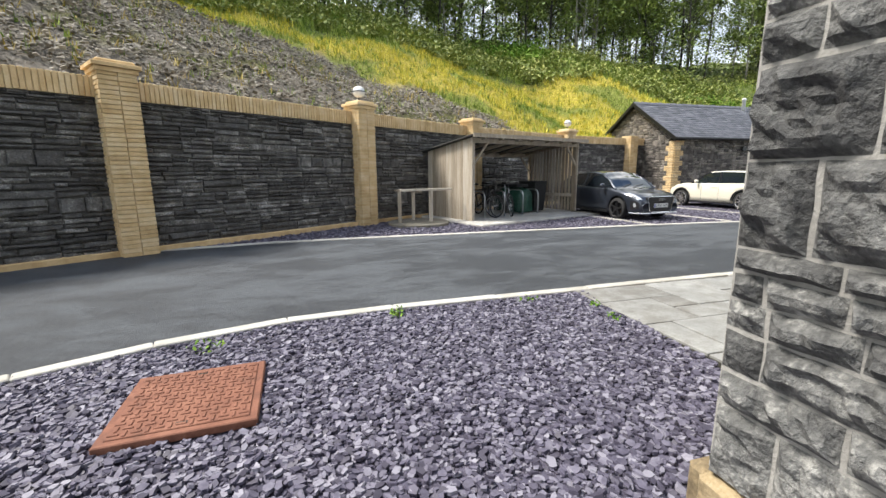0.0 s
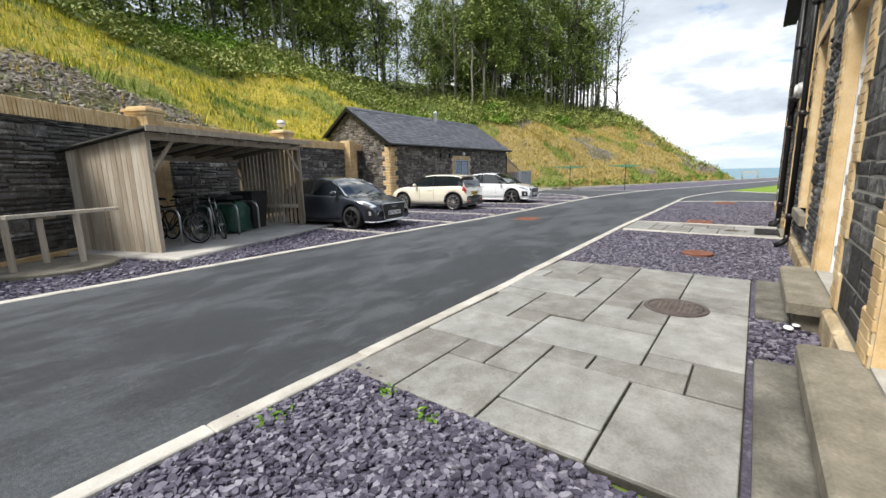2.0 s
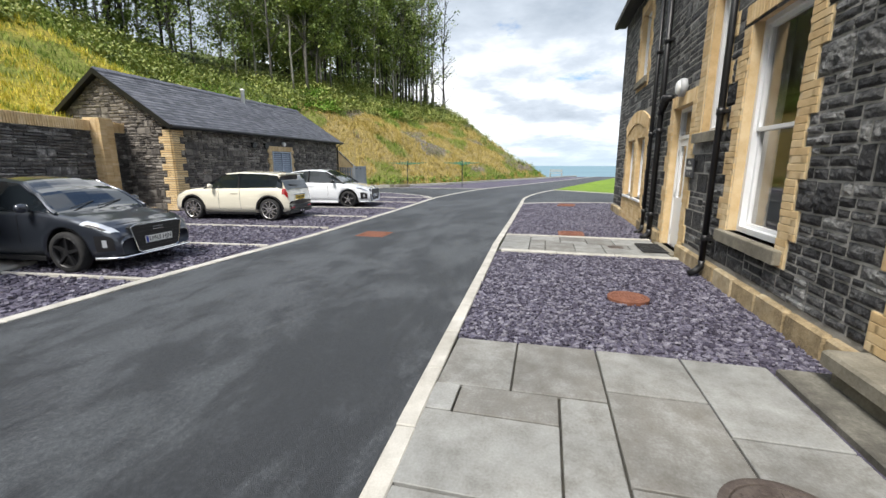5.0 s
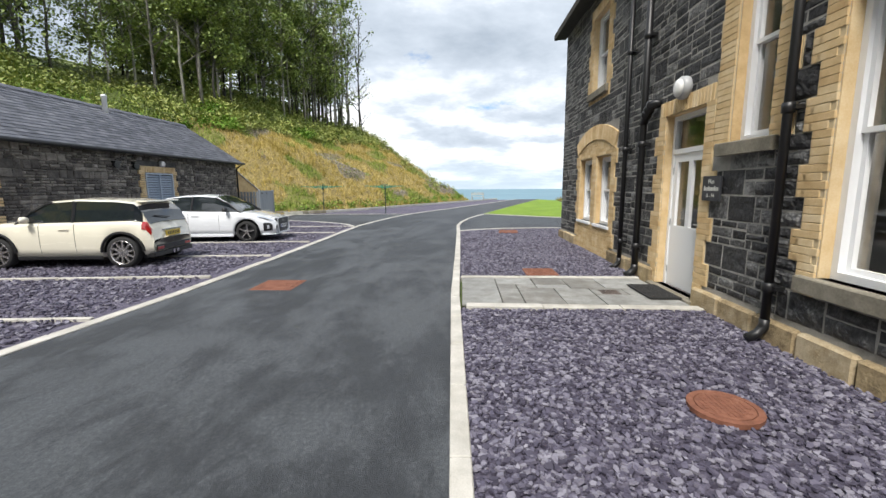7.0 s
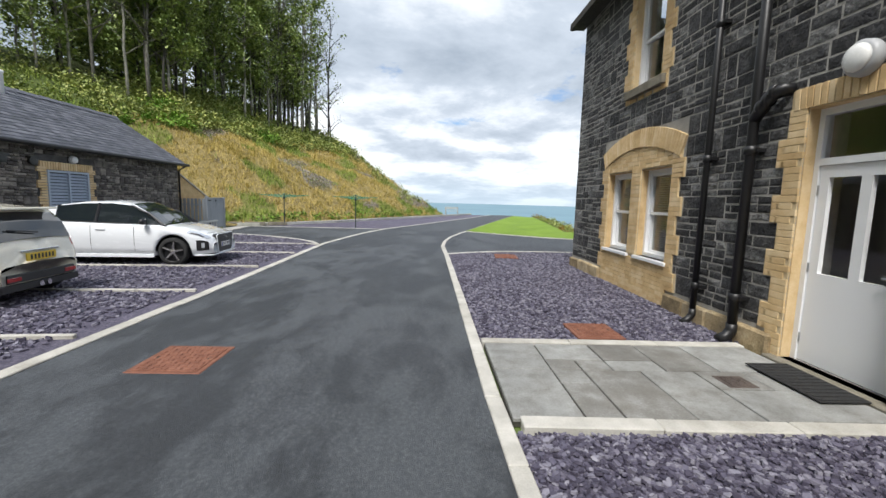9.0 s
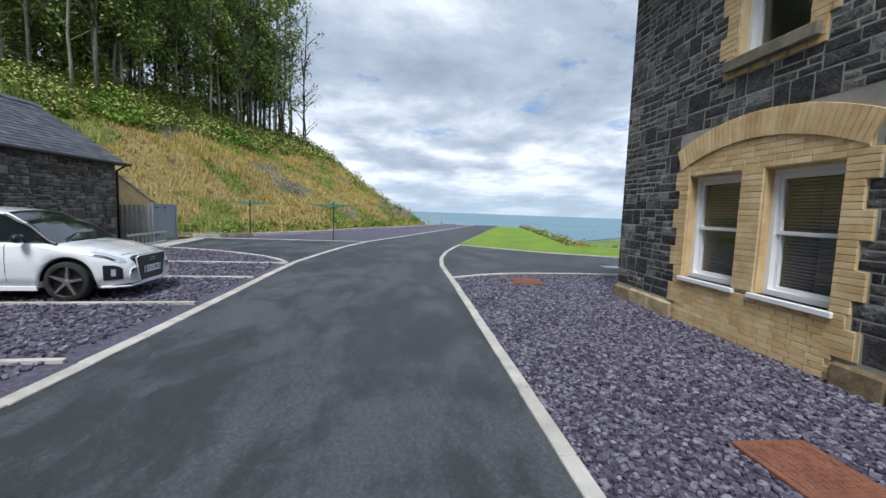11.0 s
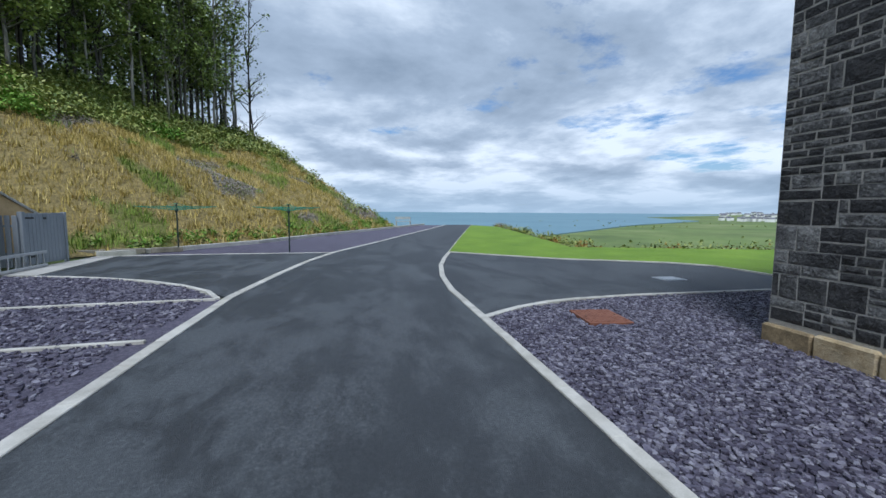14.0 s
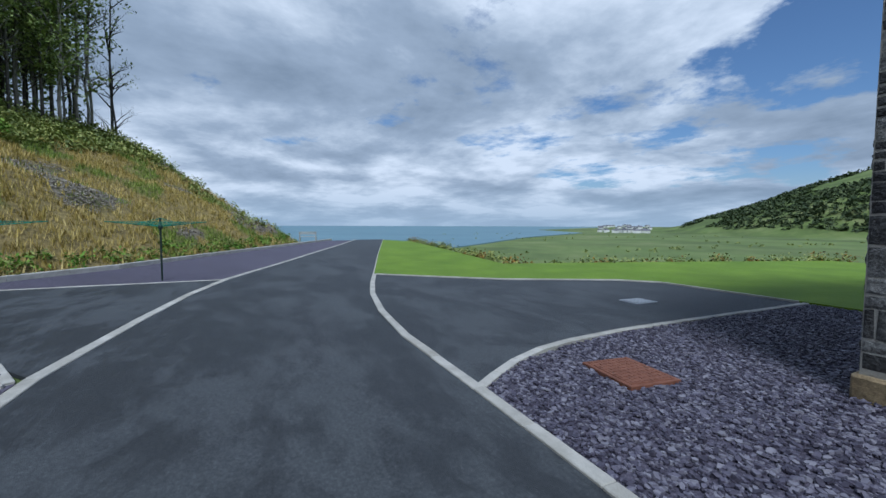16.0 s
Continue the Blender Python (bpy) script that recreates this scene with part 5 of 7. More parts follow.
# roof deck and slates
rf = Geo()
y0, z0, y1, z1 = BY - 0.28, BE - 0.02, (BY + BB) / 2, BR
for ya, yb in ((y0, y1), (BB + 0.28, y1)):
    rf.add([(B0 - 0.25, ya, z0), (B1 + 0.25, ya, z0), (B1 + 0.25, yb, z1), (B0 - 0.25, yb, z1), (B0 - 0.25, ya, z0 - 0.1), (B1 + 0.25, ya, z0 - 0.1), (B1 + 0.25, yb, z1 - 0.1), (B0 - 0.25, yb, z1 - 0.1)],
           [(0, 1, 2, 3), (7, 6, 5, 4), (0, 4, 5, 1), (1, 5, 6, 2), (3, 7, 4, 0)])
roof_part = part("roof", rf, BLACK, hut, "dark roof deck and verge boards")
sl = Geo()
slope = math.atan2(z1 - z0, y1 - y0)
length = math.hypot(z1 - z0, y1 - y0)
rows = 17
for r in range(rows):
    for c in range(44):
        w = (B1 - B0 + 0.44) / 43
        x = B0 - 0.22 + c * w - (w / 2 if r % 2 else 0)
        xa, xb = max(x, B0 - 0.24), min(x + w - 0.006, B1 + 0.24)
        if xb - xa < 0.03:
            continue
        s = r * length / rows
        mm = Matrix.Translation((0, y0, z0 + 0.006)) @ pose(0, 0, 0, math.degrees(slope))
        lift = hrnd.uniform(0, 0.004)
        sl.add([tuple(mm @ Vector(v)) for v in ((xa, s - 0.03, 0.016 + lift), (xb, s - 0.03, 0.016 + lift), (xb, s + length / rows, 0.003), (xa, s + length / rows, 0.003), (xa, s - 0.03, 0.006), (xb, s - 0.03, 0.006))], [(0, 1, 2, 3), (4, 5, 1, 0)])
ob = new("slate_covering", sl.mesh("slate_covering", ROOF_SLATE))
ob.parent = roof_part
tagged(ob, "overlapping blue-grey roof slates", kind="stuff")
for k in range(27):
    piece("ridge_tile", ("ridge", 0), lambda: Geo().add([(-0.22, -0.16, -0.09), (0.22, -0.16, -0.09), (0.22, 0, 0.04), (-0.22, 0, 0.04), (-0.22, 0.16, -0.09), (0.22, 0.16, -0.09), (-0.22, 0, 0.0), (0.22, 0, 0.0)], [(0, 1, 2, 3), (3, 2, 5, 4), (0, 3, 6), (3, 4, 6), (1, 7, 2), (2, 7, 5)]), ROOF_SLATE, roof_part, pose(B0 - 0.02 + k * 0.455, y1, z1 + 0.03 + (0.012 if k % 2 else 0)))
part("flue", Geo().lathe([(0.09, -0.4), (0.09, 0.45), (0.11, 0.46), (0.11, 0.52), (0.05, 0.56)], 16, Matrix.Translation((22.6, y1 - 0.35, BR - 0.1))), WHITE, roof_part, "pale flue pipe", smooth=True)
part("gutter", Geo().tube([(B0 - 0.25, BY - 0.33, BE - 0.05), (B1 + 0.3, BY - 0.33, BE - 0.05)], 0.06, 10), BLACK, roof_part)
part("barge_board", Geo().add([(B0 - 0.27, y0, z0 - 0.16), (B0 - 0.27, y1, z1 - 0.16), (B0 - 0.27, y1, z1 + 0.02), (B0 - 0.27, y0, z0 + 0.02), (B0 - 0.23, y0, z0 - 0.16), (B0 - 0.23, y1, z1 - 0.16), (B0 - 0.23, y1, z1 + 0.02), (B0 - 0.23, y0, z0 + 0.02)], [(0, 1, 2, 3), (7, 6, 5, 4), (0, 4, 5, 1), (3, 2, 6, 7)]), BLACK, roof_part)
part("barge_board", Geo().add([(B0 - 0.27, BB + 0.28, z0 - 0.16), (B0 - 0.27, y1, z1 - 0.16), (B0 - 0.27, y1, z1 + 0.02), (B0 - 0.27, BB + 0.28, z0 + 0.02), (B0 - 0.23, BB + 0.28, z0 - 0.16), (B0 - 0.23, y1, z1 - 0.16), (B0 - 0.23, y1, z1 + 0.02), (B0 - 0.23, BB + 0.28, z0 + 0.02)], [(3, 2, 1, 0), (4, 5, 6, 7), (1, 5, 4, 0), (7, 6, 2, 3)]), BLACK, roof_part)
part("downpipe", Geo().tube([(B1 + 0.12, BY - 0.33, BE - 0.08), (B1 - 0.02, BY - 0.08, BE - 0.3), (B1 - 0.02, BY - 0.08, 0.05)], 0.04, 10), BLACK, hut, smooth=True)
# louvred door
LOUVRE = plain("blue_grey_louvre", (0.36, 0.42, 0.50), 0.45)
dr = part("louvre_door", Geo().box(DOOR_H[0], DOOR_H[0] + 0.06, BY - 0.08, BY + 0.0, 0.05, 2.2).box(DOOR_H[1] - 0.06, DOOR_H[1], BY - 0.08, BY, 0.05, 2.2).box(DOOR_H[0] + 0.06, DOOR_H[1] - 0.06, BY - 0.08, BY, 2.14, 2.2).box(21.955, 22.015, BY - 0.08, BY, 0.05, 2.14), LOUVRE, hut, "blue-grey louvred double door")
part("backing", Geo().box(DOOR_H[0], DOOR_H[1], BY + 0.05, BY + 0.10, 0.05, 2.2), JOINT, dr)
for x0, x1 in ((DOOR_H[0] + 0.06, 21.955), (22.015, DOOR_H[1] - 0.06)):
    for k in range(22):
        piece("slat", ("louvre", round(x1 - x0, 3)), lambda: Geo().box(-(x1 - x0) / 2, (x1 - x0) / 2, -0.006, 0.006, -0.045, 0.045), LOUVRE, dr, pose((x0 + x1) / 2, BY - 0.02, 0.12 + k * 0.093, -38))
for s, e in ((-1, DOOR_H[0]), (1, DOOR_H[1])):
    for k in range(29):
        w = 0.29 if (k // 3) % 2 else 0.2
        piece("brick", ("hj", w), brick_mesh(w, 0.11, 0.063), BRICK, hut, pose(e + s * w / 2, BY - 0.0, 0.05 + k * 0.0775 + 0.035))
for k in range(22):
    piece("brick", ("hh", 0), brick_mesh(0.072, 0.11, 0.23), BRICK, hut, pose(DOOR_H[0] - 0.2 + (k + 0.5) * 1.87 / 22, BY - 0.0, 2.33))
vl = thing("bulkhead_lamp", "round opal bulkhead lamp above the louvred door", "wall lamp", pose(22.15, BY - 0.05, 2.56, 90))
part("body", Geo().lathe([(0.11, -0.03), (0.13, 0.02), (0.12, 0.05)], 22), LAMP_BODY, vl, smooth=True)
part("diffuser", Geo().lathe([(0.115, 0.05), (0.10, 0.10), (0.03, 0.13)], 22), GLOBE, vl, smooth=True)
for x in (19.95, 20.8):
    v = thing("wall_vent", "dark cowled vent outlet on the stone wall", "vent", pose(x, BY - 0.04, 2.42, 90), group="wall vents")
    part("cowl", Geo().lathe([(0.10, -0.03), (0.10, 0.06), (0.13, 0.07), (0.13, 0.10), (0.07, 0.11)], 18), LAMP_DARK, v)
    part("flap", Geo().box(-0.14, 0.14, 0.06, 0.12, 0.0, 0.14), LAMP_DARK, v)

# gate, ramped brick wall, ladder beside the outbuilding
gate = thing("timber_gate", "grey painted boarded timber gate, closed", "gate")
for k in range(11):
    part("board", Geo().soft_box(28.42 + k * 0.135, 28.42 + k * 0.135 + 0.128, 15.27, 15.30, 0.05, 1.48 + 0.0 * k, 0.004), GREY_TIMBER, gate)
part("post", Geo().soft_box(28.28, 28.40, 15.22, 15.34, -0.03, 1.52, 0.01), GREY_TIMBER, gate)
part("post", Geo().soft_box(29.92, 30.02, 15.25, 15.35, -0.03, 1.50, 0.01), GREY_TIMBER, gate)
for z in (0.25, 1.32):
    part("hinge_strap", Geo().box(28.40, 28.75, 15.262, 15.269, z, z + 0.05), BLACK, gate, "black iron hinge strap")
part("latch", Geo().soft_box(29.1, 29.2, 15.25, 15.27, 1.3, 1.36, 0.004), BLACK, gate)
fence = thing("timber_fence", "grey painted boarded fence beside the outbuilding", "fence")
for k in range(7):
    part("board", Geo().soft_box(28.22, 28.25, 15.35 + k * 0.17 - 0.05, 15.35 + k * 0.17 + 0.07, 0.02, 1.42, 0.004), GREY_TIMBER, fence)
part("rail", Geo().box(28.255, 28.29, 15.36, 16.45, 0.35, 0.42).box(28.255, 28.29, 15.36, 16.45, 1.1, 1.17), GREY_TIMBER, fence)
ramp = Geo()
ramp.add([(28.0, 16.6, -0.05), (30.4, 16.2, -0.05), (30.4, 16.2, 1.35), (28.0, 16.6, 2.75), (28.0, 16.85, -0.05), (30.4, 16.45, -0.05), (30.4, 16.45, 1.35), (28.0, 16.85, 2.75)], [(0, 1, 2, 3), (7, 6, 5, 4), (3, 2, 6, 7), (1, 5, 6, 2), (0, 3, 7, 4)])
rw = setting("wall_ramped", ramp, BRICK, "buff brick retaining wall with a sloping top", "wall")
for k in range(26):
    piece("coping_brick", ("rampcope", 0), lambda: Geo().soft_box(-0.05, 0.05, -0.18, 0.18, 0, 0.07, 0.006), KERB, rw, pose(28.05 + k * 0.0935, 16.72 - k * 0.0156, 2.72 - k * 0.0545, 0, 30, -9))
ladder = thing("ladder", "aluminium ladder lying on its side on the gravel", "ladder", pose(26.0, 14.75, 0.02, 0, 0, 4))
for z in (0.0, 0.36):
    part("stile", Geo().soft_box(0, 2.6, -0.03, 0.03, z, z + 0.07, 0.008), STEEL, ladder)
for k in range(10):
    part("rung", Geo().box(0.12 + k * 0.26, 0.15 + k * 0.26, -0.014, 0.014, 0.07, 0.36), STEEL, ladder)
setting("pavement", Geo().prism([(26.75, 13.95), (31.15, 14.5), (31.0, 15.1), (26.9, 15.0)], -0.05, 0.012), CONCRETE, "pale concrete path to the timber gate", "path")

# ---- cycle shelter ----
SH = pose(3.92, 10.85, 0.06, 0, 0, 19.2)
SHI = SH.to_3x3().to_4x4()
setting("shelter_base", Geo().soft_box(-0.35, 4.75, -0.85, 2.3, -0.1, 0.0, 0.03).move(SH), CONCRETE, "pale concrete slab under the cycle shelter", "slab")
shed = thing("cycle_shelter", "open-fronted weathered timber cycle shelter", "shelter", SH)
W, D, HF, HB = 4.5, 2.15, 2.30, 2.02


def top_at(y):
    return HF + (HB - HF) * y / D


for k in range(16):
    y = 0.03 + k * (D - 0.06) / 15
    w = (D - 0.06) / 15 - 0.006
    part("side_board", Geo().soft_box(-0.045, -0.02, y - w / 2, y + w / 2, 0.0, top_at(y) - 0.02, 0.004), TIMBER, shed)
    w2 = w * 0.72
    part("side_slat", Geo().soft_box(W + 0.02, W + 0.045, y - w2 / 2, y + w2 / 2, 0.02, top_at(y) - 0.02, 0.004), TIMBER, shed)
for x in (0.03, W - 0.03):
    for y, h in ((0.05, HF), (D - 0.05, HB)):
        part("post", Geo().soft_box(x - 0.05, x + 0.05, y - 0.05, y + 0.05, 0.0, h - 0.04, 0.006), TIMBER, shed)
    part("side_rail", Geo().box(x - 0.03, x + 0.03, 0.1, D - 0.1, 0.5, 0.6), TIMBER, shed)
part("front_beam", Geo().soft_box(-0.05, W + 0.05, -0.02, 0.06, HF - 0.16, HF - 0.02, 0.006), TIMBER, shed)
part("rear_beam", Geo().soft_box(-0.05, W + 0.05, D - 0.08, D, HB - 0.16, HB - 0.02, 0.006), TIMBER, shed)
for x, s in ((0.05, 1), (W - 0.05, -1)):
    part("brace", Geo().tube([(x, 0.02, HF - 0.75), (x + s * 0.5, 0.02, HF - 0.14)], 0.04, 6), TIMBER, shed)
    part("brace", Geo().tube([(x, D - 0.08, HB - 0.7), (x + s * 0.5, D - 0.08, HB - 0.14)], 0.04, 6), TIMBER, shed)
FELT = material("roof_felt", [(0.3, (0.03, 0.032, 0.03)), (0.7, (0.08, 0.08, 0.07))], 5.0, 60.0, 0.9, 0.4, 40.0)
rr = part("roof", Geo().add([(-0.18, -0.25, HF + 0.03), (W + 0.18, -0.25, HF + 0.03), (W + 0.18, D + 0.15, HB - 0.02), (-0.18, D + 0.15, HB - 0.02), (-0.18, -0.25, HF + 0.06), (W + 0.18, -0.25, HF + 0.06), (W + 0.18, D + 0.15, HB + 0.01), (-0.18, D + 0.15, HB + 0.01)], [(3, 2, 1, 0), (4, 5, 6, 7), (0, 1, 5, 4), (1, 2, 6, 5), (2, 3, 7, 6), (3, 0, 4, 7)]), FELT, shed, "grey felted roof")
part("fascia", Geo().box(-0.19, W + 0.19, -0.275, -0.252, HF - 0.03, HF + 0.075), TIMBER, rr)
for k in range(7):
    x = 0.3 + k * (W - 0.6) / 6
    part("rafter", Geo().add([(x - 0.025, -0.2, HF - 0.06), (x + 0.025, -0.2, HF - 0.06), (x + 0.025, D, HB - 0.11), (x - 0.025, D, HB - 0.11), (x - 0.025, -0.2, HF + 0.025), (x + 0.025, -0.2, HF + 0.025), (x + 0.025, D, HB - 0.025), (x - 0.025, D, HB - 0.025)], [(3, 2, 1, 0), (4, 5, 6, 7), (0, 1, 5, 4), (1, 2, 6, 5), (2, 3, 7, 6), (3, 0, 4, 7)]), TIMBER, rr)

TYRE = material("tyre_rubber", [(0.3, (0.010, 0.010, 0.010)), (0.7, (0.028, 0.028, 0.028))], 10.0, 60.0, 0.85, 0.2, 60.0)
for k, x in enumerate((0.75, 1.55, 2.35, 3.05)):
    st = thing("cycle_stand", "galvanised steel hoop cycle stand on the slab", "cycle stand", SH @ pose(x, 0.35, 0), group="cycle stands")
    part("hoop", Geo().tube([(0, 0, 0), (0, 0, 0.62), (0, 0.05, 0.73), (0, 0.15, 0.78), (0, 0.55, 0.78), (0, 0.65, 0.73), (0, 0.7, 0.62), (0, 0.7, 0)], 0.024, 10), STEEL, st, smooth=True)
    for y in (0, 0.7):
        part("foot_plate", Geo().lathe([(0.06, 0.0), (0.06, 0.008), (0.03, 0.012)], 14, Matrix.Translation((0, y, 0))), STEEL, st)


def bicycle(m, label, paint):
    b = thing("bicycle", label, "bicycle", m, group="bicycles")
    for y, nm in ((-0.52, "front_wheel"), (0.52, "rear_wheel")):
        w = Geo()
        ring = [(0, y + 0.33 * math.cos(a), 0.345 + 0.33 * math.sin(a)) for a in [2 * math.pi * k / 28 for k in range(29)]]
        wh = part(nm, w.tube(ring, 0.019, 8, cap=False), TYRE, b, "black rubber tyre")
        rim = [(0, y + 0.305 * math.cos(a), 0.345 + 0.305 * math.sin(a)) for a in [2 * math.pi * k / 28 for k in range(29)]]
        part("rim", Geo().tube(rim, 0.010, 6, cap=False), STEEL, wh)
        sp = Geo()
        for k in range(14):
            a = 2 * math.pi * k / 14
            sp.tube([(0.02 * (-1) ** k, y, 0.345), (0, y + 0.30 * math.cos(a), 0.345 + 0.30 * math.sin(a))], 0.0025, 4)
        part("spokes", sp, STEEL, wh)
        part("hub", Geo().tube([(-0.05, y, 0.345), (0.05, y, 0.345)], 0.022, 10), STEEL, wh)
    seat, bb, head0, head1 = (0, 0.20, 0.86), (0, 0.10, 0.30), (0, -0.36, 0.72), (0, -0.33, 0.86)
    fr = Geo().tube([seat, bb], 0.017, 8).tube([bb, head0], 0.020, 8).tube([(0, 0.19, 0.80), head1], 0.017, 8).tube([head0, head1], 0.022, 8)
    for s in (-0.05, 0.05):
        fr.tube([bb, (s, 0.52, 0.345)], 0.011, 6).tube([(0, 0.18, 0.78), (s, 0.52, 0.345)], 0.010, 6)
    part("cycle_frame", fr, paint, b)
    part("fork", Geo().tube([head0, (0.045, -0.42, 0.62), (0.05, -0.52, 0.345)], 0.013, 6).tube([head0, (-0.045, -0.42, 0.62), (-0.05, -0.52, 0.345)], 0.013, 6), BLACK, b)
    hb = part("handlebar", Geo().tube([head1, (0, -0.34, 0.97)], 0.016, 8).tube([(-0.3, -0.28, 1.0), (-0.1, -0.36, 0.98), (0.1, -0.36, 0.98), (0.3, -0.28, 1.0)], 0.012, 8), BLACK, b)
    part("grip", Geo().tube([(-0.30, -0.28, 1.0), (-0.20, -0.32, 0.99)], 0.018, 8), TYRE, hb)
    part("grip", Geo().tube([(0.30, -0.28, 1.0), (0.20, -0.32, 0.99)], 0.018, 8), TYRE, hb)
    part("saddle_post", Geo().tube([seat, (0, 0.225, 0.97)], 0.014, 8), STEEL, b)
    part("saddle", Geo().add([(-0.02, 0.06, 0.97), (0.02, 0.06, 0.97), (0.075, 0.32, 0.98), (-0.075, 0.32, 0.98), (-0.015, 0.07, 1.01), (0.015, 0.07, 1.01), (0.06, 0.31, 1.03), (-0.06, 0.31, 1.03)], [(3, 2, 1, 0), (4, 5, 6, 7), (0, 1, 5, 4), (1, 2, 6, 5), (2, 3, 7, 6), (3, 0, 4, 7)]), TYRE, b)
    cr = part("chainring", Geo().lathe([(0.09, -0.004), (0.095, 0.0), (0.09, 0.004)], 24, Matrix.Translation((0.045, 0.10, 0.30)) @ pose(0, 0, 0, 0, 90)), STEEL, b)
    part("crank", Geo().tube([(0.06, 0.10, 0.30), (0.07, 0.02, 0.16), (0.13, 0.02, 0.16)], 0.009, 6).tube([(-0.06, 0.10, 0.30), (-0.07, 0.18, 0.44), (-0.13, 0.18, 0.44)], 0.009, 6), BLACK, cr)
    return b


BIKE_PAINT = plain("black_cycle_paint", (0.015, 0.015, 0.018), 0.3)
BIKE_PAINT2 = plain("silver_cycle_paint", (0.25, 0.26, 0.28), 0.3, 0.5)
bicycle(SH @ pose(0.95, 0.75, 0, 0, -5, 12), "black bicycle leaning on a steel stand", BIKE_PAINT)
bicycle(SH @ pose(1.35, 0.95, 0, 0, 4, -8), "dark bicycle leaning on a steel stand", BIKE_PAINT)
bicycle(SH @ pose(1.95, 0.60, 0, 0, -5, -32), "silver mountain bicycle leaning on a steel stand", BIKE_PAINT2)
GREEN_TARP = material("green_tarpaulin", [(0.3, (0.008, 0.045, 0.028)), (0.7, (0.018, 0.085, 0.055))], 6.0, 30.0, 0.5, 0.8, 7.0, depth=0.05)
tb = thing("covered_cargo_bicycle", "bulky cycle under a dark green tarpaulin cover", "cover", SH @ pose(2.72, 0.55, 0))
tg = Geo()
prof = [(-0.34, 0.05), (-0.36, 0.35), (-0.33, 0.68), (-0.22, 0.84), (0.0, 0.90), (0.22, 0.85), (0.34, 0.70), (0.36, 0.36), (0.34, 0.05)]
trn = random.Random(3)
for k in range(8):
    y = k * 1.25 / 7
    sc = 0.85 + 0.15 * math.sin(math.pi * k / 7)
    tg.v += [(x * sc + trn.uniform(-0.025, 0.025), y + trn.uniform(-0.03, 0.03), z * sc + trn.uniform(-0.02, 0.02)) for x, z in prof]
for k in range(7):
    tg.f += [(k * 9 + i, k * 9 + i + 1, k * 9 + 10 + i, k * 9 + 9 + i) for i in range(8)]
tg.f += [tuple(range(8, -1, -1)), tuple(range(63, 72))]
part("tarpaulin", tg, GREEN_TARP, tb, smooth=True)
part("dark_top", Geo().soft_box(-0.28, 0.26, 0.15, 1.15, 0.86, 0.95, 0.03), TYRE, tb, "black folded cover on top")
bn = thing("wheeled_bin", "black wheeled bin at the back of the shelter", "bin", SH @ pose(3.45, 0.95, 0))
part("body", Geo().add([(-0.24, -0.27, 0.04), (0.24, -0.27, 0.04), (0.24, 0.27, 0.04), (-0.24, 0.27, 0.04), (-0.29, -0.35, 0.98), (0.29, -0.35, 0.98), (0.29, 0.33, 0.98), (-0.29, 0.33, 0.98)], [(3, 2, 1, 0), (4, 5, 6, 7), (0, 1, 5, 4), (1, 2, 6, 5), (2, 3, 7, 6), (3, 0, 4, 7)]), TYRE, bn)
part("lid", Geo().soft_box(-0.30, 0.30, -0.37, 0.36, 0.98, 1.04, 0.02), TYRE, bn)
for s in (-0.25, 0.25):
    part("wheel", Geo().lathe([(0.09, -0.03), (0.1, 0.0), (0.09, 0.03)], 18, Matrix.Translation((s, 0.28, 0.1)) @ pose(0, 0, 0, 0, 90)), TYRE, bn)

# round timber seat frame west of the shelter
tset = thing("timber_rail_table", "weathered timber rail and posts on a round slab", "rail table", pose(2.45, 11.2, 0.0, 0, 0, 20))
part("round_slab", Geo().lathe([(0.85, -0.05), (0.85, 0.05), (0.82, 0.07), (0.02, 0.07)], 36), SANDSTONE, tset)
for x, y in ((-0.6, 0.0), (0.25, -0.25), (0.05, 0.35)):
    part("post", Geo().tube([(x, y, 0.06), (x, y, 0.92)], 0.05, 9), TIMBER, tset)
part("rail", Geo().soft_box(-0.72, 0.95, -0.32, -0.2, 0.92, 0.98, 0.01), TIMBER, tset)
part("rail", Geo().soft_box(-0.72, 0.55, -0.05, 0.05, 0.92, 0.97, 0.01), TIMBER, tset)
part("cross_rail", Geo().soft_box(-0.1, 0.0, -0.2, 0.42, 0.87, 0.92, 0.01), TIMBER, tset)

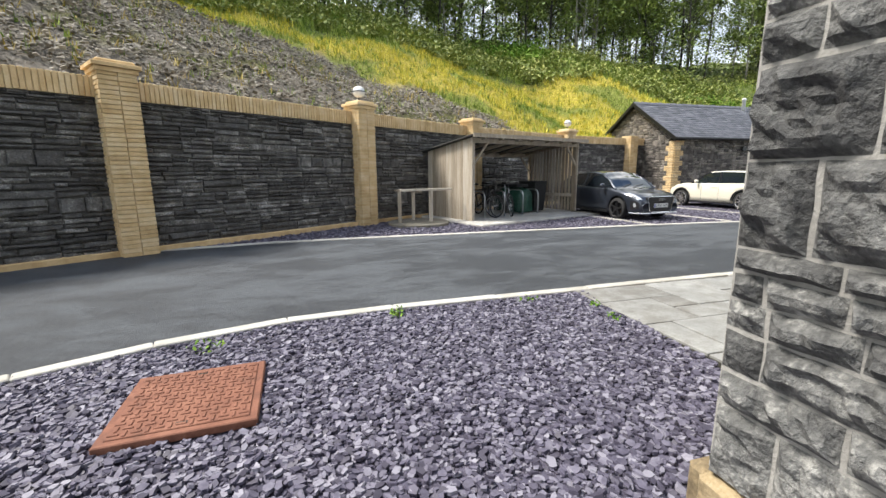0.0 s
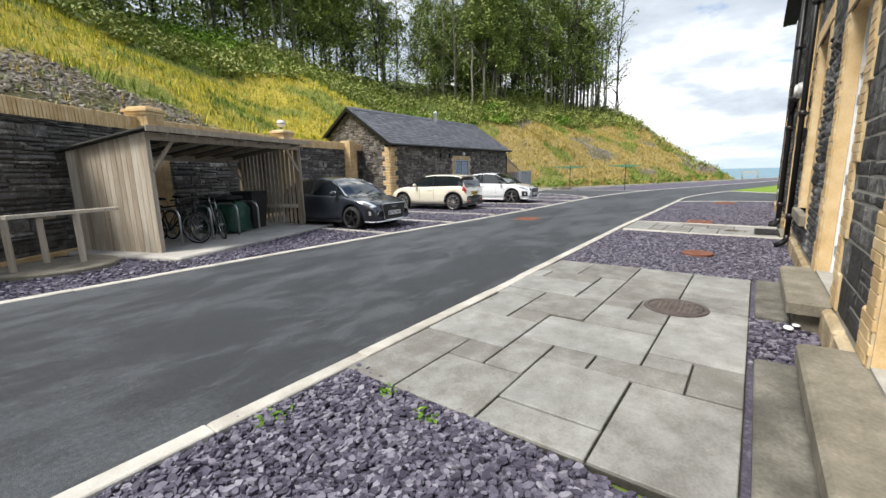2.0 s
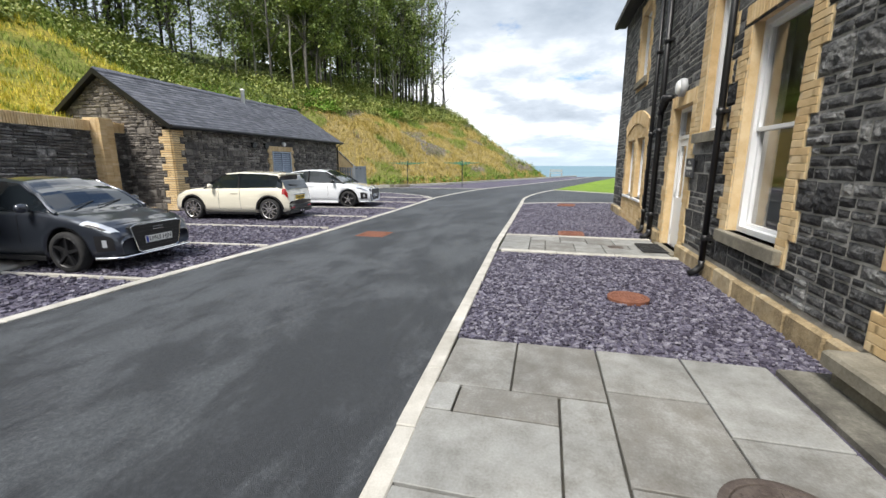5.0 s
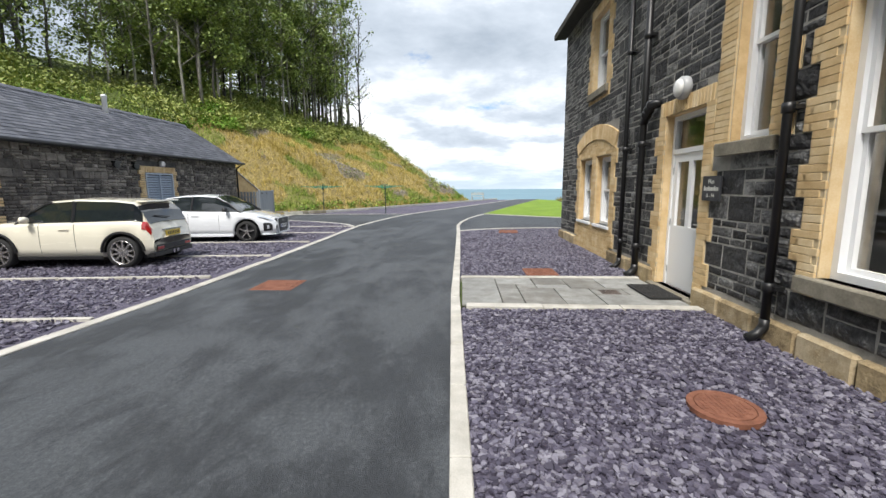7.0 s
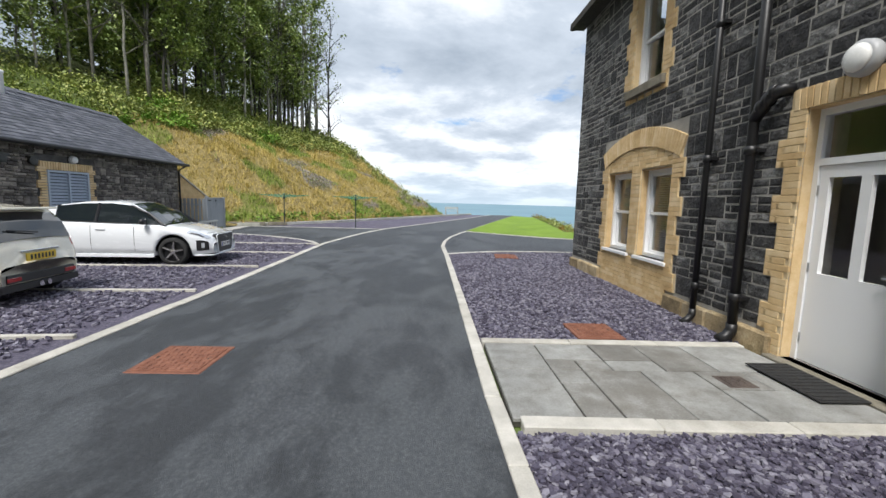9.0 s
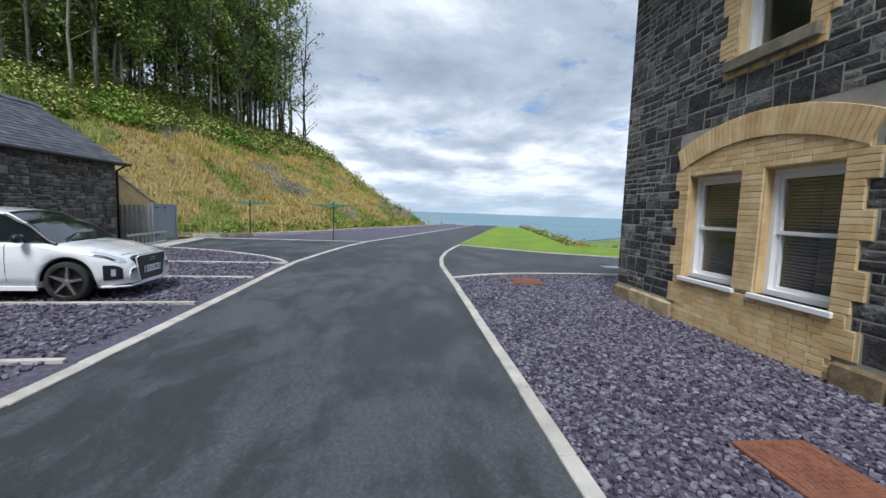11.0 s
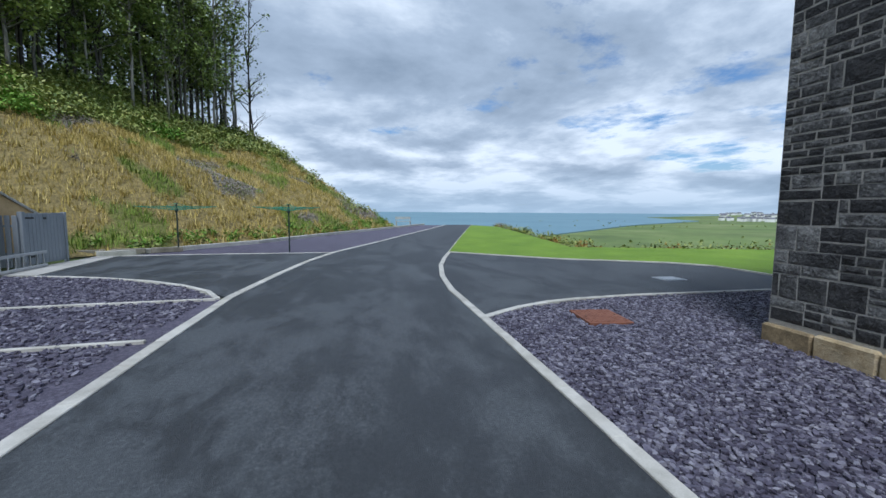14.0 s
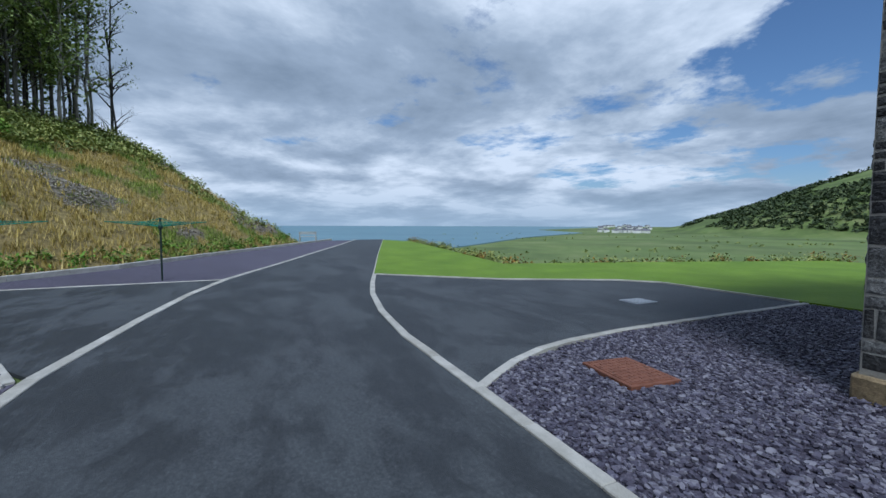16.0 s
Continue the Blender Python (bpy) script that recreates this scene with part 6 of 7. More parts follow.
# ---- rotary dryers and bench ----
DRYER_GREEN = plain("green_line", (0.015, 0.22, 0.14), 0.5)
DRYER_POLE = plain("dark_green_pole", (0.02, 0.035, 0.03), 0.4)
for x, y, rz in ((32.6, 13.2, 10), (32.2, 9.1, 35)):
    dd = thing("rotary_dryer", "open rotary clothes dryer with green lines", "clothes dryer", pose(x, y, -0.02, 0, 0, rz), group="rotary dryers")
    part("pole", Geo().tube([(0, 0, 0), (0, 0, 1.85)], 0.028, 10), DRYER_POLE, dd)
    part("hub", Geo().lathe([(0.05, 1.52), (0.06, 1.55), (0.06, 1.64), (0.04, 1.67)], 12), DRYER_POLE, dd)
    for k in range(4):
        a = k * math.pi / 2
        arm = part("arm", Geo().tube([(0.04 * math.cos(a), 0.04 * math.sin(a), 1.60), (1.35 * math.cos(a), 1.35 * math.sin(a), 1.74)], 0.012, 6), DRYER_GREEN, dd)
        part("strut", Geo().tube([(0.02 * math.cos(a), 0.02 * math.sin(a), 1.85), (0.6 * math.cos(a), 0.6 * math.sin(a), 1.66)], 0.008, 5), DRYER_GREEN, arm)
    for r in (0.35, 0.6, 0.85, 1.1, 1.32):
        z = 1.6 + 0.14 * r / 1.35
        part("line", Geo().tube([(r * math.cos(k * math.pi / 2), r * math.sin(k * math.pi / 2), z) for k in range(5)], 0.006, 4), DRYER_GREEN, dd)
bench = thing("bench", "pale timber bench at the far end of the drive", "bench", pose(58.5, 2.3, 0.0, 0, 0, 75))
for z in (0.45, 0.70, 0.85):
    part("slat", Geo().soft_box(-0.8, 0.8, -0.2 if z < 0.5 else 0.2, 0.2 if z < 0.5 else 0.24, z, z + (0.04 if z < 0.5 else 0.09), 0.006), CONCRETE, bench)
for x in (-0.75, 0.7):
    part("end_frame", Geo().box(x, x + 0.06, -0.2, -0.14, 0, 0.45).box(x, x + 0.06, 0.18, 0.24, 0, 0.95), CONCRETE, bench)
# old timber baulks along the bank foot
for k in range(4):
    tagged(new("timber_baulk", Geo().soft_box(-0.5, 0.5, -0.1, 0.1, 0, 0.18, 0.02, pose(31.0 + k * 0.5, 16.7 - k * 1.05, 0.0, 0, 0, -64)).mesh("timber_baulk", SANDSTONE)), "short pale baulk at the foot of the bank", "baulk", "bank baulks")

# ---- parked cars ----


def lerp_at(table, x):
    for (a, va), (b, vb) in zip(table, table[1:]):
        if a <= x <= b:
            f = (x - a) / (b - a)
            f = f * f * (3 - 2 * f) * 0.5 + f * 0.5
            return va + (vb - va) * f
    return table[0][1] if x < table[0][0] else table[-1][1]


CAR_GLASS = plain("tinted_car_glass", (0.012, 0.016, 0.020), 0.04, 0.0, 1.0)
TRIM = plain("black_trim", (0.012, 0.012, 0.013), 0.45)
CHROME = plain("bright_trim", (0.70, 0.71, 0.72), 0.15, 1.0)
LENS = plain("clear_lamp_lens", (0.62, 0.65, 0.68), 0.08, 0.4, 1.0)
RED_LENS = plain("red_lamp_lens", (0.35, 0.012, 0.010), 0.12, 0.0, 1.0)
PLATE_W = plain("white_plate", (0.75, 0.75, 0.72), 0.4)
PLATE_Y = plain("yellow_plate", (0.72, 0.50, 0.04), 0.4)
INK = plain("plate_ink", (0.01, 0.01, 0.01), 0.5)
EU_BLUE = plain("plate_blue", (0.02, 0.05, 0.35), 0.5)


def car(name, label, m, paint, spec):
    """A small hatchback lofted from sections; x runs forward."""
    L, Wd, wb, fo, R = spec["length"], spec["width"], spec["wheelbase"], spec["front"], spec["wheel"]
    x1, x0 = L / 2, -L / 2
    fx = x1 - fo
    rx = fx - wb
    deck, roof = spec["deck"], spec["roof"]
    c = thing(name, label, "car", m, "parked cars")

    def half(x):
        t = abs(x) / (L / 2)
        return Wd / 2 * (1 - 0.05 * t ** 2 - (0.19 if x > 0 else 0.13) * t ** 9)

    def low(x):
        z = spec["sill"] + 0.06 * max(0, abs(x) / (L / 2) - 0.8) * 5
        for ax in (fx, rx):
            d = abs(x - ax)
            if d < R + 0.055:
                z = max(z, R + math.sqrt((R + 0.055) ** 2 - d * d) * 0.98)
        return z

    def ring(x):
        w, zt, zb = half(x), lerp_at(deck, x), low(x)
        zb = min(zb, zt - 0.06)
        sh = zt - 0.05
        zm = spec["sill"] + 0.30
        pts = [(0.0, zb), (0.72 * w, zb), (0.95 * w, zb + 0.015), (0.99 * w, max(zb + 0.03, min(zm - 0.1, sh - 0.08))), (1.0 * w, max(zb + 0.04, min(zm + 0.1, sh - 0.05))), (0.985 * w, max(zb + 0.05, sh - 0.03)), (0.945 * w, sh + 0.022), (0.86 * w, zt), (0.5 * w, zt + 0.018), (0.0, zt + 0.025)]
        return pts

    n = 110
    xs = [x0 + L * (0.5 - 0.5 * math.cos(math.pi * k / n)) * 0.55 + L * k / n * 0.45 for k in range(n + 1)]
    body = Geo()
    k9 = 19
    for x in xs:
        r = ring(x)
        full = [(x, -y, z) for y, z in r[::-1]] + [(x, y, z) for y, z in r[1:]]
        body.v += full[:k9]
    for i in range(n):
        body.f += [(i * k9 + j, i * k9 + j + 1, (i + 1) * k9 + j + 1, (i + 1) * k9 + j) for j in range(k9 - 1)]
        body.f.append((i * k9 + k9 - 1, i * k9, (i + 1) * k9, (i + 1) * k9 + k9 - 1))
    body.f += [tuple(range(k9)), tuple(range(n * k9 + k9 - 1, n * k9 - 1, -1))]
    part("body", body, paint, c, smooth=True)

    def skin(x, u, off=0.008):
        """A point on the flank, u from the sill (0) over the shoulder to the middle (1), a little proud."""
        r = ring(x)[1:]
        t = u * (len(r) - 1)
        i = min(int(t), len(r) - 2)
        f = t - i
        y, z = r[i][0] * (1 - f) + r[i + 1][0] * f, r[i][1] * (1 - f) + r[i + 1][1] * f
        nx, nz = (r[i + 1][1] - r[i][1]), -(r[i + 1][0] - r[i][0])
        ln = math.hypot(nx, nz) or 1
        return (x + off * 0.3, y + off * nx / ln, z + off * nz / ln)

    def patch(nm, xa, xb, ua, ub, mat, off=0.008, slant=0.0, both=True, lab=""):
        for s in ((1, -1) if both else (1,)):
            g = Geo()
            a, b = 10, 5
            for i in range(a + 1):
                for j in range(b + 1):
                    fu, fx_ = j / b, i / a
                    p = skin(xa + (xb - xa) * fx_ + slant * fu, ua + (ub - ua) * fu, off)
                    g.v.append((p[0], s * p[1], p[2]))
            g.f = [(i * (b + 1) + j, (i + 1) * (b + 1) + j, (i + 1) * (b + 1) + j + 1, i * (b + 1) + j + 1) for i in range(a) for j in range(b)]
            part(nm, g, mat, c, lab, smooth=True)

    # cabin
    glass, shell = Geo(), Geo()
    xa, xb = roof[0][0], roof[-1][0]
    N = 48
    rows = []
    for k in range(N + 1):
        x = xa + (xb - xa) * k / N
        zr = lerp_at(roof, x)
        zb = lerp_at(deck, x) - 0.02
        t = max(0.0, min(1.0, (zr - zb) / (spec["height"] - zb)))
        bw = half(x) * 0.90
        tw = bw * (1 - t) + Wd / 2 * spec["tumble"] * t
        zs = zb + (zr - zb) * 0.90
        rows.append([(x, bw, zb), (x, bw + (tw - bw) * 0.55, zb + (zs - zb) * 0.58), (x, tw + 0.015, zs), (x, tw - 0.05, zr - 0.012), (x, tw * 0.5, zr + 0.012), (x, 0, zr + 0.02)])
    front_edge, rear_edge = spec["screen"], spec["tail"]
    for k in range(N):
        xm = (rows[k][0][0] + rows[k + 1][0][0]) / 2
        for s in (1, -1):
            for j in range(5):
                q = [rows[k][j], rows[k + 1][j], rows[k + 1][j + 1], rows[k][j + 1]]
                q = [(a, s * b, z) for a, b, z in q]
                if j < 2:
                    solid = xm < spec["c_pillar"]
                elif j == 2:
                    solid = rear_edge < xm < front_edge + 0.3
                else:
                    solid = rear_edge < xm < front_edge
                (shell if solid else glass).add(q, [(0, 1, 2, 3)])
    part("glazing", glass, CAR_GLASS, c, "dark tinted glass", smooth=True)
    part("roof_panel", shell, spec.get("roof_paint", paint), c, smooth=True)
    for s in (1, -1):
        edge = [r[2] for r in rows if front_edge - 0.05 < r[0][0]]
        part("windscreen_pillar", Geo().tube([(a, s * (b + 0.0), z) for a, b, z in edge], 0.026, 6), spec.get("pillar", paint), c)
        bx = spec["b_pillar"]
        i = min(range(N), key=lambda k: abs(rows[k][0][0] - bx))
        part("door_pillar", Geo().tube([(a, s * (b + 0.003), z) for a, b, z in rows[i][:3]], 0.032, 6), TRIM, c)
        part("window_trim", Geo().tube([(r[0][0], s * (r[0][1] + 0.012), r[0][2] + 0.015) for r in rows[3:-3]], 0.011, 5), spec.get("waist", TRIM), c)
        mx = front_edge - 0.02 + spec["mirror"]
        mi = part("door_mirror", Geo().lathe([(0.02, -0.09), (0.075, -0.06), (0.085, 0.0), (0.07, 0.06), (0.02, 0.085)], 14, Matrix.Translation((mx, s * (Wd / 2 + 0.07), lerp_at(deck, mx) + 0.06)) @ pose(0, 0, 0, 90, 0, 0) @ Matrix.Diagonal((0.75, 0.85, 1.05, 1))), spec.get("mirror_paint", paint), c, smooth=True)
        part("mirror_arm", Geo().tube([(mx, s * (half(mx) * 0.93), lerp_at(deck, mx) + 0.0), (mx, s * (Wd / 2 + 0.03), lerp_at(deck, mx) + 0.04)], 0.02, 6), TRIM, mi)
    # wheels
    for ax, nm in ((fx, "front_wheel"), (rx, "rear_wheel")):
        for s in (1, -1):
            mm = Matrix.Translation((ax, s * (Wd / 2 - 0.105), R)) @ pose(0, 0, 0, -90 * s)
            tyre = part(nm, Geo().lathe([(R * 0.75, -0.09), (R * 0.93, -0.10), (R, -0.07), (R, 0.07), (R * 0.93, 0.10), (R * 0.77, 0.095)], 36, mm, False), TYRE, c, "black tyre", smooth=True)
            part("rim", Geo().lathe([(R * 0.78, 0.02), (R * 0.78, 0.098), (R * 0.74, 0.098), (R * 0.72, 0.05), (R * 0.70, 0.03)], 32, mm, False), spec["rim"], tyre, smooth=True)
            part("brake_disc", Geo().lathe([(R * 0.70, 0.0), (R * 0.70, 0.02), (0.02, 0.02)], 24, mm), TRIM, tyre)
            for k in range(spec["spokes"]):
                a = 360 * k / spec["spokes"] + 12
                part("spoke", Geo().add([(0.03, -0.030, 0.05), (R * 0.74, -0.018, 0.05), (R * 0.74, 0.018, 0.05), (0.03, 0.030, 0.05), (0.03, -0.026, 0.085), (R * 0.74, -0.013, 0.095), (R * 0.74, 0.013, 0.095), (0.03, 0.026, 0.085)], [(3, 2, 1, 0), (4, 5, 6, 7), (0, 1, 5, 4), (1, 2, 6, 5), (2, 3, 7, 6), (3, 0, 4, 7)]).move(mm @ pose(0, 0, 0, 0, 0, a)), spec["spoke_paint"], tyre)
            part("hub_cap", Geo().lathe([(0.05, 0.05), (0.05, 0.092), (0.02, 0.098)], 16, mm), spec["spoke_paint"], tyre)
            well = Geo()
            arch = [(ax + (R + 0.05) * math.cos(a), R + (R + 0.05) * math.sin(a)) for a in [math.pi * k / 18 for k in range(19)]]
            well.v = [(x, s * (Wd / 2 - 0.03), z) for x, z in arch] + [(x, s * (Wd / 2 - 0.36), z) for x, z in arch]
            well.f = [(k, k + 1, 20 + k, 19 + k) for k in range(18)] + [tuple(range(19, 38))]
            part("wheel_arch_liner", well, TRIM, c)
            if spec.get("arch_trim"):
                part("arch_trim", Geo().tube([(x, s * (half(x) + 0.004), z + 0.012) for x, z in [(ax + (R + 0.075) * math.cos(a), R + (R + 0.075) * math.sin(a)) for a in [math.pi * k / 18 for k in range(19)]]], 0.028, 6), TRIM, c)
    part("underbody", Geo().box(x0 + 0.25, x1 - 0.25, -Wd / 2 + 0.2, Wd / 2 - 0.2, 0.17, 0.30), TRIM, c)
    # door shut lines and handles
    for s in (1, -1):
        for dx in (spec["b_pillar"] - 0.06, front_edge + 0.16):
            part("shut_line", Geo().tube([(p[0], s * p[1], p[2]) for p in [skin(dx, u / 10, 0.001) for u in range(2, 7)]], 0.005, 4), TRIM, c)
        hx = spec["b_pillar"] + 0.14
        hp = skin(hx, 0.5, 0.01)
        part("door_handle", Geo().soft_box(hx - 0.10, hx + 0.10, s * hp[1] - 0.016, s * hp[1] + 0.016, 0.79, 0.815, 0.006), spec.get("handle", paint), c)
        part("sill_trim", Geo().soft_box(rx + R + 0.08, fx - R - 0.08, s * half(0) * 0.965 - 0.015, s * half(0) * 0.965 + 0.015, spec["sill"] - 0.02, spec["sill"] + 0.05, 0.008), spec.get("sill_paint", TRIM), c)
    return c, patch, skin, half, fx, rx, part


A_DECK = [(-1.975, 0.62), (-1.93, 0.80), (-1.80, 0.93), (-1.2, 0.965), (0.2, 0.935), (0.80, 0.925), (1.25, 0.86), (1.65, 0.765), (1.85, 0.685), (1.94, 0.60), (1.976, 0.50)]
A_ROOF = [(-1.90, 0.92), (-1.55, 1.20), (-1.25, 1.335), (-0.7, 1.405), (-0.2, 1.42), (0.2, 1.385), (0.55, 1.22), (1.02, 0.90)]


def grille_front(c, x, zc, w, h, plate, mat_frame, plate_text):
    pts = [(-w / 2, h * 0.42), (-w * 0.42, h / 2), (w * 0.42, h / 2), (w / 2, h * 0.42), (w * 0.40, -h * 0.42), (w * 0.34, -h / 2), (-w * 0.34, -h / 2), (-w * 0.40, -h * 0.42)]
    g = Geo()
    g.v = [(x - 0.10, y, zc + z) for y, z in pts] + [(x, y, zc + z) for y, z in pts]
    g.f = [tuple(range(8, 16)), tuple(range(7, -1, -1))] + [(k, (k + 1) % 8, 8 + (k + 1) % 8, 8 + k) for k in range(8)]
    gr = part("grille", g, TRIM, c, "black radiator grille")
    for k in range(6):
        z = zc + h * (0.36 - k * 0.14)
        part("grille_bar", Geo().box(x, x + 0.008, -w * 0.40, w * 0.40, z - 0.008, z + 0.008), TRIM, gr)
    part("grille_surround", Geo().tube([(x, y, zc + z) for y, z in pts + pts[:1]], 0.013, 6), mat_frame, gr)
    part("badge", Geo().box(x + 0.008, x + 0.014, -0.10, 0.10, zc + h * 0.25, zc + h * 0.25 + 0.012).box(x + 0.008, x + 0.014, -0.10, 0.10, zc + h * 0.25 + 0.04, zc + h * 0.25 + 0.052), CHROME, gr, "bright plain badge")
    pl = part("number_plate", Geo().soft_box(x + 0.006, x + 0.022, -0.26, 0.26, zc - h * 0.20, zc - h * 0.20 + 0.112, 0.003), PLATE_W, c, "white number plate")
    part("plate_band", Geo().box(x + 0.022, x + 0.0235, -0.255, -0.215, zc - h * 0.19, zc - h * 0.19 + 0.10), EU_BLUE, pl)
    lettering(plate_text, 0.102, pose(x + 0.0235, 0.02, zc - h * 0.20 + 0.056, 90, 0, 90), pl, INK, "plate_text")


def hatch(label, m, paint, rim, spoke, text, frame_mat, extra):
    spec = dict(length=3.95, width=1.74, height=1.42, wheelbase=2.469, front=0.80, wheel=0.315, deck=A_DECK, roof=A_ROOF, sill=0.20, tumble=0.66, screen=0.22, tail=-1.22, c_pillar=-1.28, b_pillar=-0.45, mirror=0.42, rim=rim, spoke_paint=spoke, spokes=5)
    spec.update(extra)
    c, patch, skin, half, fx, rx, _ = car("hatchback_car", label, m, paint, spec)
    grille_front(c, 1.985, 0.475, 0.98, 0.44, None, frame_mat, text)
    patch("headlight", 1.45, 1.86, 0.52, 0.72, LENS, 0.010, 0.06, lab="clear wedge headlight")
    patch("headlight_inner", 1.52, 1.78, 0.53, 0.60, TRIM, 0.013, 0.04)
    patch("lower_intake", 1.66, 1.90, 0.20, 0.36, TRIM, 0.010, 0.0, lab="black lower air intake")
    patch("fog_lamp", 1.76, 1.82, 0.25, 0.32, LENS, 0.014)
    part("bumper_lip", Geo().tube([(x, s * (half(x) * 0.97), 0.225) for s, x in [(-1, 1.62), (-1, 1.8), (-1, 1.9), (-1, 1.96)]] + [(1.985, 0, 0.225)] + [(x, half(x) * 0.97, 0.225) for x in (1.96, 1.9, 1.8, 1.62)], 0.018, 6), frame_mat, c, "pale lower lip of the bumper")
    patch("tail_lamp", -1.96, -1.80, 0.5, 0.72, RED_LENS, 0.010, lab="red tail lamp")
    part("bonnet_line", Geo().tube([(1.80, s * 0.0 + y, lerp_at(A_DECK, 1.80) + 0.02) for s, y in [(0, -0.55), (0, -0.2), (0, 0.2), (0, 0.55)]], 0.004, 4), TRIM, c)
    part("wiper", Geo().tube([(1.0, -0.1, 0.955), (0.86, 0.45, 1.02)], 0.009, 5), TRIM, c)
    part("wiper", Geo().tube([(1.0, -0.55, 0.955), (0.86, -0.05, 1.03)], 0.009, 5), TRIM, c)
    return c


GREY_PAINT = plain("dark_grey_metallic_paint", (0.040, 0.047, 0.062), 0.30, 0.5, 1.0)
WHITE_PAINT = plain("white_car_paint", (0.74, 0.76, 0.78), 0.25, 0.0, 1.0)
CREAM_PAINT = plain("cream_car_paint", (0.74, 0.70, 0.57), 0.25, 0.0, 1.0)
ALLOY = plain("polished_alloy", (0.62, 0.60, 0.58), 0.25, 0.9)
hatch("dark grey metallic three-door hatchback parked nose out", pose(9.12, 11.68, -0.012, 0, 0, -86), GREY_PAINT, TRIM, TRIM, "LM65 HJN", CHROME, dict(waist=CHROME))
hatch("white three-door hatchback with black pillars parked nose out", pose(19.02, 12.0, -0.012, 0, 0, -85), WHITE_PAINT, TRIM, ALLOY, "LP13 WLB", WHITE_PAINT, dict(mirror_paint=TRIM, pillar=TRIM, sill_paint=WHITE_PAINT))

M_DECK = [(-1.86, 0.55), (-1.84, 0.78), (-1.76, 0.93), (-1.5, 0.975), (-0.3, 0.955), (0.75, 0.935), (1.1, 0.92), (1.45, 0.865), (1.70, 0.775), (1.80, 0.68), (1.86, 0.52)]
M_ROOF = [(-1.80, 0.90), (-1.66, 1.20), (-1.52, 1.345), (-1.1, 1.392), (-0.4, 1.41), (0.15, 1.375), (0.45, 1.20), (0.78, 0.90)]
mini_spec = dict(length=3.72, width=1.68, height=1.41, wheelbase=2.467, front=0.70, wheel=0.32, deck=M_DECK, roof=M_ROOF, sill=0.21, tumble=0.74, screen=0.12, tail=-1.56, c_pillar=-1.70, b_pillar=-0.35, mirror=0.36, rim=ALLOY, spoke_paint=ALLOY, spokes=10, arch_trim=True, pillar=TRIM, waist=CHROME)
mini, mpatch, mskin, mhalf, mfx, mrx, _ = car("supermini_car", "cream supermini with black wheel arches parked tail out", pose(14.93, 12.60, -0.012, 0, 0, 95), CREAM_PAINT, mini_spec)
mpatch("tail_lamp", -1.845, -1.70, 0.46, 0.70, RED_LENS, 0.014, lab="red upright tail lamp")
mpatch("headlight", 1.45, 1.72, 0.60, 0.78, LENS, 0.012, lab="round clear headlight")
part("rear_bumper_insert", Geo().soft_box(-1.885, -1.84, -0.60, 0.60, 0.32, 0.44, 0.01), TRIM, mini, "black rear bumper insert")
part("rear_skirt", Geo().soft_box(-1.875, -1.70, -0.70, 0.70, 0.20, 0.31, 0.02), TRIM, mini)
for s in (-1, 1):
    part("reflector", Geo().soft_box(-1.892, -1.88, s * 0.50 - 0.11, s * 0.50 + 0.11, 0.345, 0.40, 0.004), RED_LENS, mini, "red bumper reflector")
    part("exhaust_tip", Geo().tube([(-1.90, s * 0.07, 0.245), (-1.72, s * 0.07, 0.245)], 0.04, 14), CHROME, mini)
part("tailgate_handle", Geo().soft_box(-1.868, -1.84, -0.34, 0.34, 0.735, 0.76, 0.006), CHROME, mini, "bright tailgate strip")
mp = part("number_plate", Geo().soft_box(-1.878, -1.858, -0.26, 0.26, 0.60, 0.712, 0.003), PLATE_Y, mini, "yellow number plate")
for k in range(7):
    part("plate_mark", Geo().box(-1.8795, -1.8782, -0.21 + k * 0.063, -0.175 + k * 0.063, 0.62, 0.69), INK, mp)
part("spoiler", Geo().soft_box(-1.74, -1.50, -0.55, 0.55, 1.335, 1.365, 0.01), CREAM_PAINT, mini, "roof spoiler")
part("rear_wiper", Geo().tube([(-1.80, -0.05, 1.0), (-1.76, 0.40, 1.05)], 0.012, 5), TRIM, mini)

# ---- vegetation ----
vrnd = random.Random(11)
XS = [p[0] for p in BASE]


def s_of_x(x):
    for i in range(len(XS) - 1):
        if XS[i] <= x <= XS[i + 1]:
            return i + (x - XS[i]) / (XS[i + 1] - XS[i])
    return 0.0


def gold_edge(x):
    """Where the golden grass gives way to scrub, up the bank."""
    return 11.5 - 3.3 * smooth(8, 29, x)


def scree_here(x, d):
    """Bare slaty scree: the west end of the bank, and worn patches of the dry slope."""
    west_end = d < (10.5 - x) * 0.95 + 0.8 * noise.noise(Vector((x / 1.5, d / 1.5, 4.0)))
    patch = 33 < x < 62 and 1.5 < d < 12 and noise.noise(Vector((x / 5.5, d / 2.6, 7.0))) > 0.22
    return west_end or patch


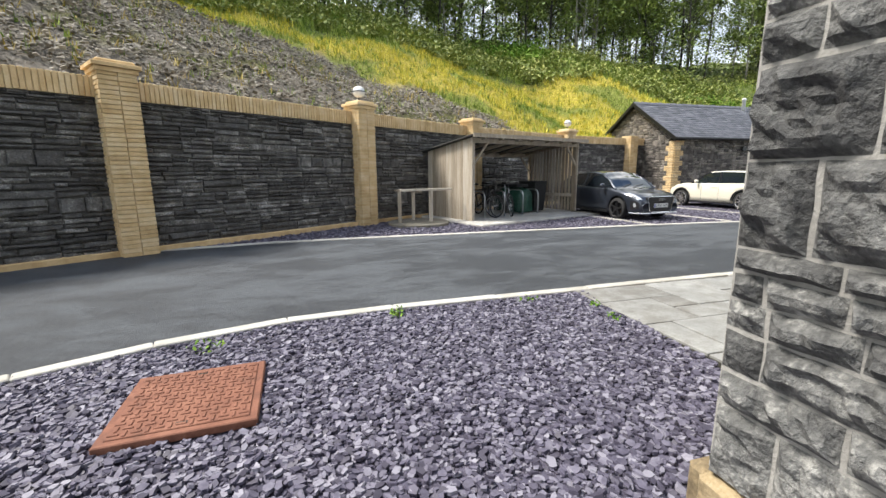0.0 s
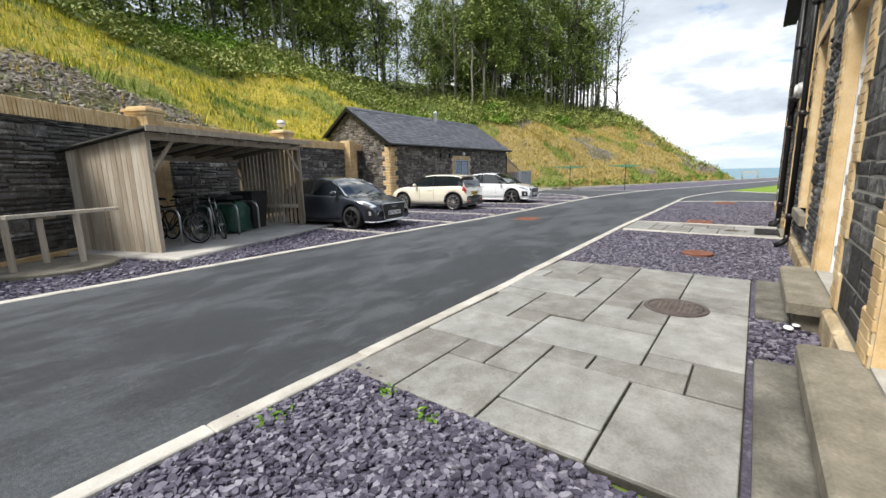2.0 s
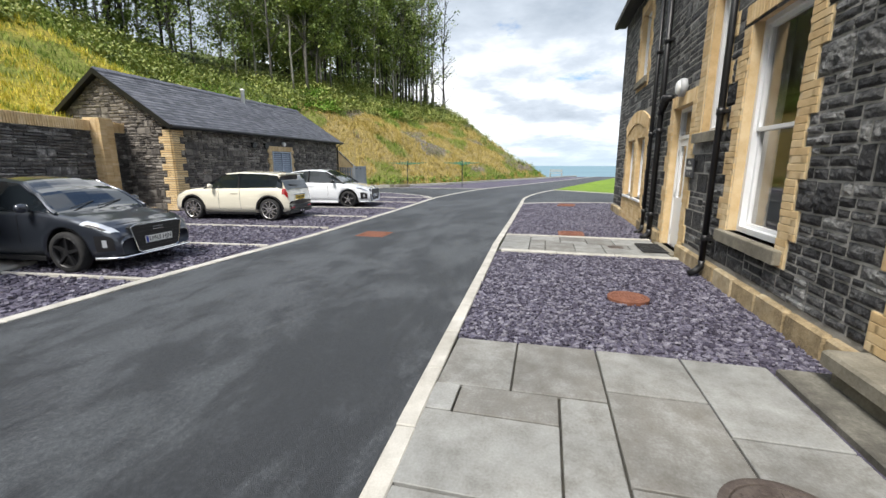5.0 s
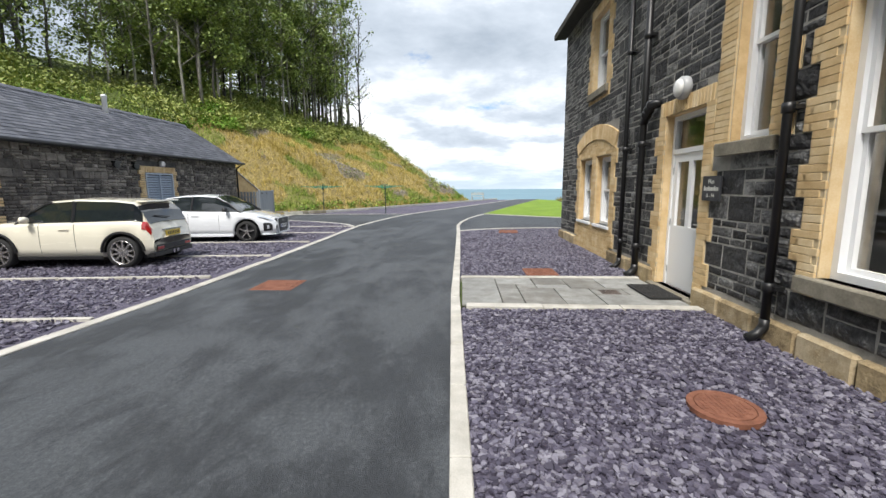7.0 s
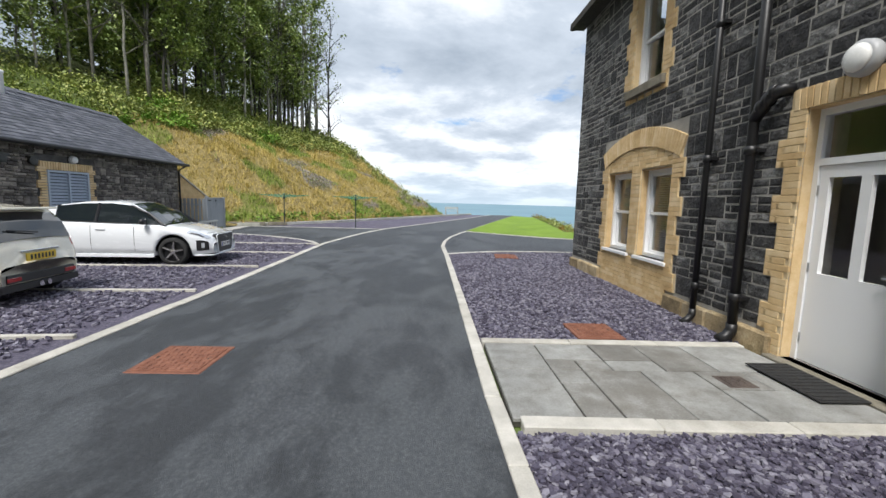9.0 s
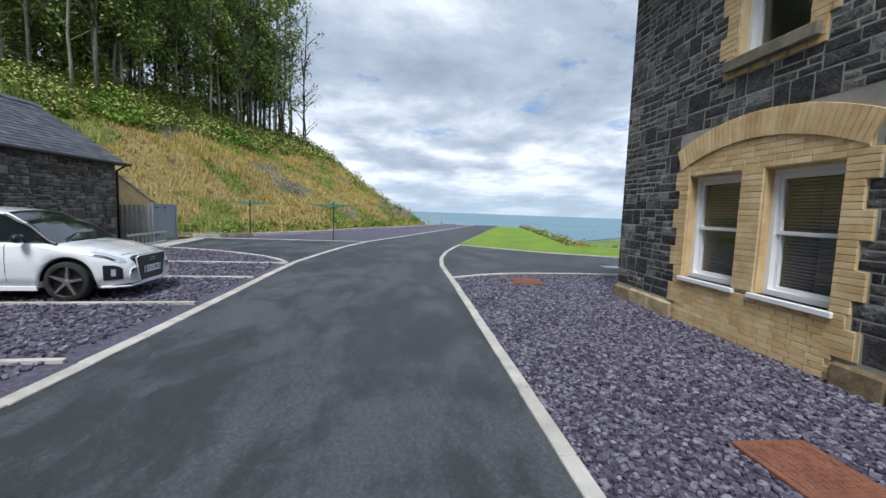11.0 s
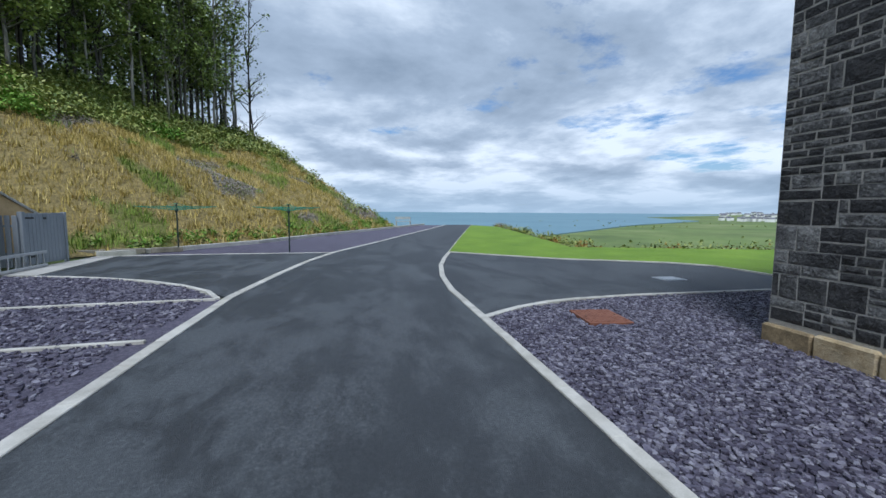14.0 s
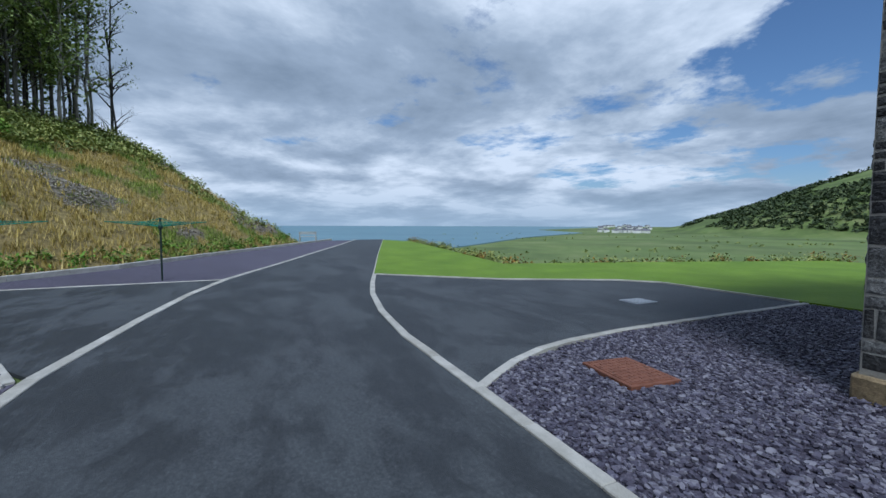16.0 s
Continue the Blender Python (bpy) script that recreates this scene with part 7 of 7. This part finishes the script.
def cover_colour(x, d):
    n = noise.noise(Vector((x / 2.3, d / 2.3, 2.0)))
    n2 = noise.noise(Vector((x / 0.7, d / 0.7, 9.0)))
    if scree_here(x, d):
        base = Vector((0.20, 0.176, 0.14)) * (1 + 0.6 * n2)
        if n > 0.25:
            base = Vector((0.13, 0.125, 0.045))
        return base
    if x < 30:
        if d < gold_edge(x) + 1.5 * n:
            return Vector((0.40, 0.33, 0.045)) * (1 + 0.35 * n) if n > -0.15 else Vector((0.22, 0.24, 0.04))
        return Vector((0.10, 0.135, 0.026)) * (1 + 0.5 * n)
    if d < 11.5 + 2 * n:
        return Vector((0.27, 0.21, 0.078)) * (1 + 0.4 * n) if n > -0.2 else Vector((0.18, 0.185, 0.045))
    return Vector((0.105, 0.135, 0.028)) * (1 + 0.5 * n)


attr = hillside.data.color_attributes.new("cover", "FLOAT_COLOR", "POINT")
cols = []
for i in range(S_STEPS + 1):
    s = i / S_STEPS * (len(BASE) - 1.002)
    bx = hill_base(s).x
    for d in D_ROWS:
        cols.extend((*cover_colour(bx, d), 1.0))
attr.data.foreach_set("color", cols)
ht = HILL.node_tree
vc = ht.nodes.new("ShaderNodeAttribute")
vc.attribute_name = "cover"
hm = ht.nodes.new("ShaderNodeMix")
hm.data_type, hm.blend_type = "RGBA", "MULTIPLY"
hm.inputs[0].default_value = 1.0
hn = ht.nodes.new("ShaderNodeTexNoise")
hn.inputs["Scale"].default_value, hn.inputs["Detail"].default_value, hn.inputs["Roughness"].default_value = 6.0, 8.0, 0.7
hg = ht.nodes.new("ShaderNodeNewGeometry")
ht.links.new(hg.outputs["Position"], hn.inputs["Vector"])
hr = ht.nodes.new("ShaderNodeMapRange")
hr.inputs["From Min"].default_value, hr.inputs["From Max"].default_value, hr.inputs["To Min"].default_value, hr.inputs["To Max"].default_value = 0.3, 0.7, 0.35, 1.5
ht.links.new(hn.outputs["Fac"], hr.inputs["Value"])
ht.links.new(vc.outputs["Color"], hm.inputs[6])
ht.links.new(hr.outputs[0], hm.inputs[7])
ht.links.new(hm.outputs[2], ht.nodes["Principled BSDF"].inputs["Base Color"])


def leaf_mat(name, stops):
    return material(name, stops, 0.35, 4.0, 0.75, 0.0, random_by="island", spread=0.7, spec=0.2)


GOLD_GRASS = leaf_mat("dry_golden_grass", [(0.2, (0.213, 0.175, 0.037)), (0.5, (0.425, 0.325, 0.081)), (0.8, (0.625, 0.500, 0.200))])
MOSS_GRASS = leaf_mat("yellow_green_grass", [(0.2, (0.260, 0.286, 0.029)), (0.5, (0.494, 0.442, 0.044)), (0.8, (0.754, 0.624, 0.104))])
GREEN_GRASS = leaf_mat("green_grass", [(0.2, (0.091, 0.147, 0.020)), (0.5, (0.182, 0.259, 0.039)), (0.8, (0.336, 0.392, 0.084))])
SCREE = material("slaty_scree", [(0.2, (0.102, 0.088, 0.067)), (0.5, (0.228, 0.202, 0.158)), (0.8, (0.396, 0.360, 0.300))], 3.0, 30.0, 0.85, 0.4, 20.0, random_by="island", spread=0.7)


def tuft(g, p, h, n, spread, rnd):
    for _ in range(n):
        a = rnd.uniform(0, 6.283)
        lean = rnd.uniform(0.1, 0.8) * h
        w = rnd.uniform(0.012, 0.03) * (0.6 + h)
        bx, by = p[0] + rnd.uniform(-spread, spread), p[1] + rnd.uniform(-spread, spread)
        tx, ty, tz = bx + lean * math.cos(a), by + lean * math.sin(a), p[2] + h * rnd.uniform(0.6, 1.1)
        px, py = -math.sin(a) * w, math.cos(a) * w
        g.add([(bx - px, by - py, p[2] - 0.04), (bx + px, by + py, p[2] - 0.04), (tx, ty, tz)], [(0, 1, 2)])


golden, moss, green, scree = Geo(), Geo(), Geo(), Geo()
for _ in range(30000):
    x = vrnd.uniform(-8, 66)
    d = vrnd.uniform(0.1, 17) ** 1.0
    p = hill_point(s_of_x(x), d)
    n = noise.noise(Vector((x / 2.3, d / 2.3, 2.0)))
    if scree_here(x, d):
        if vrnd.random() < 0.30:
            tuft(green if vrnd.random() < 0.5 else golden, p, vrnd.uniform(0.12, 0.3), 5, 0.10, vrnd)
        for _k in range(11):
            q = p + Vector((vrnd.uniform(-0.4, 0.4), vrnd.uniform(-0.3, 0.3), 0))
            q = Vector((q.x, q.y, p.z + 0.45 * (q.y - p.y)))
            s = vrnd.uniform(0.02, 0.058)
            m = Matrix.Translation(q) @ Euler((vrnd.uniform(0, 0.9), vrnd.uniform(-0.4, 0.4), vrnd.uniform(0, 6))).to_matrix().to_4x4()
            scree.box(-s, s, -s * 0.7, s * 0.7, -s * 0.25, s * 0.25, m, s * 0.2)
    elif x < 30:
        if d < gold_edge(x) + 1.5 * n:
            tuft(moss if n > -0.25 and vrnd.random() < 0.72 else green, p, vrnd.uniform(0.15, 0.35), 6, 0.14, vrnd)
        else:
            tuft(green, p, vrnd.uniform(0.25, 0.6), 6, 0.16, vrnd)
    else:
        tuft(golden if n > -0.2 and d < 12.5 else green, p, vrnd.uniform(0.15, 0.42), 6, 0.14, vrnd)
stuff("dry_grass", golden, GOLD_GRASS, "dry golden grass on the bank", "grass")
stuff("moss_grass", moss, MOSS_GRASS, "yellow-green grass and moss on the bank", "grass")
stuff("green_grass", green, GREEN_GRASS, "rough green grass on the bank", "grass")
stuff("scree_stones", scree, SCREE, "loose grey-brown scree stones on the bank", "scree")


def leaves(g, centre, radius, n, size, rnd, flat=0.7):
    for _ in range(n):
        d = Vector((rnd.gauss(0, 1), rnd.gauss(0, 1), rnd.gauss(0, 1) * flat))
        d = d.normalized() * radius * rnd.random() ** 0.45
        p = centre + d
        s = size * rnd.uniform(0.6, 1.3)
        e = Euler((rnd.uniform(-1.0, 1.0), rnd.uniform(-1.0, 1.0), rnd.uniform(0, 6.28))).to_matrix()
        a, b = e @ Vector((s, 0, 0)), e @ Vector((0, s * 0.55, 0))
        g.add([tuple(p - a), tuple(p - b * 0.9), tuple(p + a), tuple(p + b)], [(0, 1, 2, 3)])


bramble, fern = Geo(), Geo()
for _ in range(2100):
    x = vrnd.uniform(-2, 60)
    n = noise.noise(Vector((x / 6, 3.3, 0)))
    lo = gold_edge(x) - 0.4 + 1.5 * n if x < 29 else 10.8 + 1.5 * n
    d = lo + vrnd.random() ** 1.3 * 9
    p = hill_point(s_of_x(x), d)
    r = vrnd.uniform(0.35, 0.8) + 0.06 * max(0.0, d - lo - 2)
    bright = noise.noise(Vector((x / 5, d / 3, 11.0))) > 0.32
    leaves(fern if bright else bramble, p + Vector((0, 0, r * 0.35)), r, 46, 0.12, vrnd)
for _ in range(260):
    x = 54 + vrnd.uniform(-3, 4)
    d = vrnd.uniform(2, 20)
    p = hill_point(s_of_x(min(x, 71)), d)
    if p.z > -1:
        leaves(bramble, p + Vector((0, 0, 0.2)), vrnd.uniform(0.25, 0.7), 36, 0.10, vrnd)
for _ in range(120):
    x = vrnd.uniform(31.5, 56)
    p = hill_point(s_of_x(x), vrnd.uniform(0.05, 0.9))
    leaves(fern if vrnd.random() < 0.7 else bramble, p + Vector((0, 0, 0.12)), vrnd.uniform(0.2, 0.42), 34, 0.08, vrnd)
stuff("bramble_scrub", bramble, SHRUB, "dark green bramble and bracken scrub", "scrub")
FERN = leaf_mat("fresh_fern", [(0.2, (0.060, 0.132, 0.014)), (0.5, (0.132, 0.252, 0.030)), (0.8, (0.240, 0.360, 0.060))])
stuff("fern_patch", fern, FERN, "fresh green fern and leafy plants", "ferns")


def tree_meshes(seed, bare):
    """Trunk with limbs, and a loose crown of leaf clumps; about 13 m high."""
    r = random.Random(seed)
    wood, crown = Geo(), Geo()
    thin = seed % 2
    h = r.uniform(12, 15)
    bend = Vector((r.uniform(-0.5, 0.5), r.uniform(-0.5, 0.5), 0))
    pts = [Vector((0, 0, -0.5))] + [Vector((bend.x * (k / 7) ** 2 * 2 + r.uniform(-0.12, 0.12), bend.y * (k / 7) ** 2 * 2 + r.uniform(-0.12, 0.12), h * k / 7)) for k in range(1, 8)]
    rad = [0.115 * (1 - 0.11 * k) for k in range(8)]
    wood.tube(pts, rad, 8)
    for k in range(22 if not bare else 16):
        t = r.uniform(0.16, 0.98)
        i = min(int(t * 7), 6)
        b = pts[i].lerp(pts[i + 1], t * 7 - i)
        a = r.uniform(0, 6.28)
        ln = r.uniform(1.0, 2.6) * (1.15 - 0.6 * t)
        rise = r.uniform(0.3, 1.2) * ln
        mid = b + Vector((math.cos(a) * ln * 0.5, math.sin(a) * ln * 0.5, rise * 0.6))
        end = b + Vector((math.cos(a) * ln, math.sin(a) * ln, rise))
        wood.tube([b, mid, end], [0.05, 0.032, 0.012], 5)
        tip = end + Vector((r.uniform(-0.6, 0.6), r.uniform(-0.6, 0.6), r.uniform(0.2, 0.8)))
        wood.tube([mid, tip], [0.02, 0.006], 4)
        if (bare and r.random() < 0.62) or (thin and r.random() < 0.2):
            for q in range(3):
                wood.tube([end, end + Vector((r.uniform(-0.8, 0.8), r.uniform(-0.8, 0.8), r.uniform(0.1, 0.9)))], [0.012, 0.004], 4)
            continue
        for c in (end, tip, mid):
            leaves(crown, c, r.uniform(0.5, 1.15 - 0.25 * thin), (40 if thin < 0.5 else 24) if not bare else 9, 0.15, r, 0.8)
    leaves(crown, pts[-1], 1.0, 50 if not bare else 15, 0.15, r)
    return wood, crown


TREES = []
for k in range(7):
    w, c = tree_meshes(100 + k, k >= 5)
    TREES.append((w.mesh("trunk", BARK, True), c.mesh("crown", LEAF)))


def tree(p, kind, sc, rz, label):
    t = thing("tree", label, "tree", Matrix.Translation(p) @ pose(0, 0, 0, 0, 0, rz) @ Matrix.Diagonal((sc, sc, sc, 1)), "hill trees")
    for nm, me in zip(("trunk", "crown"), TREES[kind]):
        o = new(nm, me)
        o.parent = t
    return t


trnd = random.Random(4)
for k in range(285):
    x = trnd.uniform(-4, 57) if k < 165 else trnd.uniform(-9, 33)
    d = 15.5 + (trnd.random() ** 1.5) * 18 + (2.5 if x < 28 else 0) + (3 if k > 164 else 0)
    if k < 30:
        x, d = 34 + k * 0.74 + trnd.uniform(-0.9, 0.9), 15.0 + trnd.uniform(0, 3.5)
    p = hill_point(s_of_x(x), d)
    if p.z < 4:
        continue
    bare = trnd.random() < (0.75 if x > 51.5 else 0.4 if x > 47 else 0.16)
    tree(p - Vector((0, 0, 0.1)), trnd.choice((5, 6)) if bare else trnd.randrange(5), trnd.uniform(0.75, 1.2), trnd.uniform(0, 360), "slender half-bare tree on the hill edge" if bare else "slender leafy tree with a pale trunk on the hill")
under = Geo()
for _ in range(2100):
    x = vrnd.uniform(-10, 53) if _ < 1250 else vrnd.uniform(-10, 34)
    d = vrnd.uniform(16.5, 34) if _ < 1250 else vrnd.uniform(20, 46)
    p = hill_point(s_of_x(x), d)
    leaves(under, p + Vector((0, 0, vrnd.uniform(0.3, 8.5 if x < 32 else 4.6))), vrnd.uniform(0.7, 1.6), 60, 0.17, vrnd)
stuff("woodland_undergrowth", under, LEAF, "dark woodland undergrowth below the trees", "undergrowth")

# hedge along the lawn's far edge, and bushes of the fields below
hedge, field_bush, autumn = Geo(), Geo(), Geo()
line = [(58, -7.2), (50, -6.2), (44, -5.2), (38, -4.0), (32.6, -3.1), (31.6, -7), (30, -12), (28, -18), (24, -30)]
for (ax, ay), (bx, by) in zip(line, line[1:]):
    run = math.hypot(bx - ax, by - ay)
    for k in range(int(run * 3.2)):
        f = vrnd.random()
        r = vrnd.uniform(0.18, 0.5)
        x, y = ax + (bx - ax) * f + vrnd.uniform(-0.3, 0.6), ay + (by - ay) * f - vrnd.uniform(0.2, 1.2)
        leaves(autumn if vrnd.random() < 0.18 else hedge, Vector((x, y, ground_height(x, y) + r * 0.5)), r, 60, 0.07, vrnd)
stuff("hedge", hedge, SHRUB, "low broken green hedge along the lawn", "hedge")
AUTUMN = leaf_mat("reddish_leaf", [(0.2, (0.12, 0.06, 0.02)), (0.5, (0.24, 0.13, 0.03)), (0.8, (0.34, 0.22, 0.05))])
stuff("reddish_bushes", autumn, AUTUMN, "small reddish bushes along the hedge", "bushes")
for _ in range(900):
    a, dist = radians(vrnd.uniform(-85, -22)), vrnd.uniform(130, 1100)
    x, y = 17 + dist * math.cos(a), 6 + dist * math.sin(a)
    if abs(math.sin(x / 90.0)) < 0.12 or abs(math.sin((y + x * 0.3) / 70.0)) < 0.10:
        leaves(field_bush, Vector((x, y, ground_height(x, y) + 1.0)), vrnd.uniform(1.0, 3.0), 14, 1.1, vrnd)
stuff("field_hedges", field_bush, SHRUB, "distant field hedges and bushes", "hedges")
woods = Geo()
for _ in range(6500):
    x, y = vrnd.uniform(-150, 880), vrnd.uniform(-1500, -910)
    z = ground_height(x, y)
    if z > -8 + 12 * noise.noise(Vector((x / 60, y / 60, 9))) and noise.noise(Vector((x / 150, y / 150, 3))) > -0.32:
        leaves(woods, Vector((x, y, z + 2)), vrnd.uniform(4, 8), 11, 4.0, vrnd)
FAR_LEAF = leaf_mat("dark_hill_woods", [(0.2, (0.035, 0.055, 0.024)), (0.5, (0.060, 0.085, 0.036)), (0.8, (0.095, 0.12, 0.05))])
stuff("far_woods", woods, FAR_LEAF, "dark woods on the distant hill", "woods")
weeds = Geo()
for x, y in ((-1.05, 3.55), (-1.0, 3.62), (0.55, 3.9), (0.65, 3.95), (2.65, 3.2), (2.1, 3.95), (2.75, 3.6)):
    for _ in range(2):
        leaves(weeds, Vector((x + vrnd.uniform(-0.08, 0.08), y + vrnd.uniform(-0.05, 0.05), 0.025)), 0.07, 12, 0.022, vrnd)
stuff("kerb_weeds", weeds, FERN, "small green weeds in the gravel by the kerb", "weeds")

# seaside town on the far shore
TOWN_WALL = plain("pale_render", (0.70, 0.69, 0.66), 0.8)
TOWN_ROOF = plain("grey_roof", (0.16, 0.16, 0.18), 0.8)
hw = Geo().box(-6, 6, -4, 4, -4, 6).mesh("wall", TOWN_WALL)
hrf = Geo().add([(-6.3, -4.4, 5.8), (6.3, -4.4, 5.8), (6.3, 4.4, 5.8), (-6.3, 4.4, 5.8), (-6.3, 0, 9.5), (6.3, 0, 9.5)], [(0, 1, 5, 4), (2, 3, 4, 5), (0, 4, 3), (1, 2, 5), (3, 2, 1, 0)]).mesh("roof", TOWN_ROOF)
wrnd = random.Random(8)
for k in range(70):
    a, dist = radians(wrnd.uniform(-50.5, -44.5)), wrnd.uniform(1250, 1900)
    x, y = 17 + dist * math.cos(a), 6 + dist * math.sin(a)
    t = thing("house", "small distant pale house in the seaside town", "house", pose(x, y, max(-19.5, ground_height(x, y)), 0, 0, wrnd.uniform(0, 180)), "town houses")
    for nm, me in (("wall", hw), ("roof", hrf)):
        o = new(nm, me)
        o.parent = t
